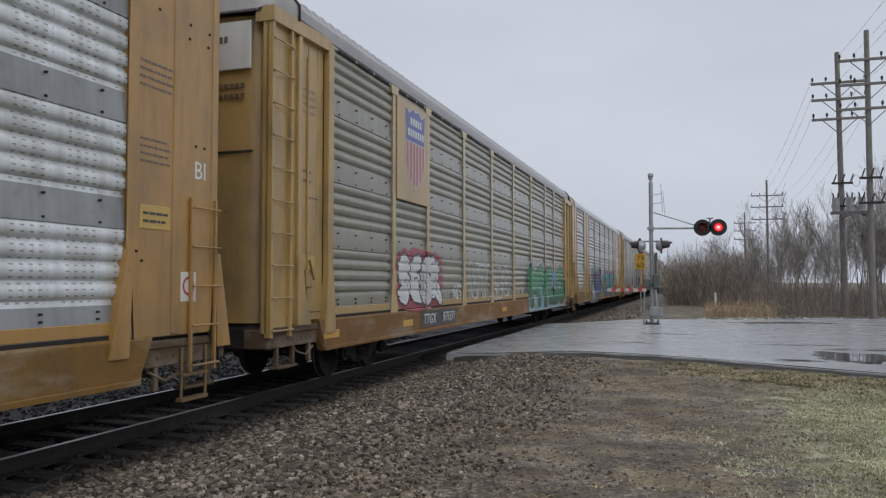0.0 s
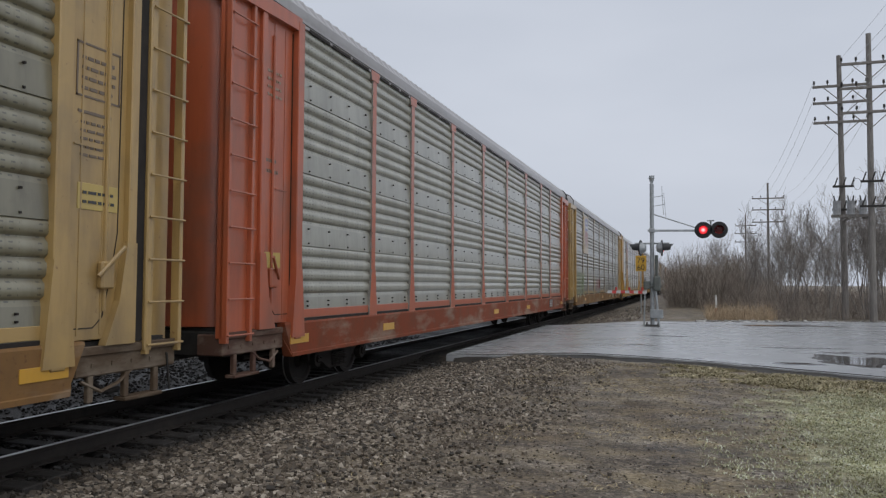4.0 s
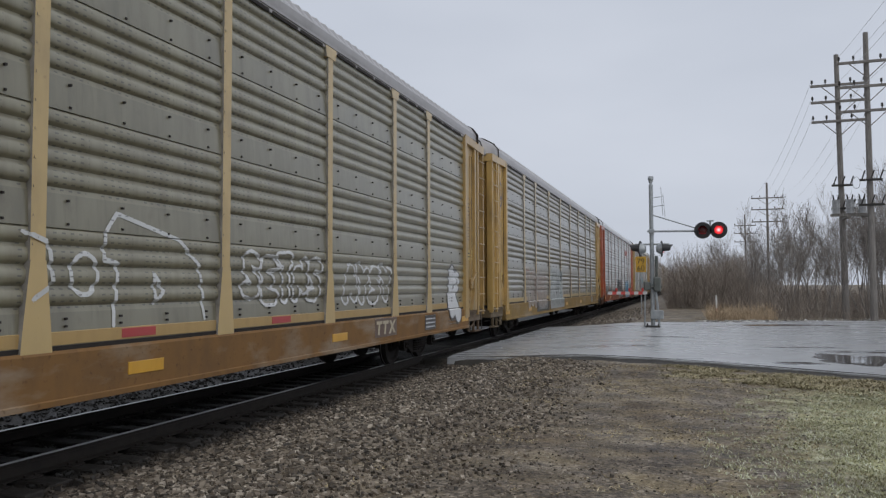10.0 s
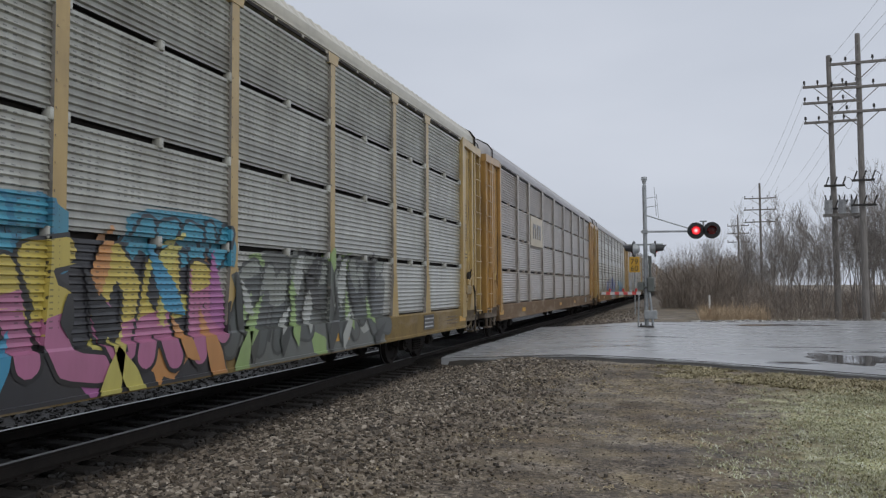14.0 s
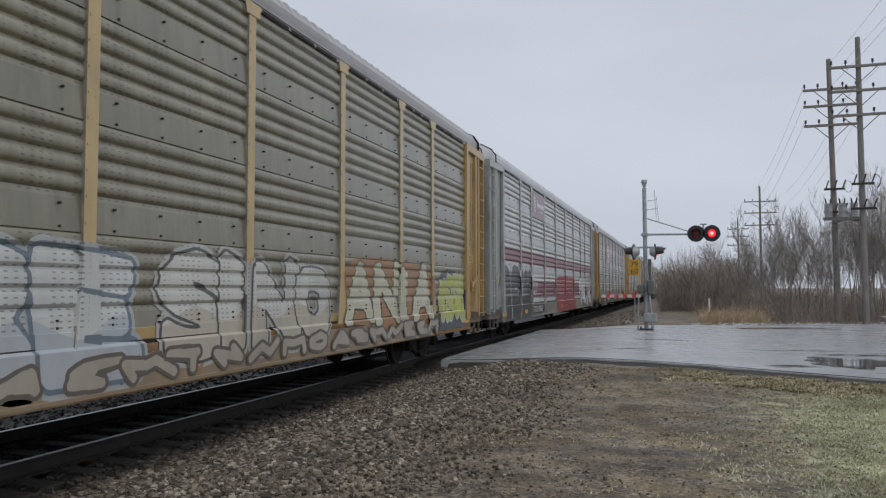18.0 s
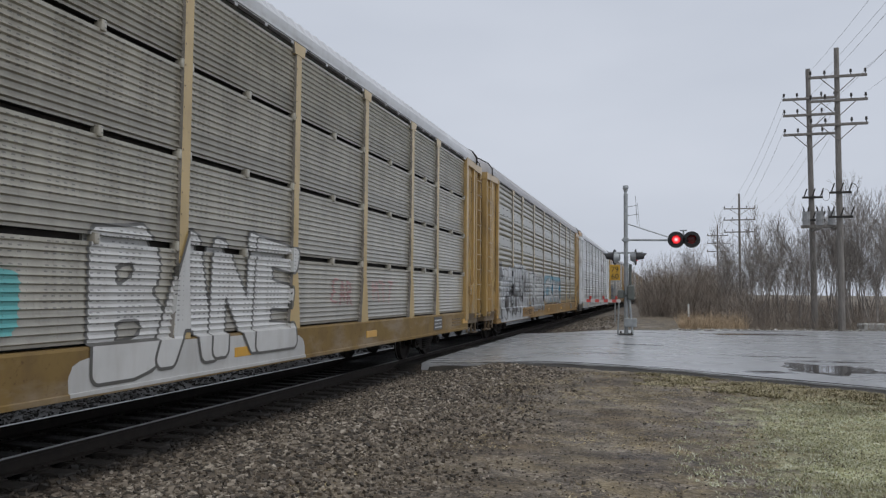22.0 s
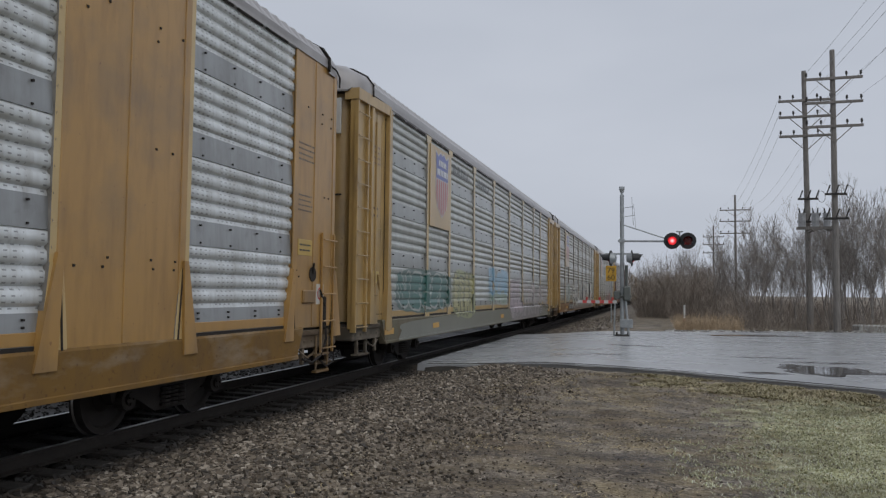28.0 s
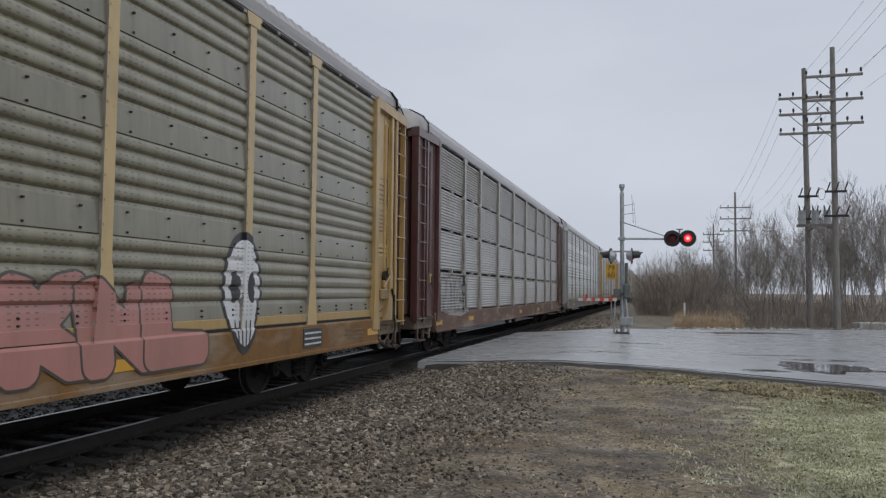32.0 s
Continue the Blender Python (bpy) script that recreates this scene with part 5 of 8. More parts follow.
def coupler_mesh():
    def make():
        b = Build()
        b.box(-0.11, 0.11, 13.5, 14.15, 0.72, 0.95, 0, 0.03)
        b.box(-0.17, 0.13, 14.10, 14.33, 0.66, 0.98, 0, 0.05)
        pts = [(0.35, 13.5, 0.75), (0.42, 13.8, 0.5), (0.40, 14.05, 0.36), (0.34, 14.3, 0.38)]
        for p, q in zip(pts, pts[1:]):
            b.tube(p, q, 0.03, sides=6)
        b.tube((0.2, 13.75, 0.95), (1.5, 13.72, 0.9), 0.014, sides=5)
        b.tube((1.5, 13.72, 0.9), (1.5, 13.78, 0.5), 0.014, sides=5)
        return b.mesh("coupler", STEEL)
    return cached("coupler", make)


def step_mesh():
    """Sill step under the corner of a car."""
    def make():
        b = Build()
        for y in (13.0, 13.45):
            b.tube((0.0, y, 0.95), (0.0, y, 0.36), 0.018, sides=6)
        b.box(-0.06, 0.03, 12.98, 13.47, 0.33, 0.37)
        b.box(-0.06, 0.03, 12.98, 13.47, 0.62, 0.65)
        return b.mesh("sill_step", PAINT)
    return cached("step", make)


def side_frame_mesh():
    """Cast side frame with its two axle boxes, window and spring nest."""
    def make():
        b = Build()
        outer = [(-1.12, 0.52), (-1.05, 0.60), (-0.55, 0.66), (0, 0.68), (0.55, 0.66), (1.05, 0.60), (1.12, 0.52), (1.08, 0.40), (0.75, 0.44), (0.42, 0.26), (0.30, 0.20), (-0.30, 0.20), (-0.42, 0.26), (-0.75, 0.44), (-1.08, 0.40)]
        b.prism(outer, 0.93, 1.05)
        for s in (-1, 1):
            b.tube((1.02, s * 0.9, 0.42), (1.14, s * 0.9, 0.42), 0.13, sides=12)
            b.tube((1.14, s * 0.9, 0.42), (1.17, s * 0.9, 0.42), 0.07, sides=10)
        for y in (-0.16, 0, 0.16):
            for k in range(5):
                b.tube((1.09, y, 0.25 + k * 0.05), (1.09, y, 0.28 + k * 0.05), 0.065, sides=8)
        return b.mesh("side_frame", RUST_AND_SHADE)
    return cached("sideframe", make)


def bolster_mesh():
    def make():
        b = Build()
        b.box(-1.0, 1.0, -0.2, 0.2, 0.40, 0.62, 0, 0.03)
        for y in (-0.5, 0.5):
            b.tube((-0.9, y, 0.35), (0.9, y, 0.35), 0.04, sides=6)
        return b.mesh("bolster", STEEL)
    return cached("bolster", make)


def wheel_mesh():
    def make():
        b = Build()
        b.tube((-0.95, 0, 0), (0.95, 0, 0), 0.075, sides=10)
        for s in (-1, 1):
            ring = [(0.69, 0.445), (0.715, 0.445), (0.725, 0.42), (0.82, 0.413), (0.82, 0.35), (0.78, 0.32), (0.77, 0.16), (0.84, 0.12), (0.84, 0.075)]
            n, m, sides = len(b.v), len(ring), 28
            for i in range(sides):
                t = 2 * math.pi * i / sides
                b.v += [(s * x, r * math.cos(t), r * math.sin(t)) for x, r in ring]
            for i in range(sides):
                j = (i + 1) % sides
                for k in range(m - 1):
                    b.f.append((n + i * m + k, n + i * m + k + 1, n + j * m + k + 1, n + j * m + k))
                    b.s.append(1 if k == 1 else 0)
                b.f.append((n + i * m, n + j * m, n + j * m, n + i * m)[:3])
                b.s.append(0)
            for i in range(sides):
                j = (i + 1) % sides
                c = len(b.v)
                b.v.append((s * 0.69, 0, 0))
                b.f.append((n + i * m, n + j * m, c))
                b.s.append(0)
        for s in (-1, 1):
            for i in range(3):
                t = 2 * math.pi * i / 3
                y, z = 0.045 * math.cos(t), 0.045 * math.sin(t)
                b.box(min(s * 1.16, s * 1.19), max(s * 1.16, s * 1.19), y - 0.014, y + 0.014, z - 0.014, z + 0.014)
        b.f, b.s = zip(*[(f, q) for f, q in zip(b.f, b.s) if len(set(f)) > 2])
        b.f, b.s = list(b.f), list(b.s)
        return b.mesh("wheelset", RUST_AND_SHADE, RAILTOP)
    return cached("wheel", make)


# ---------------------------------------------------------------- painted shapes on a car's side
def post_half(z):
    """Half the width of a post at a height: it flares towards its foot."""
    return 0.087 if z > 1.95 else 0.087 + (1.95 - z) * 0.0845


def surface_x(kind, post_list, y, z):
    """How far the car's side stands out at a place on it."""
    if z < SILL1 + 0.002:
        return 0.058 if z < SILL0 + 0.06 else 0.037
    if any(a < y < c for a, c in FLATS):
        return 0.028
    for p in post_list:
        if abs(y - p) < post_half(z) + 0.003:
            return 0.025
    if kind == "ribbed" and z < 1.295:
        return -0.008
    zs, xs = PROFILE[kind]
    return float(np.interp(z, zs, xs))


FLATS = []      # stretches of plain door panel on the car now being painted


def decal(shape, box, kind, post_list, lift=0.004, step=0.022, flat=None):
    """A coat of paint that follows ribs, posts and sill. shape(ys, z) is below zero where there is paint."""
    y0, y1, z0, z1 = box
    zs = [z for z in PROFILE[kind][0] if z0 < z < z1] + [z0, z1, SILL1, SILL0 + 0.059, SILL0 + 0.061, 1.294, 1.296]
    zs = sorted({round(z, 4) for z in zs if z0 <= z <= z1})
    full = [zs[0]]
    for z in zs[1:]:
        n = max(1, int(math.ceil((z - full[-1]) / 0.045)))
        base = full[-1]
        full += [base + (z - base) * (i + 1) / n for i in range(n)]
    ys = np.arange(y0, y1 + step, step)

    def spans(z):
        d = shape(ys, z)
        neg = d < 0
        res, start = [], ys[0] if neg[0] else None
        for i in np.nonzero(neg[1:] != neg[:-1])[0]:
            c = ys[i] + (ys[i + 1] - ys[i]) * d[i] / (d[i] - d[i + 1])
            if start is None:
                start = c
            else:
                res.append((start, c))
                start = None
        if start is not None:
            res.append((start, ys[-1]))
        return res

    b = Build()

    def band(za, zb, ra, rb):
        if len(ra) != len(rb) or any(q0 > p1 or q1 < p0 for (p0, p1), (q0, q1) in zip(ra, rb)):
            if zb - za > 0.014:
                zm = (za + zb) / 2
                rm = spans(zm)
                band(za, zm, ra, rm)
                band(zm, zb, rm, rb)
                return
            ra = rb = spans((za + zb) / 2)
        zc = (za + zb) / 2
        half = post_half(zc) + 0.002 + lift
        cuts = sorted([p + d for p in post_list for d in (-half, half)] + [e for f in FLATS for e in f])
        for (p0, p1), (q0, q1) in zip(ra, rb):
            edge = [c for c in cuts if min(p0, q0) < c < max(p1, q1)]
            lo = [(p0, q0)] + [(min(max(c, p0), p1), min(max(c, q0), q1)) for c in edge] + [(p1, q1)]
            before = None
            for (a0, b0), (a1, b1) in zip(lo, lo[1:]):
                if a1 - a0 < 1e-4 and b1 - b0 < 1e-4:
                    continue
                ym = (a0 + a1 + b0 + b1) / 4
                if flat is None:
                    # interpolate between the profile's own heights, so that split bands stay on the sheet
                    e = 0.0006
                    xa, xb = surface_x(kind, post_list, ym, za + e) + lift, surface_x(kind, post_list, ym, zb - e) + lift
                else:
                    xa = xb = flat + lift
                b.face([(xa, a0, za), (xa, a1, za), (xb, b1, zb), (xb, b0, zb)])
                # the coat runs on over the flank of a post
                if before and abs(before[0] - xa) + abs(before[1] - xb) > 0.002:
                    b.face([(before[0], a0, za), (xa, a0, za), (xb, b0, zb), (before[1], b0, zb)])
                before = (xa, xb)

    rows = [spans(z) for z in full]
    for za, zb, ra, rb in zip(full, full[1:], rows, rows[1:]):
        band(za, zb, ra, rb)
    return b


def strokes(lines, thick):
    """Distance to a set of polylines, less their half thickness."""
    segs = np.array([(*p, *q) for line in lines for p, q in zip(line, line[1:])], float)

    def shape(ys, z):
        px, pz = ys[None, :], z
        ax, az, bx, bz = (segs[:, i:i + 1] for i in range(4))
        dx, dz = bx - ax, bz - az
        t = np.clip(((px - ax) * dx + (pz - az) * dz) / (dx * dx + dz * dz + 1e-9), 0, 1)
        return np.sqrt(((px - ax - t * dx) ** 2 + (pz - az - t * dz) ** 2).min(axis=0)) - thick
    return shape


def polygon(pts):
    """Signed distance to a closed outline."""
    segs = np.array([(*p, *q) for p, q in zip(pts, pts[1:] + pts[:1])], float)

    def shape(ys, z):
        d = strokes([[tuple(s[:2]), tuple(s[2:])] for s in segs], 0.0)(ys, z)
        inside = np.zeros(len(ys), bool)
        for ax, az, bx, bz in segs:
            if (az > z) != (bz > z):
                inside ^= ys < ax + (bx - ax) * (z - az) / (bz - az)
        return np.where(inside, -d, d)
    return shape


GLYPHS = (
    ((0.1, 0), (0.15, 1), (0.5, 0.45), (0.85, 1), (0.9, 0)),
    ((0.85, 0.85), (0.4, 1), (0.1, 0.6), (0.2, 0.1), (0.65, 0), (0.9, 0.35), (0.55, 0.45)),
    ((0.15, 0), (0.15, 1), (0.7, 0.95), (0.75, 0.6), (0.2, 0.5), (0.85, 0)),
    ((0.85, 0.9), (0.4, 1), (0.15, 0.75), (0.45, 0.5), (0.8, 0.35), (0.6, 0.02), (0.15, 0.1)),
    ((0.1, 0), (0.45, 1), (0.6, 1), (0.9, 0), (0.7, 0.4), (0.3, 0.4)),
    ((0.5, 1), (0.15, 0.7), (0.15, 0.25), (0.5, 0), (0.85, 0.25), (0.85, 0.7), (0.5, 1)),
)
GLYPHS += (
    ((0.1, 1), (0.9, 0.95), (0.5, 0.95), (0.5, 0)),
    ((0.15, 1), (0.2, 0), (0.2, 0.5), (0.8, 1), (0.3, 0.5), (0.9, 0)),
    ((0.85, 1), (0.2, 0.95), (0.2, 0.5), (0.7, 0.5), (0.2, 0.45), (0.2, 0.02), (0.9, 0)),
    ((0.1, 1), (0.25, 0.15), (0.55, 0), (0.8, 0.3), (0.85, 1)),
    ((0.15, 0), (0.2, 1), (0.8, 0.05), (0.85, 1)),
    ((0.1, 1), (0.5, 0.5), (0.9, 1), (0.5, 0.5), (0.45, 0)),
)


OUTLINES = {}


def letter_outline(ch):
    """The edges of a capital of the built-in font, fitted into a unit square."""
    if ch not in OUTLINES:
        cu = bpy.data.curves.new("letter", "FONT")
        cu.body, cu.resolution_u = ch, 3
        tmp = bpy.data.objects.new("letter", cu)
        me = bpy.data.meshes.new_from_object(tmp)
        bpy.data.objects.remove(tmp)
        seen = {}
        for p in me.polygons:
            for k in p.edge_keys:
                seen[tuple(sorted(k))] = seen.get(tuple(sorted(k)), 0) + 1
        co = np.array([v.co[:2] for v in me.vertices])
        co = (co - co.min(axis=0)) / np.maximum(co.max(axis=0) - co.min(axis=0), 0.02 + 0.2 * (ch in "I1"))
        OUTLINES[ch] = np.array([(*co[a], *co[c]) for (a, c), n in seen.items() if n == 1])
        bpy.data.meshes.remove(me)
    return OUTLINES[ch]


def outlined(segs):
    """Signed distance to a set of closed outlines."""
    ax, az, bx, bz = (segs[:, k:k + 1] for k in range(4))
    dx, dz = bx - ax, bz - az
    size = dx * dx + dz * dz + 1e-9

    def shape(ys, z):
        px = ys[None, :]
        t = np.clip(((px - ax) * dx + (z - az) * dz) / size, 0, 1)
        d = np.sqrt(((px - ax - t * dx) ** 2 + (z - az - t * dz) ** 2).min(axis=0))
        cross = (az > z) != (bz > z)
        with np.errstate(divide="ignore", invalid="ignore"):
            at = ax + dx * (z - az) / np.where(dz == 0, 1e-9, dz)
        inside = (cross & (px < at)).sum(axis=0) % 2 == 1
        return np.where(inside, -d, d)
    return shape


def spelled(box, text, seed, lean=0.12, sharp=False):
    """Large hand-painted capitals that fill a box: for each, its distance, its span and a line along its upper edge."""
    y0, y1, z0, z1 = box
    r = random.Random(seed)
    wide = [0.6 if c == "I" else 1.0 for c in text]
    res, y = [], y0
    for c, k in zip(text, wide):
        w = (y1 - y0) * k / sum(wide)
        low, top = z0 + r.uniform(0, 0.08) * (z1 - z0), z1 - r.uniform(0, 0.14) * (z1 - z0)
        tilt, swell = r.uniform(-lean, lean) * w, r.uniform(-0.12, 0.12)
        u = letter_outline(c)
        segs = np.empty_like(u)
        for a in (0, 2):
            yy, zz = u[:, a], u[:, a + 1]
            bulge = swell * np.sin(zz * 3.1) + 0.05 * np.sin(zz * 7 + seed)
            segs[:, a] = y + w * (0.05 + 0.9 * yy) + tilt * (zz - 0.5) + bulge * w * (yy - 0.5)
            segs[:, a + 1] = low + (top - low) * (zz + 0.06 * np.sin(yy * 5 + y * 3) * zz)
            if sharp:
                segs[:, a] += 0.10 * w * np.abs((zz * 2.5 + seed * 0.3) % 1 - 0.5)
        line = [(y + w * q, top - (top - low) * v) for q, v in ((0.2, 0.14), (0.35, 0.05), (0.55, 0.04))]
        res.append((outlined(segs), (y - abs(tilt) / 2 - 0.1 * w, y + w + abs(tilt) / 2 + 0.1 * w, low, top + 0.07 * (top - low)), line))
        y += w
    return res


def lettering(box, count, seed, lean=0.06, wild=0.06):
    """Wild made-up letter forms that fill a box: a list of polylines."""
    y0, y1, z0, z1 = box
    r = random.Random(seed)
    lines, w = [], (y1 - y0) / count
    for i in range(count):
        g = r.choice(GLYPHS)
        top, low = z1 - r.uniform(0, 0.12) * (z1 - z0), z0 + r.uniform(0, 0.10) * (z1 - z0)
        tilt = r.uniform(-lean, lean) * 4
        line = []
        for a, c in g:
            a, c = a + r.uniform(-wild, wild), c + r.uniform(-wild, wild)
            line.append((y0 + (i + 0.04 + 0.92 * a) * w + tilt * (c - 0.5) * w, low + max(0, min(1, c)) * (top - low)))
        # round the corners once
        soft = [line[0]]
        for p, q in zip(line, line[1:]):
            soft += [(p[0] * 0.75 + q[0] * 0.25, p[1] * 0.75 + q[1] * 0.25), (p[0] * 0.25 + q[0] * 0.75, p[1] * 0.25 + q[1] * 0.75)]
        lines.append(soft + [line[-1]])
    return lines


def weld(me, gap=0.0044):
    bm = bmesh.new()
    bm.from_mesh(me)
    bmesh.ops.remove_doubles(bm, verts=bm.verts, dist=gap)
    bm.to_mesh(me)
    bm.free()
    return me


def shrink(box, d):
    return box[0] + d, box[1] - d, box[2] + d, box[3] - d


def uneven(box, seed, n, power, slack):
    """A rounded field with an uneven edge that fills a box."""
    y0, y1, z0, z1 = box
    r = random.Random(seed)
    pts = []
    for i in range(n):
        t = 2 * math.pi * i / n
        a, c = math.cos(t), math.sin(t)
        pts.append(((y0 + y1) / 2 + (y1 - y0) / 2 * math.copysign(abs(a) ** power, a) * r.uniform(1 - slack * 0.5, 1),
                    (z0 + z1) / 2 + (z1 - z0) / 2 * math.copysign(abs(c) ** power, c) * r.uniform(1 - slack, 1)))
    return polygon(pts)


def clip_box(lines, pad, box):
    ys, zs = [p[0] for l in lines for p in l], [p[1] for l in lines for p in l]
    return max(box[0], min(ys) - pad), min(box[1], max(ys) + pad), max(box[2], min(zs) - pad), min(box[3], max(zs) + pad)


def paint_piece(car, spec, kind, post_list, name="graffiti"):
    """One piece of graffiti: ground, outlines, fills and shine, each a coat of its own; letters overlap one another."""
    box, style, colours, count, seed, thick, label, *more = spec
    more = more[0] if more else {}
    y0, y1, z0, z1 = box
    tall = z1 - z0
    deep = (y0, y1, z0 - 0.6 if z0 < 0.8 else z0, z1)     # a coat that reaches the sill runs off its lower edge
    text = count if isinstance(count, str) else ""
    count = len(text) or count
    w = (y1 - y0) / max(count, 1)
    r = random.Random(seed * 3 + 1)
    root = None

    def lay(shapes, colour, part_name):
        """Lays one or more shapes of one colour as one part; the first laid carries the rest."""
        nonlocal root
        m = Build()
        for shape, bx, up in shapes:
            b = decal(shape, bx, kind, post_list, up)
            n = len(m.v)
            m.v += b.v
            m.f += [tuple(n + i for i in f) for f in b.f]
            m.s += b.s
        if not m.f:
            return
        me = weld(m.mesh(part_name, SPRAY_ON))
        if root is None:
            root = part(name, me, car, label, colour, at=pose(HALF, 0, 0))
        else:
            part(part_name, me, root, "", colour)

    if style == "fill":
        lay([(uneven(deep, seed, 44, 0.35, 0.1), box, 0.002)], colours[0], "field")
        return
    lift0 = 0.0055 + 0.0008 * (seed % 4)
    if text and style == "tag":
        for d, bx, line in spelled(shrink(box, 0.03), text, seed, 0.2):
            lay([(lambda ys, z, d=d: d(ys, z) - thick * 0.3, bx, lift0)], colours[0], "letter")
        return
    if text:
        # letters that touch: shadow and halo first, then each with its edge, its fill, a second tone and a glint
        fat = more.get("fat", min(0.085 * w, 0.06 * tall))
        edge = more.get("edge", 0.05)
        halo = more.get("halo_width", 0.05)
        if style == "block":
            lay([(uneven(deep, seed, 34, 0.5, 0.16), box, lift0)], colours[0], "field")
            colours = colours[1:]
        letters = spelled(shrink(box, fat + edge + halo), text, seed, 0.12, style == "wild")
        def reach(bx, g):
            return max(bx[0] - g, y0 - 0.05), min(bx[1] + g, y1 + 0.05), max(bx[2] - g, 0.63), bx[3] + g
        def grown(d, g, dy=0.0, dz=0.0):
            return lambda ys, z: d(ys + dy, z + dz) - g
        if "halo" in more:
            for i, (d, bx, line) in enumerate(letters):
                lay([(grown(d, fat + edge + halo), reach(bx, fat + edge + halo + 0.03), lift0 + 0.0008 + 0.0004 * (i % 2))], more["halo"], "halo")
        if "drop" in more:
            for i, (d, bx, line) in enumerate(letters):
                lay([(grown(d, fat + edge, 0.08, 0.10), reach(bx, fat + edge + 0.14), lift0 + 0.0018 + 0.0004 * (i % 2))], more["drop"], "letter_shadow")
        for i, (d, bx, line) in enumerate(letters):
            up = lift0 + 0.003 + 0.0022 * i
            if edge:
                lay([(grown(d, fat + edge), reach(bx, fat + edge + 0.03), up)], colours[0], "letter")
            lay([(grown(d, fat), reach(bx, fat + 0.03), up + 0.001)], colours[1], "letter_fill")
            if "low" in more:
                mid = z0 + tall * more.get("mid", 0.42)
                lay([(lambda ys, z, d=d: np.maximum(d(ys, z) - fat, z - mid - 0.10 * np.sin(ys * 5.0)), reach(bx, fat + 0.03), up + 0.0016)], more["low"], "letter_fill")
            if len(colours) > 2:
                lay([(strokes([line], 0.024), clip_box([line], 0.05, box), up + 0.002)], colours[2], "glint")
        return
    if style == "tag":
        for line in lettering(shrink(box, 0.04), count, seed, 0.1, 0.12):
            lay([(strokes([line], thick), clip_box([line], thick + 0.02, box), lift0)], colours[0], "letter")
        return
    if style == "wild":
        # a spiky ground, loose shards, then angular letters in two colours
        field, ink, upper, lower, *accents = colours
        if field:
            lay([(uneven(deep, seed, 26, 0.45, 0.22), box, lift0)], field, "field")
        for i in range(int(2.2 * count) if accents else 0):
            y, z = r.uniform(y0 + 0.1, y1 - 0.1), r.uniform(z0 + 0.08, z1 - 0.08)
            s = r.uniform(0.14, 0.34) * tall
            turn = r.uniform(0, 6.28)
            pts = [(y + s * k * math.cos(turn + a), z + 0.8 * s * k * math.sin(turn + a)) for a, k in ((0, 1.0), (1.4, 0.55), (2.9, 0.8), (4.3, 0.5))]
            bx = clip_box([pts], 0.02, box)
            lay([(polygon(pts), bx, lift0 + 0.0012 + 0.0003 * (i % 3))], accents[i % len(accents)], "shard")
        fat = min(0.17 * w, 0.12 * tall)
        for i, line in enumerate(lettering(shrink(box, fat + 0.06), count, seed, 0.14, 0.10)):
            sharp = [line[0]] + [((p[0] + q[0]) / 2, (p[1] + q[1]) / 2) for p, q in zip(line[2::2], line[3::2])] + [line[-1]] if len(line) > 5 else line
            up = lift0 + 0.003 + 0.0022 * i
            bx = clip_box([line], fat + 0.06, box)
            f = strokes([sharp], fat)
            mid = z0 + tall * r.uniform(0.35, 0.6)
            lay([(strokes([sharp], fat + 0.045), bx, up)], ink, "letter")
            lay([(f, bx, up + 0.001)], upper, "letter_fill")
            if lower:
                lay([(lambda ys, z, f=f, mid=mid: np.maximum(f(ys, z), z - mid - 0.25 * (ys - y0) % 0.3), bx, up + 0.0016)], lower, "letter_fill")
        for i in range(more.get("over", 0)):
            # shards and strokes laid over the letters
            y, z = r.uniform(y0 + 0.2, y1 - 0.2), r.uniform(z0 + 0.1, z1 - 0.25)
            s, turn = r.uniform(0.16, 0.36) * tall, r.uniform(0.6, 2.2)
            pts = [(y + s * k * math.cos(turn + a), z + s * k * math.sin(turn + a)) for a, k in ((0, 1.1), (0.9, 0.28), (2.6, 0.5), (3.4, 0.9), (4.4, 0.3))]
            lay([(polygon(pts), clip_box([pts], 0.02, box), lift0 + 0.006 + 0.0022 * count + 0.0008 * (i % 4))], (ink, *accents)[i % (len(accents) + 1)], "shard")
        return
    ground = 1 if style == "block" else 0
    if ground:
        lay([(uneven(deep, seed, 34, 0.5, 0.16), box, lift0)], colours[0], "field")
    fat = min(0.20 * w, 0.15 * tall)
    edge = 0.045 if style == "ghost" else max(0.03, min(0.055, 0.2 * fat + 0.025))
    inner = shrink(box, fat + edge + (0.05 if ground else 0.0))
    for i, line in enumerate(lettering(inner, count, seed, 0.05, 0.07)):
        up = lift0 + 0.002 + 0.0022 * i
        bx = clip_box([line], fat + edge + 0.03, box)
        f = strokes([line], fat)
        if style == "ghost" and len(colours) < 2:
            lay([(lambda ys, z, f=f: np.abs(f(ys, z)) - 0.024, bx, up)], colours[0], "letter")
            continue
        # seams inside the letter, runs of paint, and a lighter glint along its upper edge
        a = r.randrange(1, max(2, len(line) - 3))
        seam = [(y + r.uniform(-0.3, 0.3) * fat, z + r.uniform(-0.3, 0.3) * fat) for y, z in line[a:a + 3]]
        lay([(strokes([line], fat + edge), bx, up)], colours[ground], "letter")
        lay([(f, bx, up + 0.001)], colours[ground + 1], "letter_fill")
        lay([(strokes([seam], 0.018), bx, up + 0.0018)], colours[ground], "letter_seam")
        if len(colours) > ground + 2:
            glint = [(y - fat * 0.4, z + fat * 0.35) for y, z in line[1:4]]
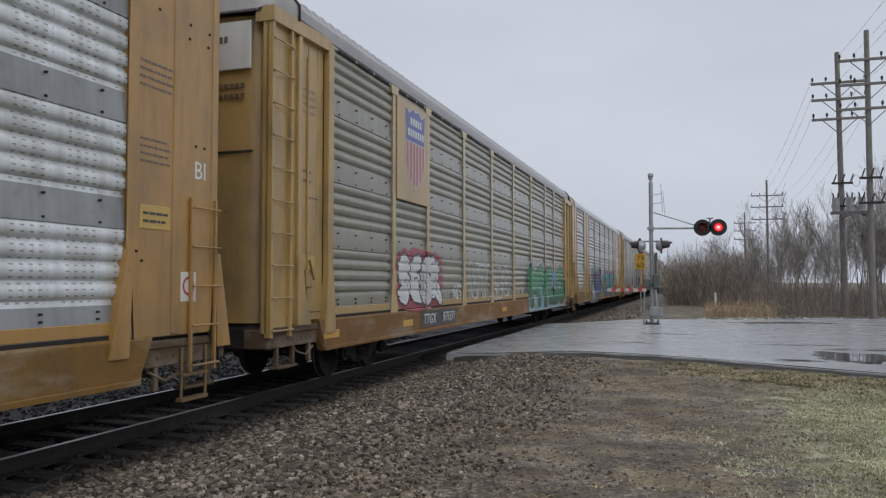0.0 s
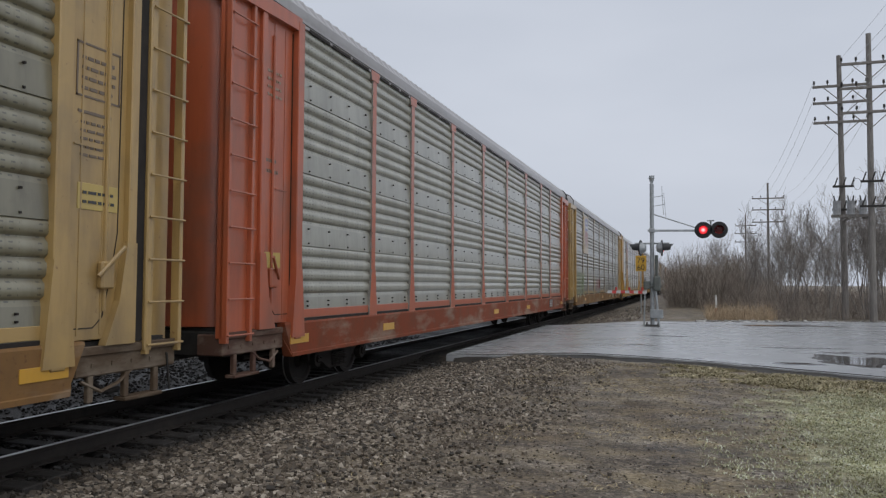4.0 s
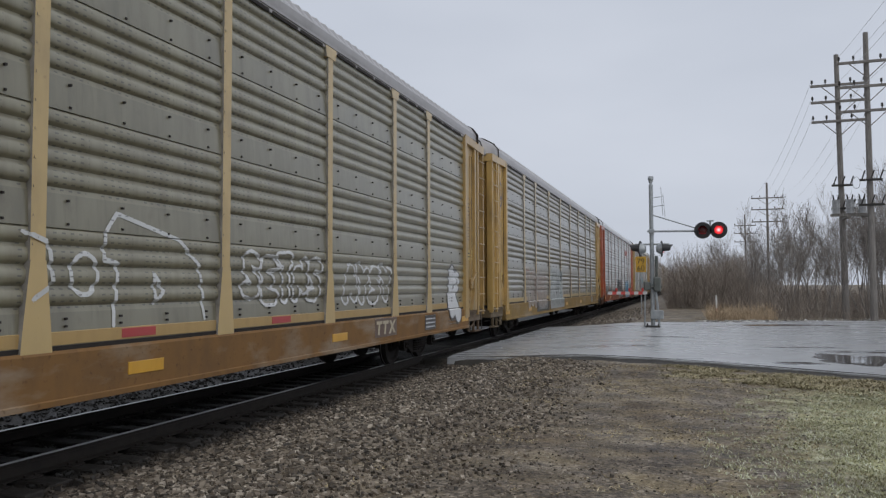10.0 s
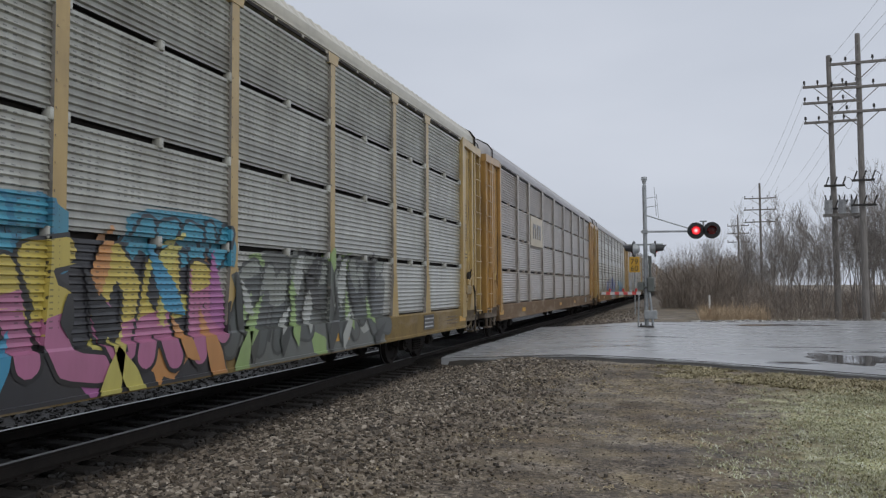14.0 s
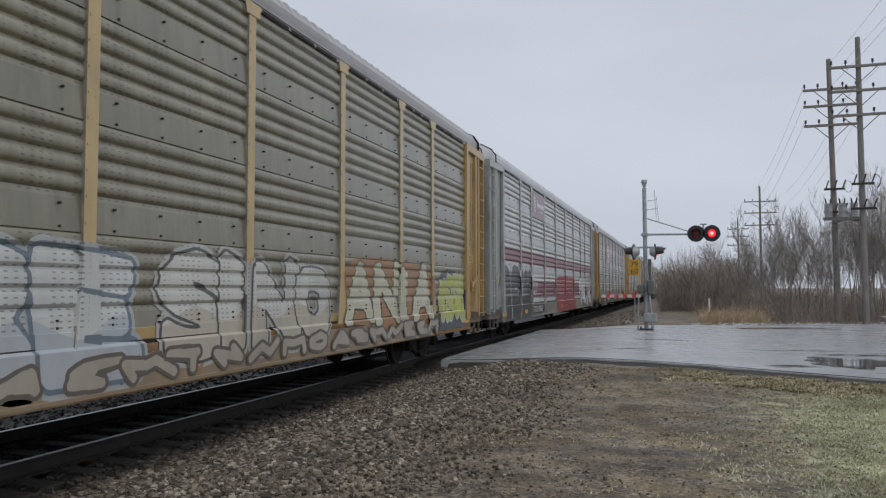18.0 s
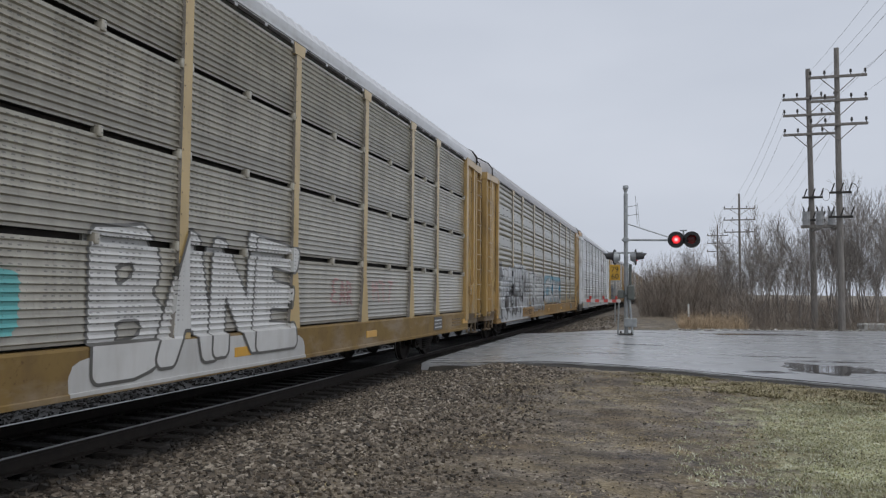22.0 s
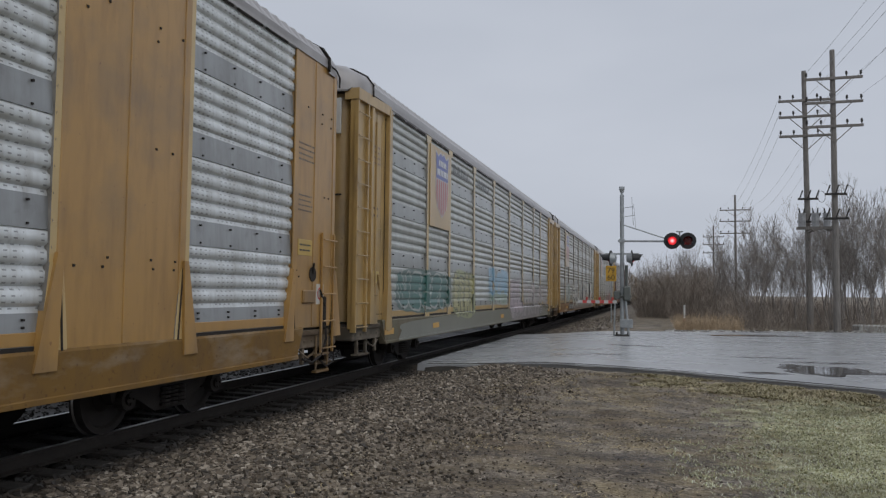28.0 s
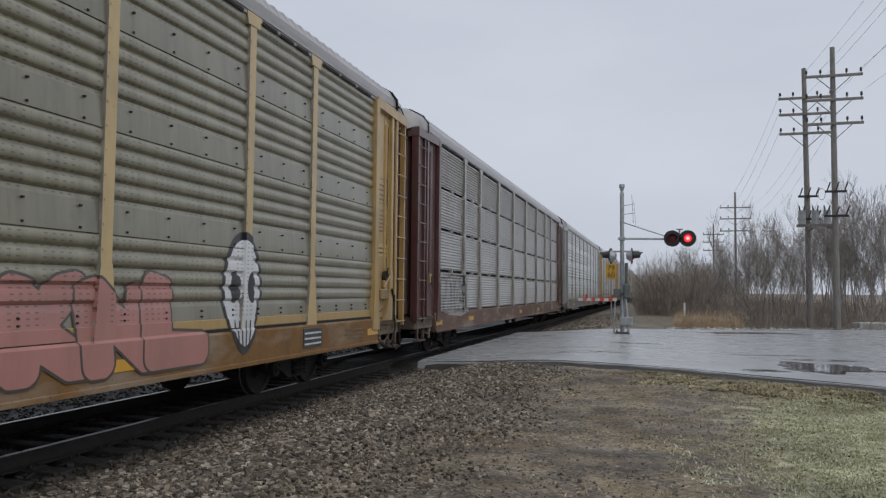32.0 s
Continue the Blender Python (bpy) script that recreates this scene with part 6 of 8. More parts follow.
            lay([(strokes([glint], 0.024), bx, up + 0.002)], colours[ground + 2], "glint")


def plate(name, car, y0, y1, z0, z1, x, colour, label="", mat=None, thick=0.006):
    b = Build()
    b.box(x - 0.01, x + thick, y0, y1, z0, z1, 0, 0.003)
    return part(name, b.mesh(name, mat or FRESH), car, label, colour, pose(HALF, 0, 0))


def words(car, text, y, z, size, x, colour, label, parent_x=HALF, shear=0.0, spread=1.0):
    """Lettering in the built-in font on the car's side, read from outside."""
    cu = bpy.data.curves.new("lettering", "FONT")
    cu.body, cu.size, cu.shear, cu.extrude, cu.space_character = text, size, shear, 0.0015, spread
    cu.resolution_u = 2
    tmp = bpy.data.objects.new("lettering", cu)
    me = bpy.data.meshes.new_from_object(tmp)
    bpy.data.objects.remove(tmp)
    me.materials.clear()
    me.materials.append(SPRAY)
    return part("lettering", me, car, label, colour, pose(parent_x + x, y, z, 90, 0, 90))


def words_end(car, text, x, z, size, colour):
    """Lettering on the end doors that face the way of travel."""
    cu = bpy.data.curves.new("lettering", "FONT")
    cu.body, cu.size, cu.extrude, cu.resolution_u = text, size, 0.0015, 2
    tmp = bpy.data.objects.new("lettering", cu)
    me = bpy.data.meshes.new_from_object(tmp)
    bpy.data.objects.remove(tmp)
    me.materials.clear()
    me.materials.append(SPRAY)
    return part("lettering", me, car, "dark stencilled lettering", colour, pose(x, -13.853, z, 90, 0, 0))


def bars(car, y0, y1, z0, z1, rows, x, colour, seed=1, name="small_print"):
    """Writing too small to read: rows of short bars."""
    r = random.Random(seed)
    b = Build()
    h = (z1 - z0) / rows
    for i in range(rows):
        y, z = y0, z1 - (i + 0.75) * h
        while y < y1 - 0.03:
            w = min(r.uniform(0.03, 0.11), y1 - y)
            b.box(x - 0.004, x + 0.003, y, y + w, z, z + h * 0.32)
            y += w + 0.022
    ob = part(name, b.mesh(name, SPRAY), car, "small dark lettering", colour, pose(HALF, 0, 0))
    ob["kind"] = "stuff"
    return ob


def shield(car, y, z, w, h, x):
    """A striped heraldic shield: red and white bars under a blue field with a pale two-line device."""
    out = [(-0.5, 0.5), (-0.3, 0.43), (-0.12, 0.5), (0, 0.46), (0.12, 0.5), (0.3, 0.43), (0.5, 0.5), (0.46, 0.2), (0.5, -0.05), (0.38, -0.33), (0.15, -0.44), (0, -0.5), (-0.15, -0.44), (-0.38, -0.33), (-0.5, -0.05), (-0.46, 0.2)]
    outline = polygon([(y + a * w, z + c * h) for a, c in out])
    def clipped(fn):
        return lambda ys, zz: np.maximum(outline(ys, zz) + 0.035, fn(ys, zz))
    box = (y - w / 2 - 0.02, y + w / 2 + 0.02, z - h / 2 - 0.02, z + h / 2 + 0.02)
    coats = [("shield", outline, (0.45, 0.42, 0.40)),
             ("field", clipped(lambda ys, zz: (z + 0.08 * h) - zz + 0 * ys), (0.03, 0.05, 0.28))]
    for i in range(6):
        c = y + (i - 2.5) * w / 6.5
        coats.append(("stripe", clipped(lambda ys, zz, c=c: np.maximum(zz - (z + 0.06 * h) + 0 * ys, np.abs(ys - c) - w / 27)), (0.42, 0.04, 0.035)))
    root = None
    for i, (n, f, col) in enumerate(coats):
        me = decal(f, box, "ribbed", (), 0.002 + 0.003 * min(i, 2), 0.02, x).mesh(n, SPRAY)
        if root is None:
            root = part(n, me, car, "red, white and blue striped railway shield", col, pose(HALF, 0, 0))
        else:
            part(n, me, root, "", col)
    def make():
        b = Build()
        b.box(0, 0.012, -w * 0.038, w * 0.038, -0.045 * h, 0.045 * h)
        return b.mesh("device", SPRAY)
    for zc, n in ((0.32, 5), (0.18, 7)):
        for i in range(n):
            part("device", cached(("device", w, h), make), root, "", (0.6, 0.6, 0.6), pose(x, y + (i - (n - 1) / 2) * w * 0.115, z + zc * h))


YELLOW, OCHRE, BRIGHT = (0.42, 0.275, 0.098), (0.385, 0.215, 0.056), (0.45, 0.24, 0.022)
GREY, BROWN_GREY, PALE, SNOW = (0.385, 0.378, 0.31), (0.268, 0.248, 0.172), (0.70, 0.73, 0.74), (0.78, 0.81, 0.84)
POST_YELLOW = (0.51, 0.37, 0.165)
ORANGE, MAROON, SILVER, CREAM = (0.42, 0.095, 0.035), (0.075, 0.022, 0.02), (0.55, 0.565, 0.565), (0.50, 0.42, 0.24)
INK, CHALK, STEELBLUE = (0.012, 0.012, 0.014), (0.66, 0.67, 0.68), (0.10, 0.20, 0.42)


def autorack(k, spec):
    """One covered car carrier, its origin between the rails at the middle of the car."""
    body, sheet, roofc = spec["body"], spec["sheet"], spec.get("roof", (0.31, 0.295, 0.295))
    kind = spec.get("kind", "ribbed")
    wide = spec.get("wide", False)
    sill = tuple(c * (0.95 if body == SNOW else 0.8) for c in spec.get("sill", tuple(c * 0.62 for c in body)))
    post = spec.get("post", POST_YELLOW if body in (YELLOW, OCHRE) else body)
    car = thing("autorack_car", spec["label"], "train car", pose(TRACK_X, 0, 0), "cars of the freight train")
    spin = pose(0, 0, 0, 0, 0, 180)
    post_list = POSTS
    for s in (1, -1):
        turn = pose(0, 0, 0) if s > 0 else spin
        side = turn @ pose(HALF, 0, 0)
        part("side_sill", sill_mesh(), car, "", sill, side)
        part("top_chord", chord_mesh(), car, "", roofc, side)
        for i, (a, c) in enumerate(zip(POSTS, POSTS[1:])):
            if wide and i in (1, 7):
                part("door_panel", wide_panel_mesh(-1.025, 1.025), car, "plain painted door panel", body, side @ pose(0, (a + c) / 2, 0))
                continue
            width = {0: 2.8, 8: 2.8, 1: 2.05, 7: 2.05}.get(i, 2.9)
            part("side_panel", panel_mesh(kind, width), car, "", (*sheet, 1 - spec.get("band", 0.22)), side @ pose(0, (a + c) / 2, 0))
            if kind == "ribbed":
                part("base_rail", rail_mesh(width), car, "", post if "post" in spec else body if body in (YELLOW, OCHRE, BRIGHT, ORANGE) else sheet, side @ pose(0, (a + c) / 2, 0))
        for p in POSTS[1:-1]:
            part("post", post_mesh(), car, "", post, side @ pose(0, p, 0))
        for e in (1, -1):
            # the corner parts are modelled at the +y end; the other end is their mirror image
            flip = Matrix.Diagonal((1, e, 1, 1))
            m = side @ flip
            if wide:
                part("end_panel", wide_panel_mesh(12.05, 13.62), car, "plain painted end panel", body, m)
                part("grab_ladder", low_ladder_mesh(), car, "", body, m)
            else:
                for name, mesh in corner_parts(e > 0):
                    part(name, mesh, car, "", spec.get("corner", body), m)
                if s > 0:
                    ladder(car, e > 0, spec.get("ladder", body), m)
                else:
                    part("ladder", far_ladder_mesh(e > 0), car, "", spec.get("ladder", body), m)
            if e > 0 and k in (7, 9, 11, 13, 18, 21, 24):
                part("brake_box", brake_box_mesh(), car, "", tuple(c * 0.6 for c in body), m)
                part("hand_brake", brake_mesh(), car, "rusty brake rigging and step at the car's corner", None, m)
            if wide:
                part("sill_step", step_mesh(), car, "", tuple(c * 0.55 for c in body), m)
            part("end_platform", platform_mesh(), car, "grimy end platform with hangers", tuple(0.25 * c + q for c, q in zip(sill, (0.042, 0.036, 0.03))), m)
    lift = pose(0, 0, 0.0 if wide else 0.09)
    part("roof", roof_mesh(), car, "", roofc, lift)
    part("underframe", frame_mesh(), car)
    part("inner_deck", core_mesh(), car)
    for e in (1, -1):
        turn = pose(0, 0, 0) if e > 0 else spin
        part("roof_hood", hood_mesh(), car, "", spec.get("hood", roofc), lift @ turn)
        for leaf in (1, -1):
            part("end_door", end_door_mesh(), car, "", spec.get("door", body), turn @ Matrix.Diagonal((leaf, 1, 1, 1)))
        part("lock_rod", rod_mesh(), car, "", spec.get("door", body), turn)
        part("coupler", coupler_mesh(), car, "", None, turn)
        truck = part("truck", bolster_mesh(), car, "", None, pose(0, e * 9.72, 0))
        for s in (1, -1):
            part("side_frame", side_frame_mesh(), truck, "", None, pose(0, 0, 0) if s > 0 else spin)
        for y in (-0.9, 0.9):
            part("wheelset", wheel_mesh(), truck, "", None, pose(0, y, 0.415))
    FLATS[:] = [(-9.27, -7.18), (7.18, 9.27)] if wide else []
    for item in spec.get("extra", ()):
        item(car)
    for g in spec.get("graffiti", ()):
        paint_piece(car, g, kind, post_list)
    return car
# ---------------------------------------------------------------- the cars of the train, in order
SPRAYED = "sprayed graffiti lettering on the car's side"
GRAFFITI = {}


def spray(car, *piece):
    GRAFFITI.setdefault(car, []).append(piece)


spray(1, (-9.21, -5.99, 1.07, 2.46), "block", ((0.34, 0.03, 0.05), INK, CHALK,), 4, 8, 0.03, "red-edged black graffiti block with white letters")
spray(1, (-5.22, -4.5, 1.23, 1.71), "tag", (CHALK,), 3, 9, 0.03, SPRAYED)
spray(1, (-3.93, 1.08, 1.14, 2.3), "ghost", (CHALK,), 5, 10, 0.03, SPRAYED)
spray(1, (3.7, 11.9, 0.64, 2.25), "fill", ((0.22, 0.42, 0.55),), 1, 11, 0.03, "pale blue ground behind green letters")
spray(1, (3.78, 12.1, 0.64, 2.58), "bubble", ((0.02, 0.04, 0.03), (0.035, 0.28, 0.12), (0.35, 0.6, 0.42)), "MYLO", 12, 0.03, "bright green bubble-letter graffiti with black and white edges", {"halo": CHALK, "halo_width": 0.04, "edge": 0.11, "fat": 0.16, "low": (0.02, 0.17, 0.07), "mid": 0.30})
spray(1, (3.35, 3.98, 1.26, 2.15), "tag", (INK,), 3, 13, 0.05, SPRAYED)
spray(2, (-6.2, -0.75, 0.64, 2.75), "wild", ((0.20, 0.20, 0.21), (0.62, 0.63, 0.65), (0.018, 0.02, 0.055), (0.035, 0.07, 0.30), (0.55, 0.57, 0.59), (0.10, 0.40, 0.40), (0.03, 0.06, 0.28), (0.42, 0.26, 0.10), (0.58, 0.60, 0.62), (0.02, 0.022, 0.06)), 4, 15, 0.03, "dark navy and white wild-style graffiti", {"over": 14})
spray(2, (-1.2, 0.6, 0.64, 1.9), "fill", ((0.36, 0.22, 0.075),), 1, 16, 0.03, "tan ground beside the letters")
spray(2, (0.0, 1.0, 0.9, 2.55), "fill", ((0.42, 0.19, 0.22),), 1, 17, 0.03, "pink cloud beside teal letters")
spray(2, (0.3, 7.7, 0.64, 2.62), "bubble", ((0.012, 0.02, 0.025), (0.045, 0.32, 0.37), (0.35, 0.55, 0.58)), "CORPSE", 18, 0.03, "teal bubble letters with pink and black edges", {"halo": (0.45, 0.20, 0.24), "halo_width": 0.08, "edge": 0.06, "low": (0.03, 0.21, 0.25), "mid": 0.3})
spray(2, (-1.0, -0.2, 1.5, 2.2), "fill", ((0.10, 0.40, 0.40),), 1, 19, 0.03, "turquoise paint splash")
spray(2, (-3.9, -3.0, 2.3, 2.9), "fill", ((0.09, 0.36, 0.40),), 1, 20, 0.03, "turquoise paint splash")
spray(3, (-10.3, -7.5, 0.64, 2.28), "bubble", ((0.40, 0.41, 0.40), (0.115, 0.135, 0.13)), 3, 22, 0.03, "faded dark teal letters with white edges")
spray(3, (-10.4, -9.3, 1.25, 2.2), "fill", ((0.10, 0.24, 0.33),), 1, 21, 0.03, "faded blue paint field")
spray(3, (-10.3, -3.7, 0.64, 1.12), "fill", ((0.22, 0.185, 0.13),), 1, 29, 0.03, "smeared paint on the sill")
spray(3, (-7.2, -4.3, 1.14, 2.25), "ghost", ((0.52, 0.52, 0.51), (0.15, 0.145, 0.125)), 4, 23, 0.03, "dull letters with white edges")
spray(3, (-3.7, -1.1, 0.75, 2.55), "bubble", ((0.50, 0.47, 0.46), (0.16, 0.05, 0.065)), 4, 24, 0.03, "dull maroon bubble letters with white edges")
spray(3, (-1.1, 1.4, 0.72, 2.0), "fill", ((0.24, 0.22, 0.34),), 1, 25, 0.03, "lilac paint field")
spray(3, (2.16, 9.73, 0.89, 2.48), "block", ((0.075, 0.07, 0.06), (0.30, 0.29, 0.26), (0.05, 0.048, 0.045),), 5, 26, 0.03, SPRAYED)
spray(3, (3.08, 9.16, 2.39, 3.47), "tag", ((0.05, 0.05, 0.05),), 4, 27, 0.07, SPRAYED)
spray(3, (-1.81, -0.83, 3.3, 4.53), "bubble", (INK, CHALK,), 2, 28, 0.03, SPRAYED)
spray(5, (-11.91, -8.38, 0.95, 2.51), "ghost", ((0.42, 0.47, 0.32), (0.20, 0.24, 0.14),), 4, 36, 0.03, "pale green rounded graffiti letters")
spray(5, (-3.2, -0.85, 1.1, 2.25), "block", ((0.34, 0.335, 0.31), (0.42, 0.41, 0.39), (0.24, 0.07, 0.06)), 3, 37, 0.03, "dull red letters on a whitish ground")
spray(5, (-0.11, 0.75, 1.27, 2.02), "tag", (CHALK,), 2, 38, 0.05, SPRAYED)
spray(5, (1.5, 11.5, 1.1, 2.3), "bubble", ((0.50, 0.50, 0.49), (0.25, 0.26, 0.235)), 9, 39, 0.03, "smeared whitish graffiti along the car foot")
spray(7, (-11.95, -6.3, 0.64, 2.5), "fill", ((0.02, 0.021, 0.024),), 1, 49, 0.03, "black painted ground with white outlines")
spray(7, (-11.75, -6.4, 0.72, 2.5), "bubble", ((0.55, 0.56, 0.56), (0.022, 0.023, 0.026)), "DUKHM", 50, 0.03, "black bubble letters with thin white edges", {"fat": 0.13, "edge": 0.028, "halo": (0.02, 0.021, 0.024)})
spray(7, (-5.55, -0.56, 0.99, 2.26), "bubble", (CHALK, INK,), 3, 51, 0.03, SPRAYED)
spray(7, (-2.14, 1.44, 0.94, 2.47), "tag", ((0.05, 0.05, 0.06),), 5, 52, 0.04, SPRAYED)
spray(7, (5.82, 6.72, 1.84, 2.28), "tag", (INK,), "SRT", 53, 0.05, "black hand-sprayed letters")
spray(7, (5.88, 6.84, 1.28, 1.78), "tag", (INK,), "EKR", 55, 0.05, "black hand-sprayed letters")
spray(7, (4.9, 5.8, 1.42, 2.22), "ghost", (INK,), 1, 56, 0.04, "black looped outline")
spray(7, (6.9, 11.85, 0.64, 2.6), "bubble", (INK, (0.62, 0.63, 0.64)), "REVES", 54, 0.03, "white bubble letters with black edges", {"fat": 0.15, "edge": 0.05, "halo": (0.5, 0.5, 0.5), "halo_width": 0.01})
spray(8, (-11.55, -8.94, 1.13, 2.27), "tag", (INK,), 5, 57, 0.05, SPRAYED)
spray(8, (1.71, 4.22, 1.4, 2.25), "ghost", (CHALK,), 5, 59, 0.03, SPRAYED)
spray(8, (4.74, 7.18, 1.32, 2.18), "ghost", (CHALK,), 4, 60, 0.03, SPRAYED)
spray(8, (10.52, 11.87, 0.73, 2.27), "bubble", (INK, CHALK,), 1, 61, 0.03, SPRAYED)
spray(8, (-11.12, -8.65, 1.06, 2.06), "tag", (INK,), 4, 62, 0.03, SPRAYED)
spray(9, (-9.2, -4.9, 0.8, 2.45), "bubble", ((0.47, 0.44, 0.41), (0.29, 0.235, 0.20), (0.34, 0.15, 0.12)), 6, 65, 0.03, "faded pink and white graffiti letters")
spray(9, (-4.4, -0.7, 0.75, 2.55), "block", ((0.42, 0.44, 0.44), (0.10, 0.13, 0.13), (0.50, 0.53, 0.53)), 6, 66, 0.03, "pale letters with dark edges on a whitish ground")
spray(9, (3.85, 7.39, 1.3, 2.22), "ghost", (CHALK,), 6, 67, 0.03, SPRAYED)
spray(10, (-11.62, -9.57, 1.12, 1.74), "tag", ((0.05, 0.06, 0.05),), 5, 71, 0.035, SPRAYED)
spray(10, (-8.93, -7.4, 1.14, 1.63), "tag", ((0.05, 0.06, 0.05),), 5, 72, 0.025, SPRAYED)
spray(10, (-6.32, -4.49, 1.13, 1.46), "tag", ((0.05, 0.06, 0.05),), 5, 73, 0.02, SPRAYED)
spray(10, (-2.67, 1.73, 0.64, 2.32), "bubble", ((0.22, 0.22, 0.22), (0.045, 0.045, 0.05),), 4, 74, 0.03, "dark grey crowded graffiti letters")
spray(10, (4.3, 8.5, 0.64, 2.1), "bubble", ((0.42, 0.58, 0.66), (0.025, 0.25, 0.43)), "TNOLE", 75, 0.03, "sky-blue bubble letters over panels and sill", {"fat": 0.17, "edge": 0.032, "halo": (0.03, 0.24, 0.40), "halo_width": 0.06})
spray(10, (4.3, 8.3, 0.64, 1.12), "fill", ((0.025, 0.24, 0.42),), 1, 77, 0.03, "sky-blue paint on the sill")
spray(10, (9.9, 11.84, 1.35, 2.01), "tag", (INK,), "RUKE", 76, 0.04, "black hand-sprayed letters")
spray(11, (-3.0, -1.3, 1.75, 2.62), "wild", ((0.05, 0.25, 0.36), (0.04, 0.20, 0.32), (0.06, 0.30, 0.42), None, (0.07, 0.32, 0.44), (0.02, 0.03, 0.04)), 3, 78, 0.03, "blue paint shards above the letters")
spray(11, (-0.6, 1.5, 1.85, 2.6), "wild", ((0.05, 0.25, 0.36), (0.02, 0.03, 0.04), (0.06, 0.30, 0.42), None, (0.07, 0.32, 0.44), (0.02, 0.03, 0.04)), 4, 77, 0.03, "blue paint shards above the letters")
spray(11, (-4.2, 1.4, 0.64, 2.35), "wild", ((0.03, 0.03, 0.035), INK, (0.52, 0.42, 0.09), (0.42, 0.15, 0.27), (0.50, 0.24, 0.08), (0.05, 0.26, 0.42), (0.36, 0.12, 0.30), (0.50, 0.45, 0.12), (0.02, 0.02, 0.022)), 7, 79, 0.03, "yellow, pink and black wild-style graffiti", {"over": 26})
spray(11, (1.2, 6.9, 0.64, 2.35), "wild", ((0.13, 0.14, 0.13), (0.04, 0.045, 0.04), (0.26, 0.28, 0.25), (0.08, 0.09, 0.085), (0.28, 0.40, 0.15), (0.40, 0.42, 0.39), (0.03, 0.032, 0.03)), 7, 80, 0.03, "dark grey and green spiky graffiti letters", {"over": 26})
spray(12, (-6.72, -4.29, 1.36, 1.98), "tag", (CHALK,), 4, 85, 0.02, SPRAYED)
spray(13, (-6.13, -4.46, 1.23, 2.15), "block", ((0.45, 0.18, 0.03), (0.03, 0.05, 0.16), (0.05, 0.12, 0.38),), 4, 92, 0.03, "orange and blue graffiti")
spray(13, (-4.2, 1.3, 0.64, 2.45), "wild", ((0.45, 0.40, 0.10), (0.03, 0.08, 0.36)), "VIBM", 93, 0.03, "deep blue letters with yellow edges", {"edge": 0.06, "fat": 0.12, "low": (0.05, 0.20, 0.46), "drop": (0.02, 0.03, 0.10)})
spray(13, (4.0, 9.3, 0.64, 2.3), "wild", ((0.02, 0.03, 0.06), (0.06, 0.30, 0.48), (0.5, 0.6, 0.62)), "SMUR", 94, 0.03, "blue and yellow spiky graffiti letters", {"halo": CHALK, "halo_width": 0.03, "edge": 0.06, "fat": 0.12, "low": (0.04, 0.08, 0.30), "mid": 0.40, "drop": (0.48, 0.50, 0.16)})
spray(13, (4.2, 9.4, 0.64, 1.15), "wild", ((0.42, 0.24, 0.05), (0.03, 0.03, 0.03), (0.05, 0.20, 0.42), (0.5, 0.48, 0.18), (0.40, 0.12, 0.08), (0.05, 0.25, 0.42)), 6, 96, 0.03, "orange, blue and yellow paint on the sill")
spray(13, (10.03, 11.73, 1.41, 2.04), "tag", (CHALK,), 5, 95, 0.03, SPRAYED)
spray(14, (-11.59, -10.39, 1.27, 2.01), "bubble", ((0.3, 0.3, 0.3), CHALK,), 2, 99, 0.03, SPRAYED)
spray(14, (-10.23, -6.0, 0.83, 2.27), "bubble", ((0.25, 0.28, 0.34), (0.50, 0.53, 0.56),), 4, 100, 0.03, "white and pale blue graffiti letters")
spray(14, (-3.4, -0.6, 0.64, 2.3), "bubble", ((0.13, 0.17, 0.21), (0.56, 0.57, 0.55)), "RE", 101, 0.03, "white and blue smeared graffiti letters", {"fat": 0.13, "edge": 0.05, "low": (0.42, 0.45, 0.48), "halo": (0.38, 0.39, 0.38), "halo_width": 0.05})
spray(14, (-3.6, 9.6, 0.64, 1.10), "wild", ((0.28, 0.21, 0.13), (0.12, 0.10, 0.08), (0.38, 0.34, 0.28), None, (0.36, 0.19, 0.08), (0.40, 0.38, 0.34), (0.12, 0.10, 0.09), (0.33, 0.24, 0.14)), 16, 98, 0.03, "orange, white and dark smears on the sill")
spray(14, (-0.5, 4.1, 0.75, 2.3), "bubble", ((0.08, 0.075, 0.07), (0.55, 0.54, 0.50)), "SINO", 102, 0.03, "dirty white graffiti letters", {"fat": 0.12, "edge": 0.04, "low": (0.46, 0.42, 0.34), "halo": (0.42, 0.42, 0.40), "halo_width": 0.05})
spray(14, (4.3, 9.4, 0.9, 2.35), "block", ((0.34, 0.18, 0.075), (0.06, 0.05, 0.03), (0.54, 0.53, 0.40)), "ANIA", 103, 0.03, "cream letters on a rust-orange ground", {"fat": 0.09, "edge": 0.035})
spray(14, (9.62, 12.0, 0.71, 2.26), "block", ((0.03, 0.05, 0.06), (0.5, 0.52, 0.52), (0.45, 0.48, 0.05),), 4, 104, 0.03, "dark teal graffiti with yellow and white strokes")
spray(15, (-1.49, 4.88, 0.64, 2.35), "fill", ((0.30, 0.025, 0.035),), 1, 108, 0.03, SPRAYED)
spray(15, (-1.21, 4.28, 0.74, 2.19), "ghost", ((0.5, 0.2, 0.2), (0.30, 0.03, 0.04),), 4, 109, 0.03, "faded red graffiti block")
spray(15, (6.01, 12.0, 0.64, 2.49), "bubble", (INK, CHALK,), 4, 110, 0.03, SPRAYED)
spray(17, (-4.42, -3.81, 1.26, 1.9), "fill", ((0.10, 0.38, 0.38),), 1, 120, 0.03, SPRAYED)
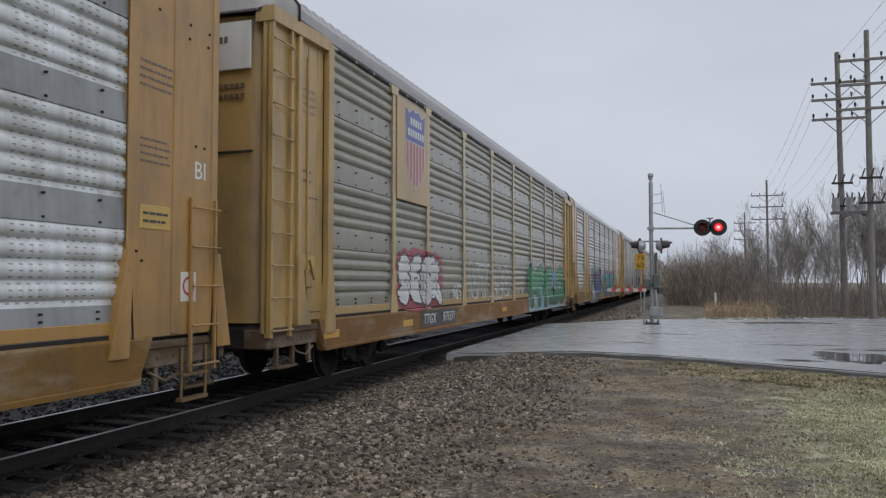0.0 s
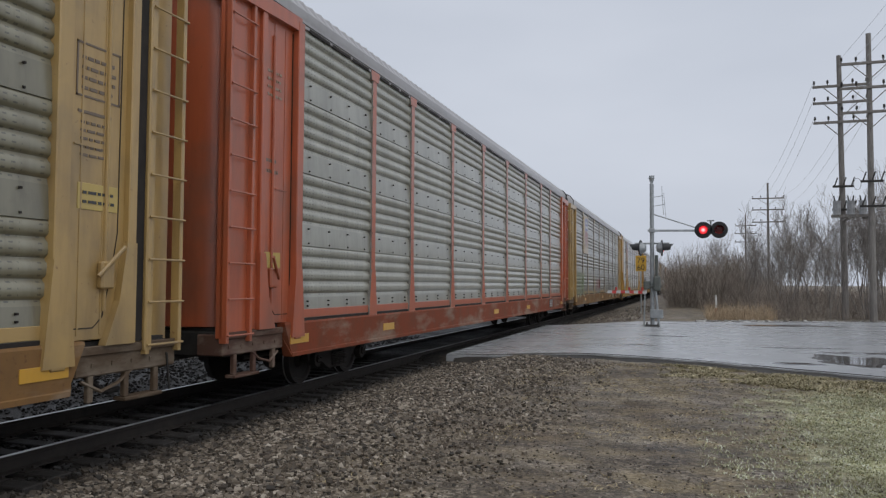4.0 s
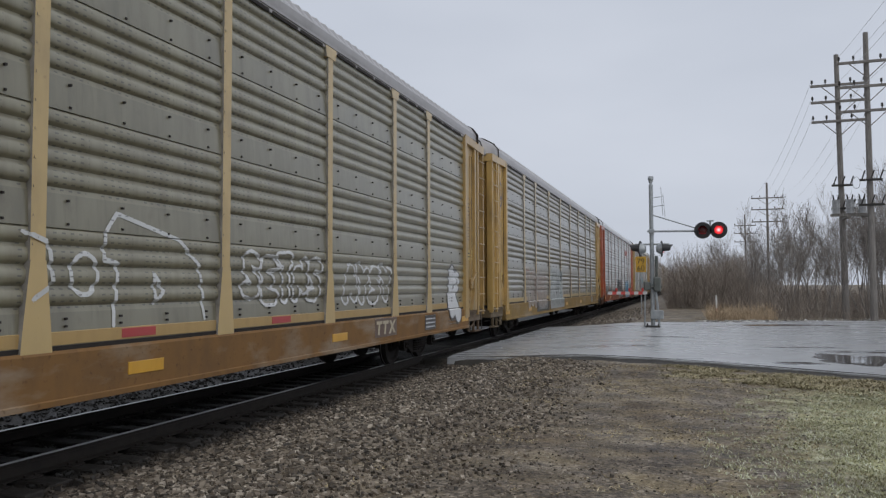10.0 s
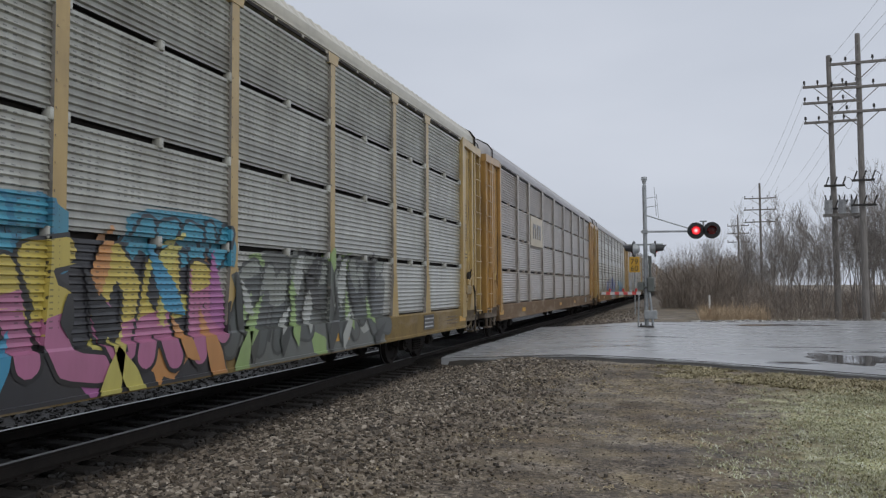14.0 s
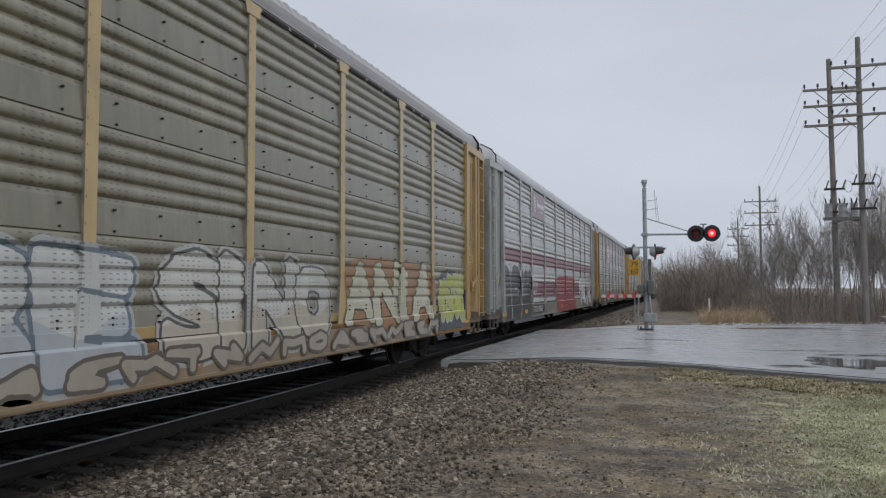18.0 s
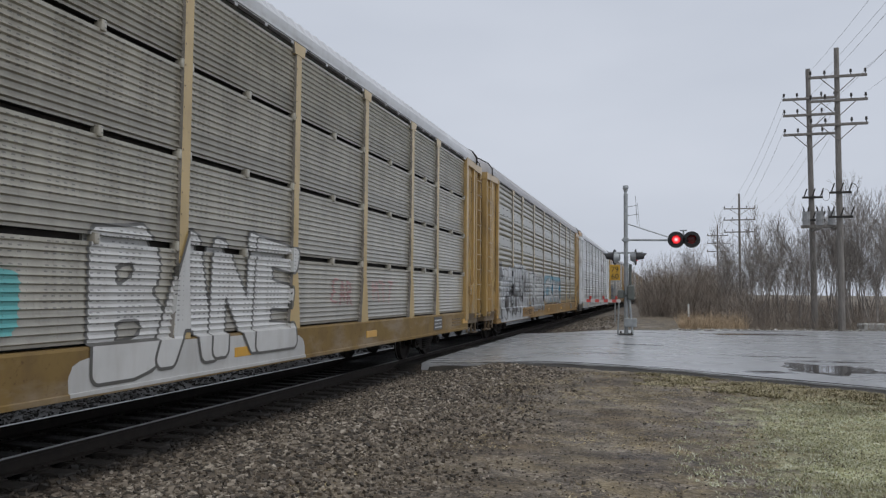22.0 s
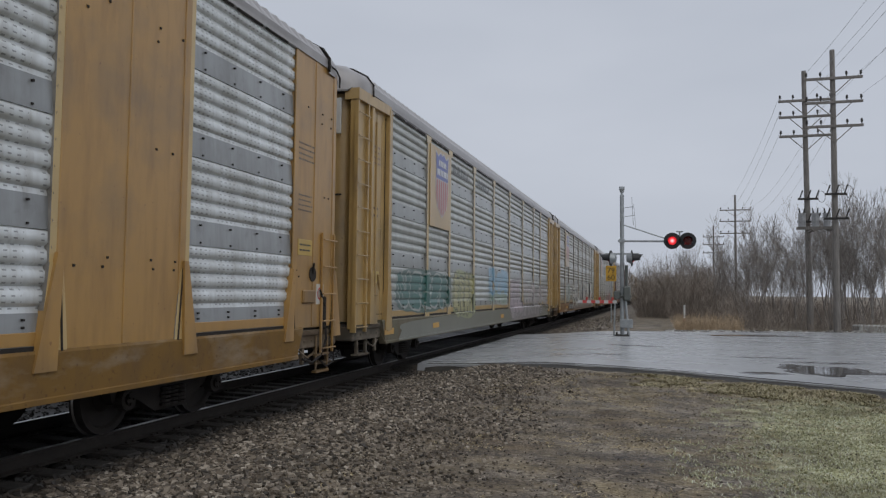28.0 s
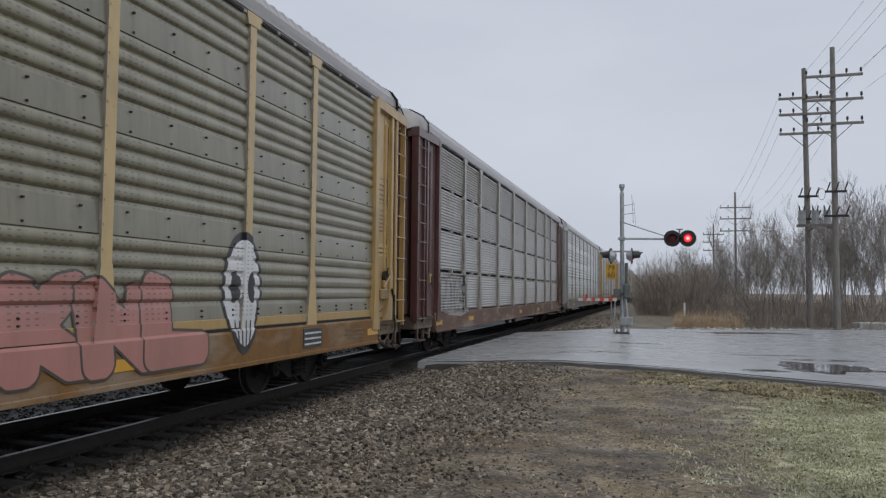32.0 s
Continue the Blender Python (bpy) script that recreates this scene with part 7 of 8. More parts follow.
spray(17, (-3.1, 1.6, 0.64, 2.62), "wild", ((0.09, 0.088, 0.08), (0.60, 0.60, 0.59)), "BANE", 121, 0.03, "white block letters over panels and sill", {"fat": 0.10, "edge": 0.04})
spray(17, (-3.3, 1.8, 0.64, 1.12), "fill", ((0.52, 0.52, 0.51),), 1, 125, 0.03, "white paint on the sill")
spray(17, (2.83, 3.9, 1.4, 1.96), "tag", ((0.4, 0.2, 0.18),), 3, 122, 0.03, SPRAYED)
spray(17, (4.76, 6.09, 1.42, 2.0), "tag", ((0.5, 0.3, 0.28),), 3, 123, 0.03, SPRAYED)
spray(17, (-12.0, -10.82, 1.29, 2.19), "tag", ((0.5, 0.5, 0.48),), 4, 124, 0.03, SPRAYED)
spray(18, (-12.0, -5.48, 0.64, 2.85), "wild", ((0.50, 0.52, 0.54), INK, (0.56, 0.58, 0.60), (0.46, 0.48, 0.50), (0.02, 0.02, 0.022), (0.58, 0.60, 0.62), (0.025, 0.025, 0.028)), 8, 127, 0.03, "tall white and black wild-style graffiti", {"over": 22})
spray(18, (-11.2, -10.4, 0.9, 1.7), "fill", ((0.20, 0.05, 0.07),), 1, 126, 0.03, "dark red paint inside the letters")
spray(18, (-5.55, -1.45, 0.86, 2.6), "bubble", (INK, (0.55, 0.57, 0.58)), "TEWN", 128, 0.03, "white letters with black edges", {"fat": 0.13, "edge": 0.06, "halo": (0.45, 0.46, 0.47), "halo_width": 0.05, "low": (0.38, 0.40, 0.42), "mid": 0.3})
spray(18, (-1.55, 4.92, 1.17, 2.61), "fill", ((0.05, 0.26, 0.38),), 1, 129, 0.03, SPRAYED)
spray(18, (-1.3, 4.6, 1.05, 2.5), "bubble", (INK, (0.50, 0.52, 0.54)), "CKRK", 130, 0.03, "pale letters on a sky-blue ground", {"fat": 0.10, "edge": 0.05})
spray(20, (-11.49, -6.8, 0.96, 2.57), "fill", ((0.06, 0.09, 0.13),), 1, 141, 0.03, SPRAYED)
spray(20, (-11.29, -6.8, 1.01, 2.52), "ghost", ((0.12, 0.2, 0.26),), 4, 142, 0.03, SPRAYED)
spray(20, (-6.66, -3.27, 0.99, 2.38), "block", ((0.36, 0.345, 0.31), INK, (0.20, 0.20, 0.19)), 4, 143, 0.05, "black letters on a pale smear")
spray(20, (-3.3, 5.4, 1.15, 2.3), "fill", ((0.33, 0.315, 0.28),), 1, 144, 0.03, "pale painted-over strip")
spray(22, (-11.61, -6.92, 1.18, 2.29), "block", ((0.10, 0.16, 0.14), (0.4, 0.42, 0.40), (0.04, 0.14, 0.12),), 5, 155, 0.03, "green and white graffiti")
spray(22, (-6.81, -4.07, 0.92, 2.41), "block", ((0.32, 0.34, 0.18), (0.08, 0.09, 0.06), (0.4, 0.38, 0.2),), 4, 156, 0.03, SPRAYED)
spray(22, (-2.2, 1.29, 1.2, 2.68), "bubble", ((0.42, 0.44, 0.44), (0.24, 0.40, 0.52)), "DOE", 157, 0.03, "light blue graffiti letters", {"fat": 0.16, "edge": 0.05, "low": (0.27, 0.34, 0.27), "mid": 0.35})
spray(22, (-11.8, 12.0, 0.64, 1.14), "fill", ((0.165, 0.17, 0.135),), 1, 160, 0.03, "smeared grey-green paint along the sill")
spray(22, (1.5, 9.0, 0.64, 1.3), "wild", ((0.30, 0.27, 0.265), (0.14, 0.13, 0.13), (0.40, 0.37, 0.37), None, (0.36, 0.32, 0.33), (0.20, 0.22, 0.18)), 8, 161, 0.03, "pinkish smears on the sill")
spray(22, (1.44, 4.42, 0.8, 2.42), "bubble", ((0.05, 0.045, 0.05), (0.46, 0.39, 0.42)), "KOL", 158, 0.03, "pinkish letters with dark edges", {"fat": 0.12, "edge": 0.035, "halo": (0.45, 0.40, 0.43), "halo_width": 0.05})
spray(22, (4.32, 12.0, 1.0, 2.25), "bubble", ((0.2, 0.19, 0.19), (0.47, 0.43, 0.42),), 6, 159, 0.03, "pinkish white graffiti letters")
spray(23, (-9.0, -6.5, 1.15, 2.45), "bubble", ((0.30, 0.33, 0.31), (0.46, 0.49, 0.46)), "AL", 162, 0.03, "pale green-white rounded letters", {"fat": 0.30, "edge": 0.04, "low": (0.38, 0.40, 0.36)})
spray(23, (-5.1, 1.3, 0.7, 2.5), "wild", (INK, (0.56, 0.54, 0.49)), "PERVS", 163, 0.03, "cream graffiti letters with black edges", {"fat": 0.085, "edge": 0.035, "drop": (0.03, 0.033, 0.04)})
spray(23, (-5.3, 9.8, 0.64, 1.13), "wild", ((0.38, 0.24, 0.13), (0.10, 0.09, 0.08), (0.46, 0.40, 0.32), None, (0.44, 0.40, 0.34), (0.40, 0.24, 0.14), (0.30, 0.36, 0.40)), 14, 166, 0.03, "orange, cream and blue smears on the sill")
spray(23, (1.2, 9.6, 0.7, 2.8), "bubble", (INK, (0.57, 0.55, 0.50)), "NOLE", 165, 0.03, "large white letters with black edges", {"fat": 0.20, "edge": 0.05, "low": (0.48, 0.40, 0.34), "drop": (0.04, 0.05, 0.06)})
spray(24, (-4.45, -1.61, 1.02, 1.88), "bubble", ((0.2, 0.17, 0.16), (0.42, 0.40, 0.38),), 5, 169, 0.03, SPRAYED)
spray(24, (-7.19, -5.75, 1.21, 2.03), "ghost", ((0.35, 0.36, 0.06),), 2, 170, 0.03, SPRAYED)
spray(24, (-1.61, 1.9, 0.9, 1.7), "bubble", ((0.10, 0.05, 0.04), (0.30, 0.13, 0.11)), 3, 171, 0.03, "faint dull red letters")
spray(24, (1.9, 6.3, 0.64, 1.95), "bubble", ((0.06, 0.05, 0.04), (0.42, 0.19, 0.16)), "DKNL", 172, 0.03, "dull pink graffiti letters with dark edges", {"fat": 0.16, "edge": 0.03})
spray(25, (-11.84, -8.62, 0.95, 2.25), "block", ((0.30, 0.29, 0.275), (0.03, 0.03, 0.03), (0.34, 0.33, 0.32)), 6, 176, 0.03, "crowded dark letters with pale edges")


def shield_plate(colour=YELLOW, sh=True):
    def add(car):
        plate("logo_plate", car, -9.16, -7.29, 3.38, 5.46, 0.03, colour, "yellow painted sign plate")
        if sh:
            shield(car, -8.1, 4.52, 1.25, 1.75, 0.037)
    return add


def reporting(text, num, y=-7.05, colour=CHALK, back=INK, gap=1.0, x=0.038):
    def add(car):
        if back:
            plate("number_panel", car, y - 0.15, y + 2.45, 0.72, 1.08, x, back, "dark panel with pale reporting marks")
        words(car, text, y, 0.79, 0.32, x + 0.010, colour, "pale stencilled reporting mark", shear=0.15)
        words(car, num, y + gap, 0.79, 0.32, x + 0.010, colour, "pale stencilled car number", shear=0.15)
    return add


def stickers(seed, colour=(0.13, 0.085, 0.05)):
    def add(car):
        bars(car, 12.4, 12.85, 3.55, 3.95, 4, -0.040, colour, seed)
        bars(car, 12.4, 12.75, 2.9, 3.3, 5, -0.040, colour, seed + 1)
        b = Build()
        for y0, y1, z0, z1 in ((12.33, 12.92, 3.50, 3.52), (12.33, 12.92, 4.02, 4.04), (12.33, 12.35, 3.50, 4.04), (12.90, 12.92, 3.50, 4.04), (12.36, 12.8, 3.34, 3.37)):
            b.box(-0.046, -0.038, y0, y1, z0, z1)
        part("data_frame", b.mesh("data_frame", SPRAY), car, "thin dark ruled frame", colour, pose(HALF, 0, 0))
        plate("notice", car, 12.38, 12.92, 2.40, 2.66, -0.043, (0.50, 0.36, 0.09), "yellow notice plate with dark print")
        bars(car, 12.44, 12.86, 2.44, 2.62, 2, -0.034, INK, seed + 5)
        for y in (-12.3, -8.8, -0.3, 4.4, 11.7):
            plate("reflector", car, y, y + 0.55, 0.80, 0.93, 0.038, (0.62, 0.33, 0.03), "yellow reflective strip")
        if seed in (5, 8, 14, 23):
            # more strips on the rail above
            for y in (-0.35, 2.6):
                plate("reflector", car, y, y + 0.52, 1.185, 1.28, -0.009, (0.40, 0.04, 0.04) if seed == 8 else (0.62, 0.30, 0.03), "red reflective strip" if seed == 8 else "orange reflective strip")
        bars(car, -12.95, -12.6, 3.2, 3.5, 2, -0.040, colour, seed + 2)
        bars(car, -12.9, -12.5, 4.3, 4.75, 4, -0.040, tuple(c * 2 for c in colour), seed + 3)
        plate("notice", car, -12.95, -12.5, 1.9, 2.12, -0.043, (0.52, 0.38, 0.08), "yellow notice plate with dark print")
        bars(car, 10.6, 11.5, 0.76, 1.0, 3, 0.038, colour, seed + 4)
        # small consolidated stencil on the sill
        plate("stencil_panel", car, 8.9, 9.6, 0.74, 1.06, 0.038, INK, "small black stencil panel")
        bars(car, 8.95, 9.55, 0.77, 1.03, 3, 0.046, CHALK, seed + 6)
    return add


def white_top(car):
    """White head of the end doors with small dark lettering, and a seam lower down."""
    b = Build()
    b.box(-1.18, 1.18, -13.90, -13.85, 4.75, 5.45, 0, 0.01)
    part("door_head", b.mesh("door_head", FRESH), car, "white painted head of the end doors", (0.62, 0.62, 0.60))
    b = Build()
    b.box(-1.2, 1.2, -13.87, -13.84, 3.55, 3.585)
    part("door_seam", b.mesh("door_seam", STEEL), car)
    b = Build()
    for i in range(6):
        b.box(0.55 + i * 0.09, 0.60 + i * 0.09, -13.87, -13.84, 4.49, 4.56)
        b.box(0.55 + i * 0.09, 0.60 + i * 0.09, -13.87, -13.84, 4.34, 4.41)
        b.box(0.35 + i * 0.08, 0.40 + i * 0.08, -13.91, -13.86, 5.15, 5.24)
    part("small_print", b.mesh("small_print", SPRAY), car, "small dark lettering", (0.12, 0.085, 0.05))["kind"] = "stuff"


def wide_stickers(seed, text=""):
    """Notices and print on the plain end panels of a wide-panelled car."""
    ink = (0.12, 0.08, 0.045)
    def add(car):
        for y0, s in ((12.22, 1), (-13.55, 2)):
            bars(car, y0, y0 + 0.55, 3.80, 4.15, 4, 0.011, ink, seed + s)
            bars(car, y0 + 0.02, y0 + 0.5, 2.98, 3.30, 4, 0.011, ink, seed + s + 2)
            plate("notice", car, y0 + 0.02, y0 + 0.52, 2.28, 2.54, 0.012, (0.50, 0.33, 0.06), "yellow notice plate with dark print")
            bars(car, y0 + 0.07, y0 + 0.47, 2.33, 2.50, 2, 0.020, INK, seed + s + 4)
            yw = y0 + (0.72 if s == 1 else 0.1)
            plate("warning_plate", car, yw, yw + 0.28, 1.48, 1.82, 0.012, (0.62, 0.60, 0.56), "small white warning plate with a red ring")
            b = Build()
            for i in range(16):
                a, c = radians(i * 22.5), radians(i * 22.5 + 22.5)
                b.face([(0.0205, yw + 0.14 + r * math.cos(t), 1.66 + r * math.sin(t)) for t, r in ((a, 0.11), (c, 0.11), (c, 0.08), (a, 0.08))])
            part("warning_ring", b.mesh("warning_ring", SPRAY), car, "red ring of a warning sign", (0.45, 0.03, 0.03), pose(HALF, 0, 0))
        bars(car, -12.75, -12.35, 4.3, 4.6, 2, 0.011, ink, seed + 9)
        if text:
            words(car, text, 13.16, 2.93, 0.30, 0.012, CHALK, "white painted letters")
    return add


def corner_tag(y0, y1, z0, z1, count, seed, colour, thick=0.02, label="quick sprayed tag on the corner panel"):
    """A hand-sprayed tag on the plain leaf at the front corner."""
    def add(car):
        for line in lettering((y0, y1, z0, z1), count, seed, 0.1, 0.12):
            b = decal(strokes([line], thick), clip_box([line], thick + 0.02, (y0 - 0.05, y1 + 0.05, z0 - 0.05, z1 + 0.05)), "ribbed", (), 0.003, 0.015, -0.043)
            if b.f:
                part("tag", weld(b.mesh("tag", SPRAY)), car, label, colour, pose(HALF, 0, 0))
    return add


def sign(y0, y1, z0, z1, colour, device, label):
    """A full-bay sign plate with a plain device in place of its emblem."""
    def add(car):
        ob = plate("sign_plate", car, y0, y1, z0, z1, 0.012, colour, label)
        x = 0.012
        w, h = y1 - y0, z1 - z0
        ink = CHALK if device != "letters" else INK

        def bar(a0, a1, c0, c1):
            b = Build()
            b.box(x, x + 0.016, a0, a1, c0, c1)
            part("device", b.mesh("device", SPRAY), ob, "", ink)
        if device == "lines":
            for k in range(3):
                z = z1 - h * (0.25 + 0.27 * k)
                for i in range(8):
                    bar(y0 + w * (0.10 + 0.1 * i), y0 + w * (0.165 + 0.1 * i), z - h * 0.05, z + h * 0.05)
        elif device == "letters":
            for i in range(2):
                c = y0 + w * (0.32 + 0.36 * i)
                bar(c - w * 0.13, c - w * 0.05, z0 + h * 0.25, z1 - h * 0.25)
                bar(c + w * 0.05, c + w * 0.13, z0 + h * 0.25, z1 - h * 0.25)
                bar(c - w * 0.05, c + w * 0.05, z1 - h * 0.38, z1 - h * 0.25)
        else:
            for k in range(5):
                a = y0 + 0.22 + 0.05 * k
                bar(a, a + 0.42 - 0.05 * k, z0 + h * (0.72 - 0.12 * k), z0 + h * (0.79 - 0.12 * k))
            for i in range(8):
                c = y0 + w * (0.36 + 0.072 * i)
                bar(c, c + w * 0.05, z0 + h * 0.45, z0 + h * (0.62 if i else 0.72))
            for i in range(6):
                c = y0 + w * (0.52 + 0.05 * i)
                bar(c, c + w * 0.035, z0 + h * 0.27, z0 + h * 0.33)
    return add


def plate_of(y0, y1, z0, z1, colour, label):
    return lambda car: plate("paper_label", car, y0, y1, z0, z1, -0.043, colour, label)


def coat(fn, box, colour, label, kind="ribbed", lift=0.004, name="painted_band"):
    def add(car):
        part(name, decal(fn, box, kind, POSTS, lift).mesh(name, SPRAY_ON), car, label, colour, pose(HALF, 0, 0))
    return add


def stripes(car):
    for z0, z1 in ((2.60, 3.08), (1.36, 2.00)):
        coat(lambda ys, z: 0.095 - np.abs(ys[:, None] - np.array(POSTS)).min(axis=1), (-11.95, 11.95, z0, z1), (0.17, 0.025, 0.05), "maroon stripe along the car")(car)


def skull(car):
    y, z = 7.1, 1.64
    def ring(k):
        return lambda ys, zz: np.hypot((ys - y) / (0.50 - 0.16 * max(0, (z - zz) / 0.8)), (zz - z) / 0.80) - k
    coat(ring(1.06), (y - 0.6, y + 0.6, 0.76, 2.52), INK, "black edge of a painted mask", name="mask_edge")(car)
    coat(ring(0.92), (y - 0.6, y + 0.6, 0.80, 2.45), CHALK, "white painted mask shape with dark eyes", lift=0.007, name="mask")(car)
    for dy in (-0.19, 0.19):
        coat(lambda ys, zz: np.hypot((ys - y - dy) / 0.13, (zz - 1.72) / 0.22) - 1, (y - 0.5, y + 0.5, 1.45, 2.0), INK, "dark painted eye", lift=0.010, name="eye")(car)
    coat(strokes([[(y + d, 1.25), (y + d * 0.7, 0.9)] for d in (-0.2, -0.08, 0.04, 0.16)], 0.016), (y - 0.4, y + 0.4, 0.85, 1.3), INK, "dark painted teeth lines", lift=0.010, name="teeth")(car)


def loop_tag(car):
    """A loose white outline sprayed across one bay."""
    lines = [[(-0.46, 1.32), (-0.42, 1.95), (-0.62, 1.97), (-0.60, 2.26), (-0.44, 2.46), (0.56, 2.24), (0.93, 1.96), (1.06, 1.33)],
             [(0.13, 1.85), (0.30, 1.66), (0.16, 1.53), (0.13, 1.85)], [(-1.6, 2.2), (-1.3, 2.1), (-1.25, 1.75), (-1.5, 1.6)]]
    coat(strokes(lines, 0.024), (-1.7, 1.15, 1.25, 2.55), (0.6, 0.61, 0.61), "loose white sprayed outline", lift=0.006, name="tag")(car)
    coat(lambda ys, z: np.abs(np.hypot((ys + 0.87) / 0.17, (z - 1.83) / 0.2) - 1) * 0.17 - 0.022, (-1.12, -0.62, 1.55, 2.1), (0.6, 0.61, 0.61), "loose white sprayed ring", lift=0.006, name="tag")(car)


def arches(car):
    """Black rounded letters over panel and sill, with thick white arches along their edges."""
    lines = [[(-12.0, 2.3), (-11.6, 2.55), (-11.2, 2.4), (-10.9, 2.1)], [(-10.95, 2.1), (-10.6, 2.5), (-10.2, 2.55), (-9.68, 2.52), (-9.39, 2.28)],
             [(-10.9, 2.1), (-10.8, 1.4), (-10.95, 0.7)], [(-9.36, 2.27), (-9.27, 1.99), (-9.23, 1.6), (-9.27, 1.06), (-9.47, 0.70)],
             [(-9.37, 2.28), (-9.14, 2.55), (-8.92, 2.42), (-8.75, 2.2), (-8.73, 2.06), (-8.89, 1.76)], [(-9.21, 1.76), (-9.03, 1.78), (-8.89, 1.7), (-8.76, 1.44)],
             [(-8.77, 2.25), (-8.43, 2.46), (-8.15, 2.43), (-7.95, 2.28), (-7.96, 1.85)], [(-7.95, 2.28), (-7.7, 2.5), (-7.46, 2.44), (-7.28, 2.26)],
             [(-7.28, 2.26), (-7.24, 1.9), (-7.21, 1.04), (-7.36, 0.68)], [(-10.1, 1.7), (-9.81, 1.71), (-9.62, 1.44)]]
    tops = [p for i in (0, 1, 4, 6, 7) for p in lines[i]]
    field = polygon([(-12.0, 0.55)] + tops[:13] + tops[14:] + [(-7.24, 1.9), (-7.21, 1.04), (-7.4, 0.55)])
    coat(field, (-12.0, -7.15, 0.63, 2.62), (0.016, 0.02, 0.026), "black rounded graffiti letters", lift=0.006, name="graffiti")(car)
    for line in lines:
        coat(strokes([line], 0.032), clip_box([line], 0.06, (-12.0, -7.1, 0.63, 2.7)), (0.58, 0.60, 0.61), "white sprayed edge of a letter", lift=0.009, name="letter_edge")(car)


def door_mark(car):
    """A dark green arrow sprayed on the end doors."""
    b = Build()
    for p, q in (((0.62, 4.0), (0.78, 3.85)), ((0.78, 3.85), (1.0, 4.05)), ((0.72, 3.8), (0.70, 3.45)), ((0.88, 3.85), (0.86, 3.4)), ((0.66, 3.45), (0.80, 3.2)), ((0.98, 3.4), (0.80, 3.2))):
        b.tube((p[0], -13.842, p[1]), (q[0], -13.842, q[1]), 0.018, sides=5)
    part("tag", b.mesh("tag", SPRAY), car, "dark green sprayed arrow", (0.02, 0.06, 0.03))


def big_letters(car):
    pale = (0.50, 0.51, 0.485)
    lines = [[(-11.2, 1.5), (-10.4, 5.2)], [(-11.3, 3.0), (-10.2, 3.1)], [(-9.8, 5.2), (-9.0, 1.4)],
             [(-6.9, 5.0), (-6.3, 2.2), (-5.6, 1.7), (-4.9, 2.2), (-4.3, 5.0)],
             [(-3.4, 1.6), (-2.6, 3.4), (-1.9, 1.6)], [(-0.4, 1.6), (0.4, 3.0), (1.0, 1.7)], [(2.2, 5.0), (2.4, 2.2), (3.6, 2.0)],
             [(4.7, 5.3), (4.9, 3.3)], [(4.1, 3.1), (5.2, 3.2)], [(5.6, 1.3), (5.7, 2.8), (4.6, 2.9)], [(6.0, 3.4), (7.0, 3.5)], [(5.8, 2.3), (7.6, 2.3)],
             [(7.8, 5.2), (8.4, 3.1)], [(7.3, 3.6), (8.9, 2.9)], [(10.1, 5.0), (10.8, 2.9)], [(11.5, 3.0), (11.8, 3.3)], [(10.2, 2.0), (10.9, 2.0), (10.6, 1.3)]]
    coat(strokes(lines, 0.19), (-11.9, 11.95, 1.2, 5.45), pale, "huge faded white painted letter strokes", name="faded_letters")(car)


def hourglass(car):
    b = Build()
    for s in (-1, 1):
        b.prism([(5.05 + s * 0.32, 3.74), (5.20 + s * 0.32, 3.74), (5.20 - s * 0.32, 4.28), (5.05 - s * 0.32, 4.28)], -0.01, 0.014 + 0.002 * s)
    part("emblem", b.mesh("emblem", SPRAY), car, "crossed maroon emblem", (0.16, 0.03, 0.05), pose(HALF, 0, 0))
    bars(car, 5.62, 7.05, 3.86, 4.22, 1, 0.012, (0.05, 0.05, 0.06), 3, "emblem_lettering")
    owner_mark(car, 4.38, 0.79, (0.08, 0.03, 0.04), SNOW)
    y, z = -5.25, 4.62
    coat(lambda ys, zz: np.abs(np.hypot(ys - y, zz - z) - 0.52) - 0.06, (y - 0.7, y + 0.7, 3.95, 5.3), INK, "round dark emblem", name="emblem")(car)
    coat(strokes([[(y - 0.25, 4.35), (y, 4.95), (y + 0.25, 4.35), (y - 0.25, 4.5)], [(y - 0.4, 3.98), (y + 0.4, 3.98)]], 0.06), (y - 0.6, y + 0.6, 3.9, 5.3), INK, "dark emblem strokes", name="emblem")(car)
    words(car, "RLH80C", 2.55, 0.75, 0.17, 0.038, INK, "dark stencilled class letters", shear=0.2)
    words(car, "L-89-4", 2.7, 0.95, 0.10, 0.038, INK, "dark stencilled class letters", shear=0.2)


def slogan(car):
    shield(car, -8.22, 4.74, 1.34, 1.62, 0.028)
    words(car, "BUILDING", -9.08, 3.50, 0.385, 0.029, (0.035, 0.03, 0.03), "dark painted slogan", spread=1.0)
    words(car, "AMERICA", -9.08, 3.12, 0.385, 0.029, (0.035, 0.03, 0.03), "dark painted slogan", spread=1.0)
    bars(car, -5.5, -4.0, 0.8, 0.84, 1, 0.037, (0.1, 0.06, 0.02), 4)


def slogan_small(y):
    def add(car):
        words(car, "BUILDING", y, 5.02, 0.42, 0.012, (0.05, 0.05, 0.05), "dark painted slogan")
        words(car, "AMERICA", y + 2.9, 5.02, 0.42, 0.012, (0.05, 0.05, 0.05), "dark painted slogan")
    return add


def scrawl(car):
    """Sentence sprayed in white capitals."""
    for i, line in enumerate(("MAYBE", "IN THE", "NEXT", "WORLD")):
        words(car, line, -7.02, 2.02 - i * 0.29, 0.30, 0.018, (0.8, 0.8, 0.8), "white hand-sprayed sentence")


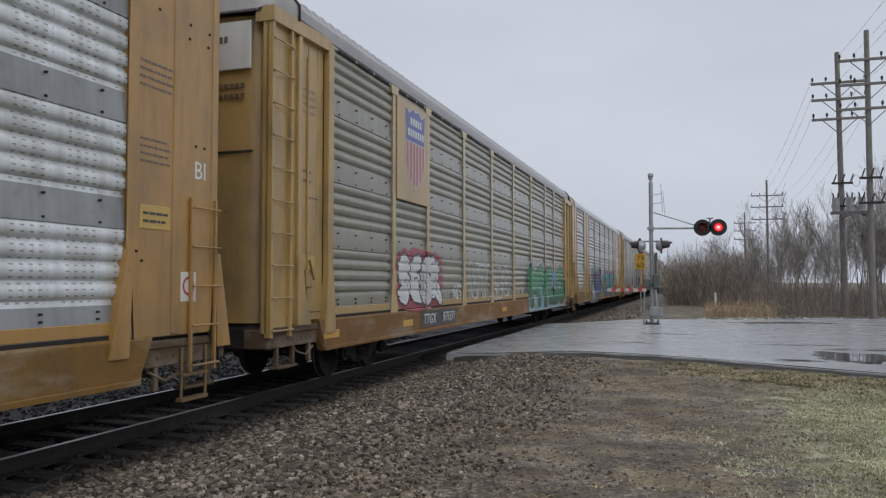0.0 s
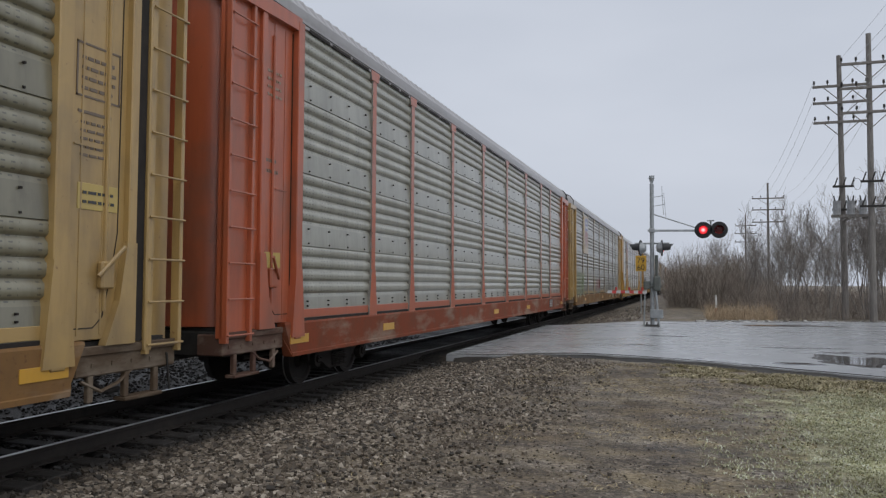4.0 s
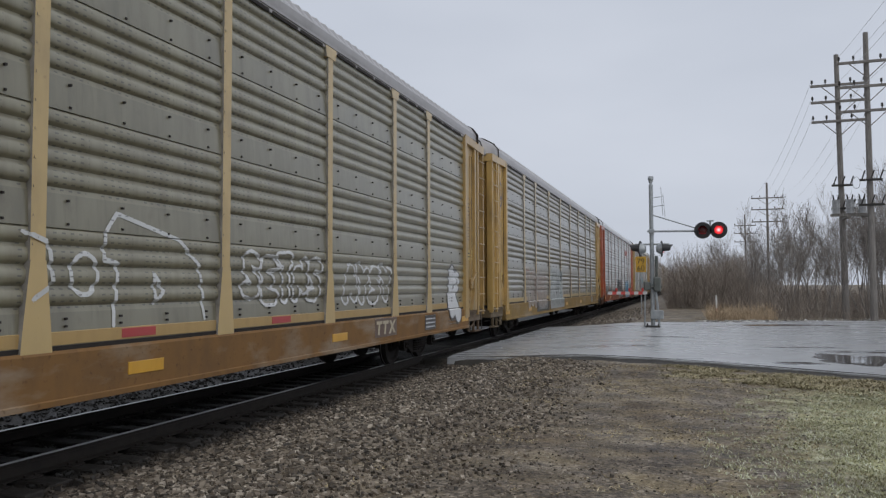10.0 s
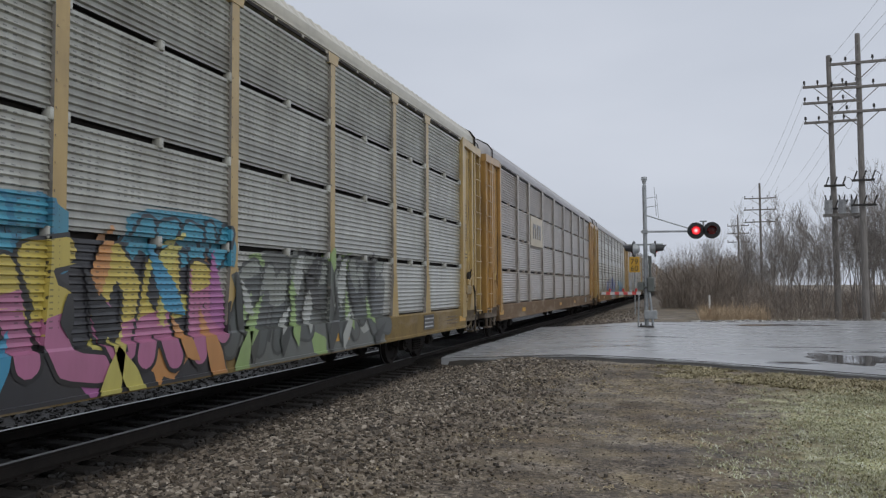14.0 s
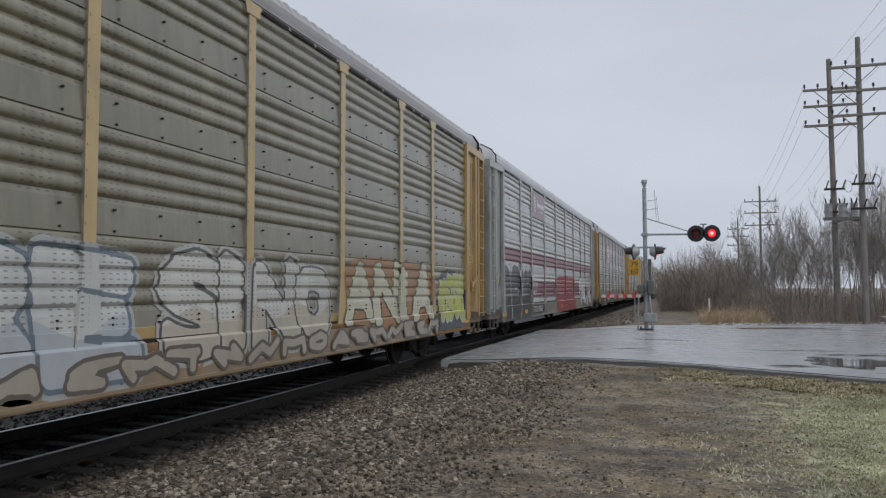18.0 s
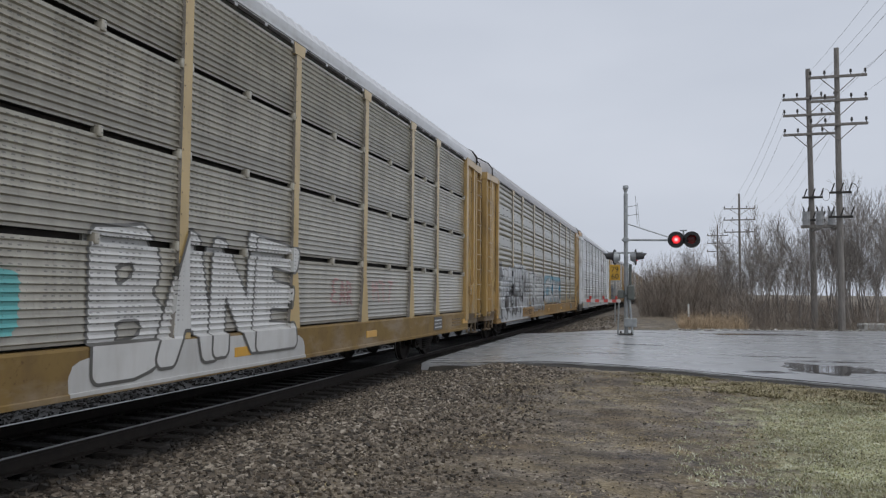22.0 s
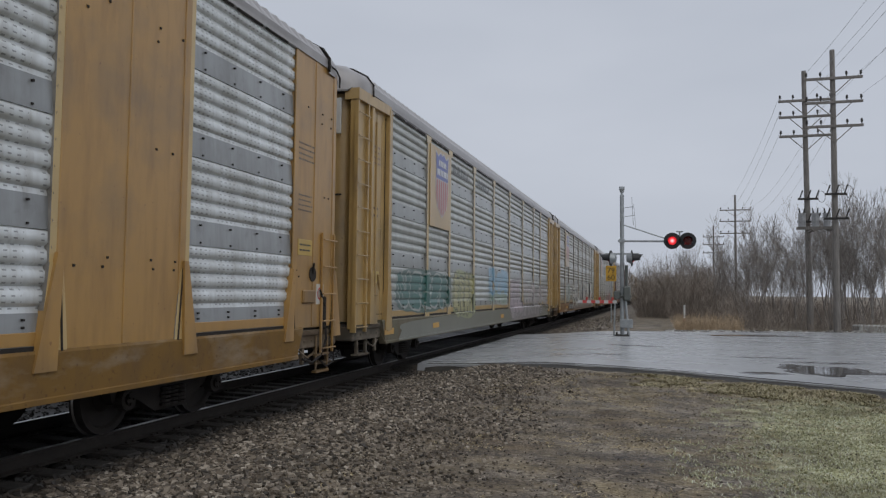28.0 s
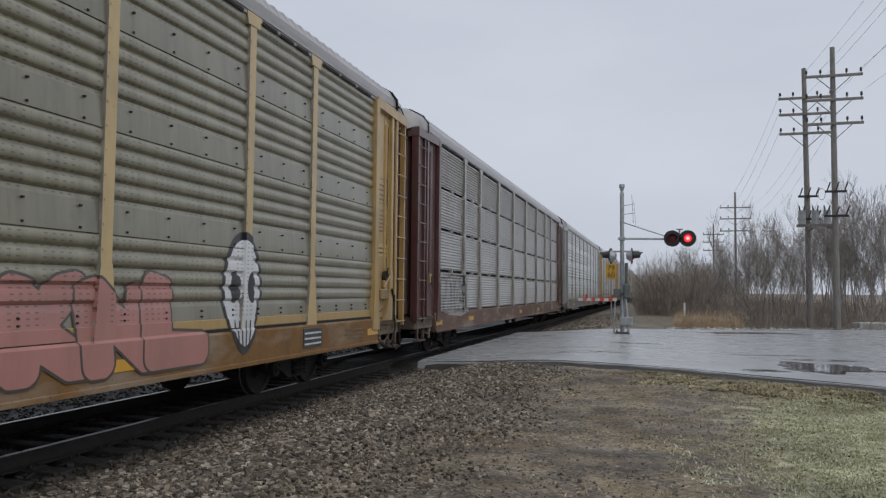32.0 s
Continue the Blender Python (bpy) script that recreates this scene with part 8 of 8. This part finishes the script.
def owner_mark(car, y, z, colour, back):
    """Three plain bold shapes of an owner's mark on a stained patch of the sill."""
    root = plate("owner_mark", car, y - 0.06, y + 1.02, z - 0.05, z + 0.30, 0.036, back, "stained patch with a bold owner's mark", thick=0.003)
    for i in range(2):
        b = Build()
        b.prism([(y + i * 0.3 + a, z + c) for a, c in ((0.06, 0), (0.14, 0), (0.17, 0.19), (0.27, 0.19), (0.28, 0.25), (0.01, 0.25), (0.0, 0.19), (0.10, 0.19))], 0.034, 0.044)
        part("device", b.mesh("device", SPRAY), root, "", colour)
    b = Build()
    b.prism([(y + 0.6 + a, z + c) for a, c in ((0.0, 0), (0.09, 0), (0.16, 0.09), (0.24, 0), (0.34, 0), (0.21, 0.13), (0.36, 0.25), (0.26, 0.25), (0.18, 0.17), (0.11, 0.25), (0.02, 0.25), (0.12, 0.13))], 0.034, 0.044)
    part("device", b.mesh("device", SPRAY), root, "", colour)


def owner(y, z=0.8, colour=(0.46, 0.40, 0.28)):
    def add(car):
        owner_mark(car, y, z, colour, (0.10, 0.05, 0.025))
    return add


def swoosh(car):
    """Long rust-red railway emblem in slanted bars with a swash under it."""
    b = Build()
    for i in range(5):
        y = 4.6 + i * 0.52
        for d in (0.0, 0.26):
            b.prism([(y + d, 4.35), (y + d + 0.12, 4.35), (y + d + 0.24, 4.78), (y + d + 0.12, 4.78)], -0.01, 0.013)
        b.box(-0.01, 0.012, y + 0.1, y + 0.44, 4.70, 4.78)
    b.prism([(4.4, 4.18), (7.1, 4.27), (7.15, 4.22), (4.4, 4.10)], -0.01, 0.013)
    part("emblem", b.mesh("emblem", SPRAY), car, "slanted rust-red railway emblem", (0.34, 0.07, 0.04), pose(HALF, 0, 0))
    bars(car, 4.0, 5.6, 3.35, 3.5, 1, 0.0, (0.34, 0.07, 0.04), 6)


def door_writing(car):
    words_end(car, "TTGX", 0.22, 5.05, 0.26, (0.05, 0.035, 0.03))
    words_end(car, "953670", 0.22, 4.80, 0.26, (0.05, 0.035, 0.03))


def round_logo(car):
    b = Build()
    for i in range(20):
        a, c = radians(i * 18), radians(i * 18 + 18)
        b.face([(-0.04, -12.6 + r * 0.26 * math.cos(t), 4.55 + r * 0.4 * math.sin(t)) for t, r in ((a, 1), (c, 1), (c, 0.8), (a, 0.8))])
    b.box(-0.045, -0.038, -12.78, -12.42, 4.4, 4.5)
    part("emblem", b.mesh("emblem", SPRAY), car, "round dark emblem", (0.04, 0.05, 0.12), pose(HALF, 0, 0))


RACK_GREY = "grey ribbed yellow-posted car carrier with shield plate"
RUSTY = (0.255, 0.135, 0.048)
PALE_ROOF = (0.55, 0.56, 0.58)
SPECS = []
SPECS.append(dict(body=OCHRE, sheet=PALE, band=0.62, wide=True, label="ochre car carrier with bright galvanised side sheets"))
SPECS.append(dict(body=YELLOW, sheet=BROWN_GREY, sill=RUSTY, label=RACK_GREY + " and green graffiti", extra=[shield_plate(), reporting("TTGX", "979371", -7.6, gap=1.35), white_top]))
SPECS.append(dict(body=YELLOW, sheet=SILVER, band=0.4, wide=True, label="yellow car carrier with blue and teal graffiti", roof=PALE_ROOF, hood=YELLOW,
         extra=[owner(3.0)]))
SPECS.append(dict(body=YELLOW, sheet=BROWN_GREY, sill=RUSTY, label=RACK_GREY + " and faded graffiti", extra=[shield_plate(), reporting("TTGX", "988475"), white_top]))
SPECS.append(dict(body=ORANGE, sheet=GREY, label="red-orange car carrier with grey side sheets"))
SPECS.append(dict(body=YELLOW, sheet=(0.29, 0.278, 0.232), sill=RUSTY, label=RACK_GREY + " and whitish graffiti", extra=[shield_plate(), owner(6.4)]))
SPECS.append(dict(body=BRIGHT, sill=(0.45, 0.26, 0.05), sheet=PALE, band=0.62, wide=True, label="bright yellow car carrier with galvanised side sheets", roof=PALE_ROOF, hood=BRIGHT,
         extra=[reporting("TTGX", "697370", -6.0), slogan, owner(4.2)]))
SPECS.append(dict(body=OCHRE, sheet=PALE, band=0.45, sill=(0.36, 0.205, 0.045), label="yellow car carrier with pale sheets and black graffiti", roof=PALE_ROOF,
         extra=[reporting("TTGX", "953670", -7.0, back=None), door_writing, door_mark, corner_tag(-12.95, -12.25, 1.9, 2.4, 3, 5, CHALK), corner_tag(-12.8, -12.2, 1.3, 1.9, 3, 8, CHALK), coat(strokes([[(-6.5, 3.5), (-6.5, 4.1)], [(-5.9, 3.6), (-5.2, 3.6), (-5.2, 4.0), (-5.9, 4.0)]], 0.06), (-6.8, -4.9, 3.3, 4.3), (0.06, 0.06, 0.06), "dark emblem strokes", name="emblem")]))
SPECS.append(dict(body=YELLOW, sheet=BROWN_GREY, sill=RUSTY, label="brown-grey car carrier with a red sign panel",
         extra=[sign(-7.1, -4.45, 3.2, 5.45, (0.40, 0.045, 0.04), "lines", "red sign panel with pale lettering bars"), owner(6.2), loop_tag]))
SPECS.append(dict(body=(0.48, 0.31, 0.10), sheet=(0.28, 0.262, 0.21), post=POST_YELLOW, label="grey car carrier with pale yellow ends and posts", extra=[reporting("TTGX", "989026"), round_logo]))
SPECS.append(dict(body=ORANGE, sheet=PALE, band=0.35, label="orange car carrier with pale ribbed sheets and blue graffiti", roof=PALE_ROOF,
         extra=[swoosh, plate_of(-12.8, -12.3, 1.55, 1.9, (0.5, 0.42, 0.3), "torn pale paper label")]))
SPECS.append(dict(body=(0.44, 0.31, 0.12), sheet=(0.46, 0.465, 0.42), kind="fine", label="car carrier with finely ribbed slotted grey sheets", roof=(0.5, 0.47, 0.38),
         extra=[sign(-7.1, -4.45, 3.35, 4.45, (0.50, 0.50, 0.48), "letters", "white sign plate with dark letter shapes")]))
SPECS.append(dict(body=OCHRE, sheet=(0.38, 0.32, 0.268), kind="fine", post=(0.34, 0.29, 0.24), sill=(0.20, 0.13, 0.075), label="brown-stained car carrier with slotted sheets",
         extra=[sign(-7.0, -4.5, 3.25, 4.4, (0.40, 0.31, 0.16), "letters", "faded yellow sign plate with dark letter shapes")]))
SPECS.append(dict(body=YELLOW, sheet=GREY, band=0.3, sill=RUSTY, label="grey car carrier with blue and orange graffiti", extra=[slogan_small(-6.9)]))
SPECS.append(dict(body=YELLOW, sheet=BROWN_GREY, sill=RUSTY, label=RACK_GREY + " and white graffiti", extra=[shield_plate(), reporting("TTGX", "988457", -7.0)]))
SPECS.append(dict(body=(0.31, 0.325, 0.31), sheet=(0.58, 0.60, 0.59), band=0.4, sill=(0.25, 0.25, 0.235), label="silver car carrier with maroon stripes", roof=(0.42, 0.43, 0.45),
         extra=[stripes, arches, sign(-7.1, -4.45, 4.48, 5.5, (0.13, 0.022, 0.04), "bird", "maroon sign plate with a white emblem"), reporting("TTGX", "953597", -7.1), scrawl]))
SPECS.append(dict(body=OCHRE, sheet=(0.275, 0.272, 0.235), post=(0.27, 0.26, 0.235), sill=(0.125, 0.108, 0.09), label="grey car carrier with huge faded white letters",
         extra=[big_letters, corner_tag(-12.98, -12.3, 2.15, 2.75, 3, 4, INK), corner_tag(-12.98, -12.3, 1.25, 2.05, 2, 9, INK, 0.03), sign(-6.7, -4.8, 3.4, 5.0, (0.36, 0.05, 0.045), "lines", "faded red shield plate with pale lettering bars"), owner(6.5, 0.78), reporting("TTGX", "996433", -7.0, back=None)]))
SPECS.append(dict(body=YELLOW, sheet=(0.41, 0.385, 0.32), kind="fine", label="car carrier with slotted sheets and a shield plate", roof=PALE_ROOF, extra=[shield_plate()]))
SPECS.append(dict(body=YELLOW, sheet=BROWN_GREY, sill=(0.36, 0.22, 0.08), label="brown-grey car carrier with tall black and white graffiti", extra=[reporting("TTGX", "985929", -7.2, back=OCHRE, colour=INK, x=0.066)]))
SPECS.append(dict(body=SNOW, sheet=SNOW, band=0.3, label="clean white car carrier with dark emblems", roof=(0.6, 0.62, 0.65), hood=OCHRE, extra=[hourglass, reporting("TTGX", "701827", -7.0, colour=INK, back=None)]))
SPECS.append(dict(body=YELLOW, sheet=BROWN_GREY, sill=RUSTY, label=RACK_GREY + " and dark blue graffiti", extra=[shield_plate(), reporting("TTGX", "986218", -7.0), white_top]))
SPECS.append(dict(body=OCHRE, sheet=PALE, band=0.62, wide=True, label="ochre car carrier with bright galvanised side sheets"))
SPECS.append(dict(body=YELLOW, sheet=(0.44, 0.46, 0.43), band=0.5, sill=(0.18, 0.165, 0.115), label=RACK_GREY + " and pale graffiti", extra=[shield_plate(), slogan_small(-6.9), white_top]))
SPECS.append(dict(body=YELLOW, sheet=BROWN_GREY, sill=RUSTY, label=RACK_GREY + " and cream graffiti", extra=[shield_plate(), reporting("TTGX", "985681", -7.55, gap=1.4)]))
SPECS.append(dict(body=YELLOW, sheet=BROWN_GREY, sill=RUSTY, label=RACK_GREY + " and painted mask", extra=[shield_plate(), reporting("TTGX", "994348"), skull, white_top, corner_tag(-12.95, -12.4, 3.0, 4.0, 2, 12, (0.25, 0.07, 0.03), 0.012)]))
SPECS.append(dict(body=MAROON, sheet=(0.37, 0.345, 0.315), post=(0.25, 0.24, 0.23), kind="fine", sill=(0.16, 0.10, 0.08), label="dark maroon car carrier with grey sheets"))
for k in range(26, 35):
    SPECS.append(dict(body=(YELLOW, OCHRE, (0.33, 0.345, 0.335))[k % 3], sheet=(GREY, BROWN_GREY, PALE)[k % 3], post=(0.30, 0.27, 0.2), label="far car carrier with grey side sheets"))
for k, s in enumerate(SPECS):
    if k < 27:
        s["extra"] = list(s.get("extra", ())) + [wide_stickers(k, "" if k else "BI") if s.get("wide") else stickers(k)]
    s["graffiti"] = GRAFFITI.get(k, ())
CARS = [autorack(k, s) for k, s in enumerate(SPECS)]


# ---------------------------------------------------------------- what moves
# slack in the couplings, metres
NUDGE = {1: 0.19, 2: -0.19, 3: -0.09, 7: 0.17, 8: -0.16, 9: 0.03, 10: 0.1, 11: 0.15, 13: -0.03, 14: -0.16, 15: -0.24, 16: 0.02, 17: 0.19, 18: 0.2, 19: 0.55, 22: -0.08, 23: -0.23, 24: -0.16}


def train_place(t):
    """How far along the track the coupling behind the first car stands at t seconds."""
    return 8.717 - 21.667 * t - 0.003422 * t ** 2 + 0.000826 * t ** 3 - 0.00000817 * t ** 4


def motions():
    for k, car in enumerate(CARS):
        walk(car, [(t, pose(TRACK_X, train_place(t) + PITCH * (k - 0.5) + NUDGE.get(k, 0.0), 0)) for t in range(0, 33, 2)])
    # wheels roll while they pass; a whole turn takes a little over four keys
    for k, car in enumerate(CARS[:27]):
        middle = PITCH * (k - 0.5) + NUDGE.get(k, 0.0)
        times = [i / FPS for i in range(int(CLIP * FPS) + 1) if -14 < train_place(i / FPS) + middle < 34]
        if not times:
            continue
        turns = [(0.0, 0.0)] * (times[0] > 0) + [(t, 85.0 * i) for i, t in enumerate(times)]
        turns += [(CLIP, turns[-1][1])] * (times[-1] < CLIP)
        for wheel in [w for truck in car.children if truck.name.startswith("truck") for w in truck.children if w.name.startswith("wheelset")]:
            base = wheel.location.copy()
            walk(wheel, [(t, pose(*base, a, 0, 0)) for t, a in turns])
    # the two front lamps take turns: each insert swings half round, bright face or dark face outward
    period, first = 1.1385, 1.3 - 2 * 1.1385
    for lens, shift in zip(LENSES, (0.0, 0.5)):
        angle = 0.0 if shift else 180.0
        rows, t = [(0.0, pose(0, -0.05, 0, 0, 0, angle))], first + shift * period
        events = sorted(first + (n + shift + h) * period for n in range(32) for h in (0.0, 0.5))
        for e in events:
            if 0.07 < e < CLIP - 0.07:
                for i in range(4):
                    rows.append((e + (i - 1.5) / 30, pose(0, -0.05, 0, 0, 0, angle + 60 * i)))
                angle += 180
        rows.append((CLIP, pose(0, -0.05, 0, 0, 0, angle)))
        walk(lens, rows)


motions()
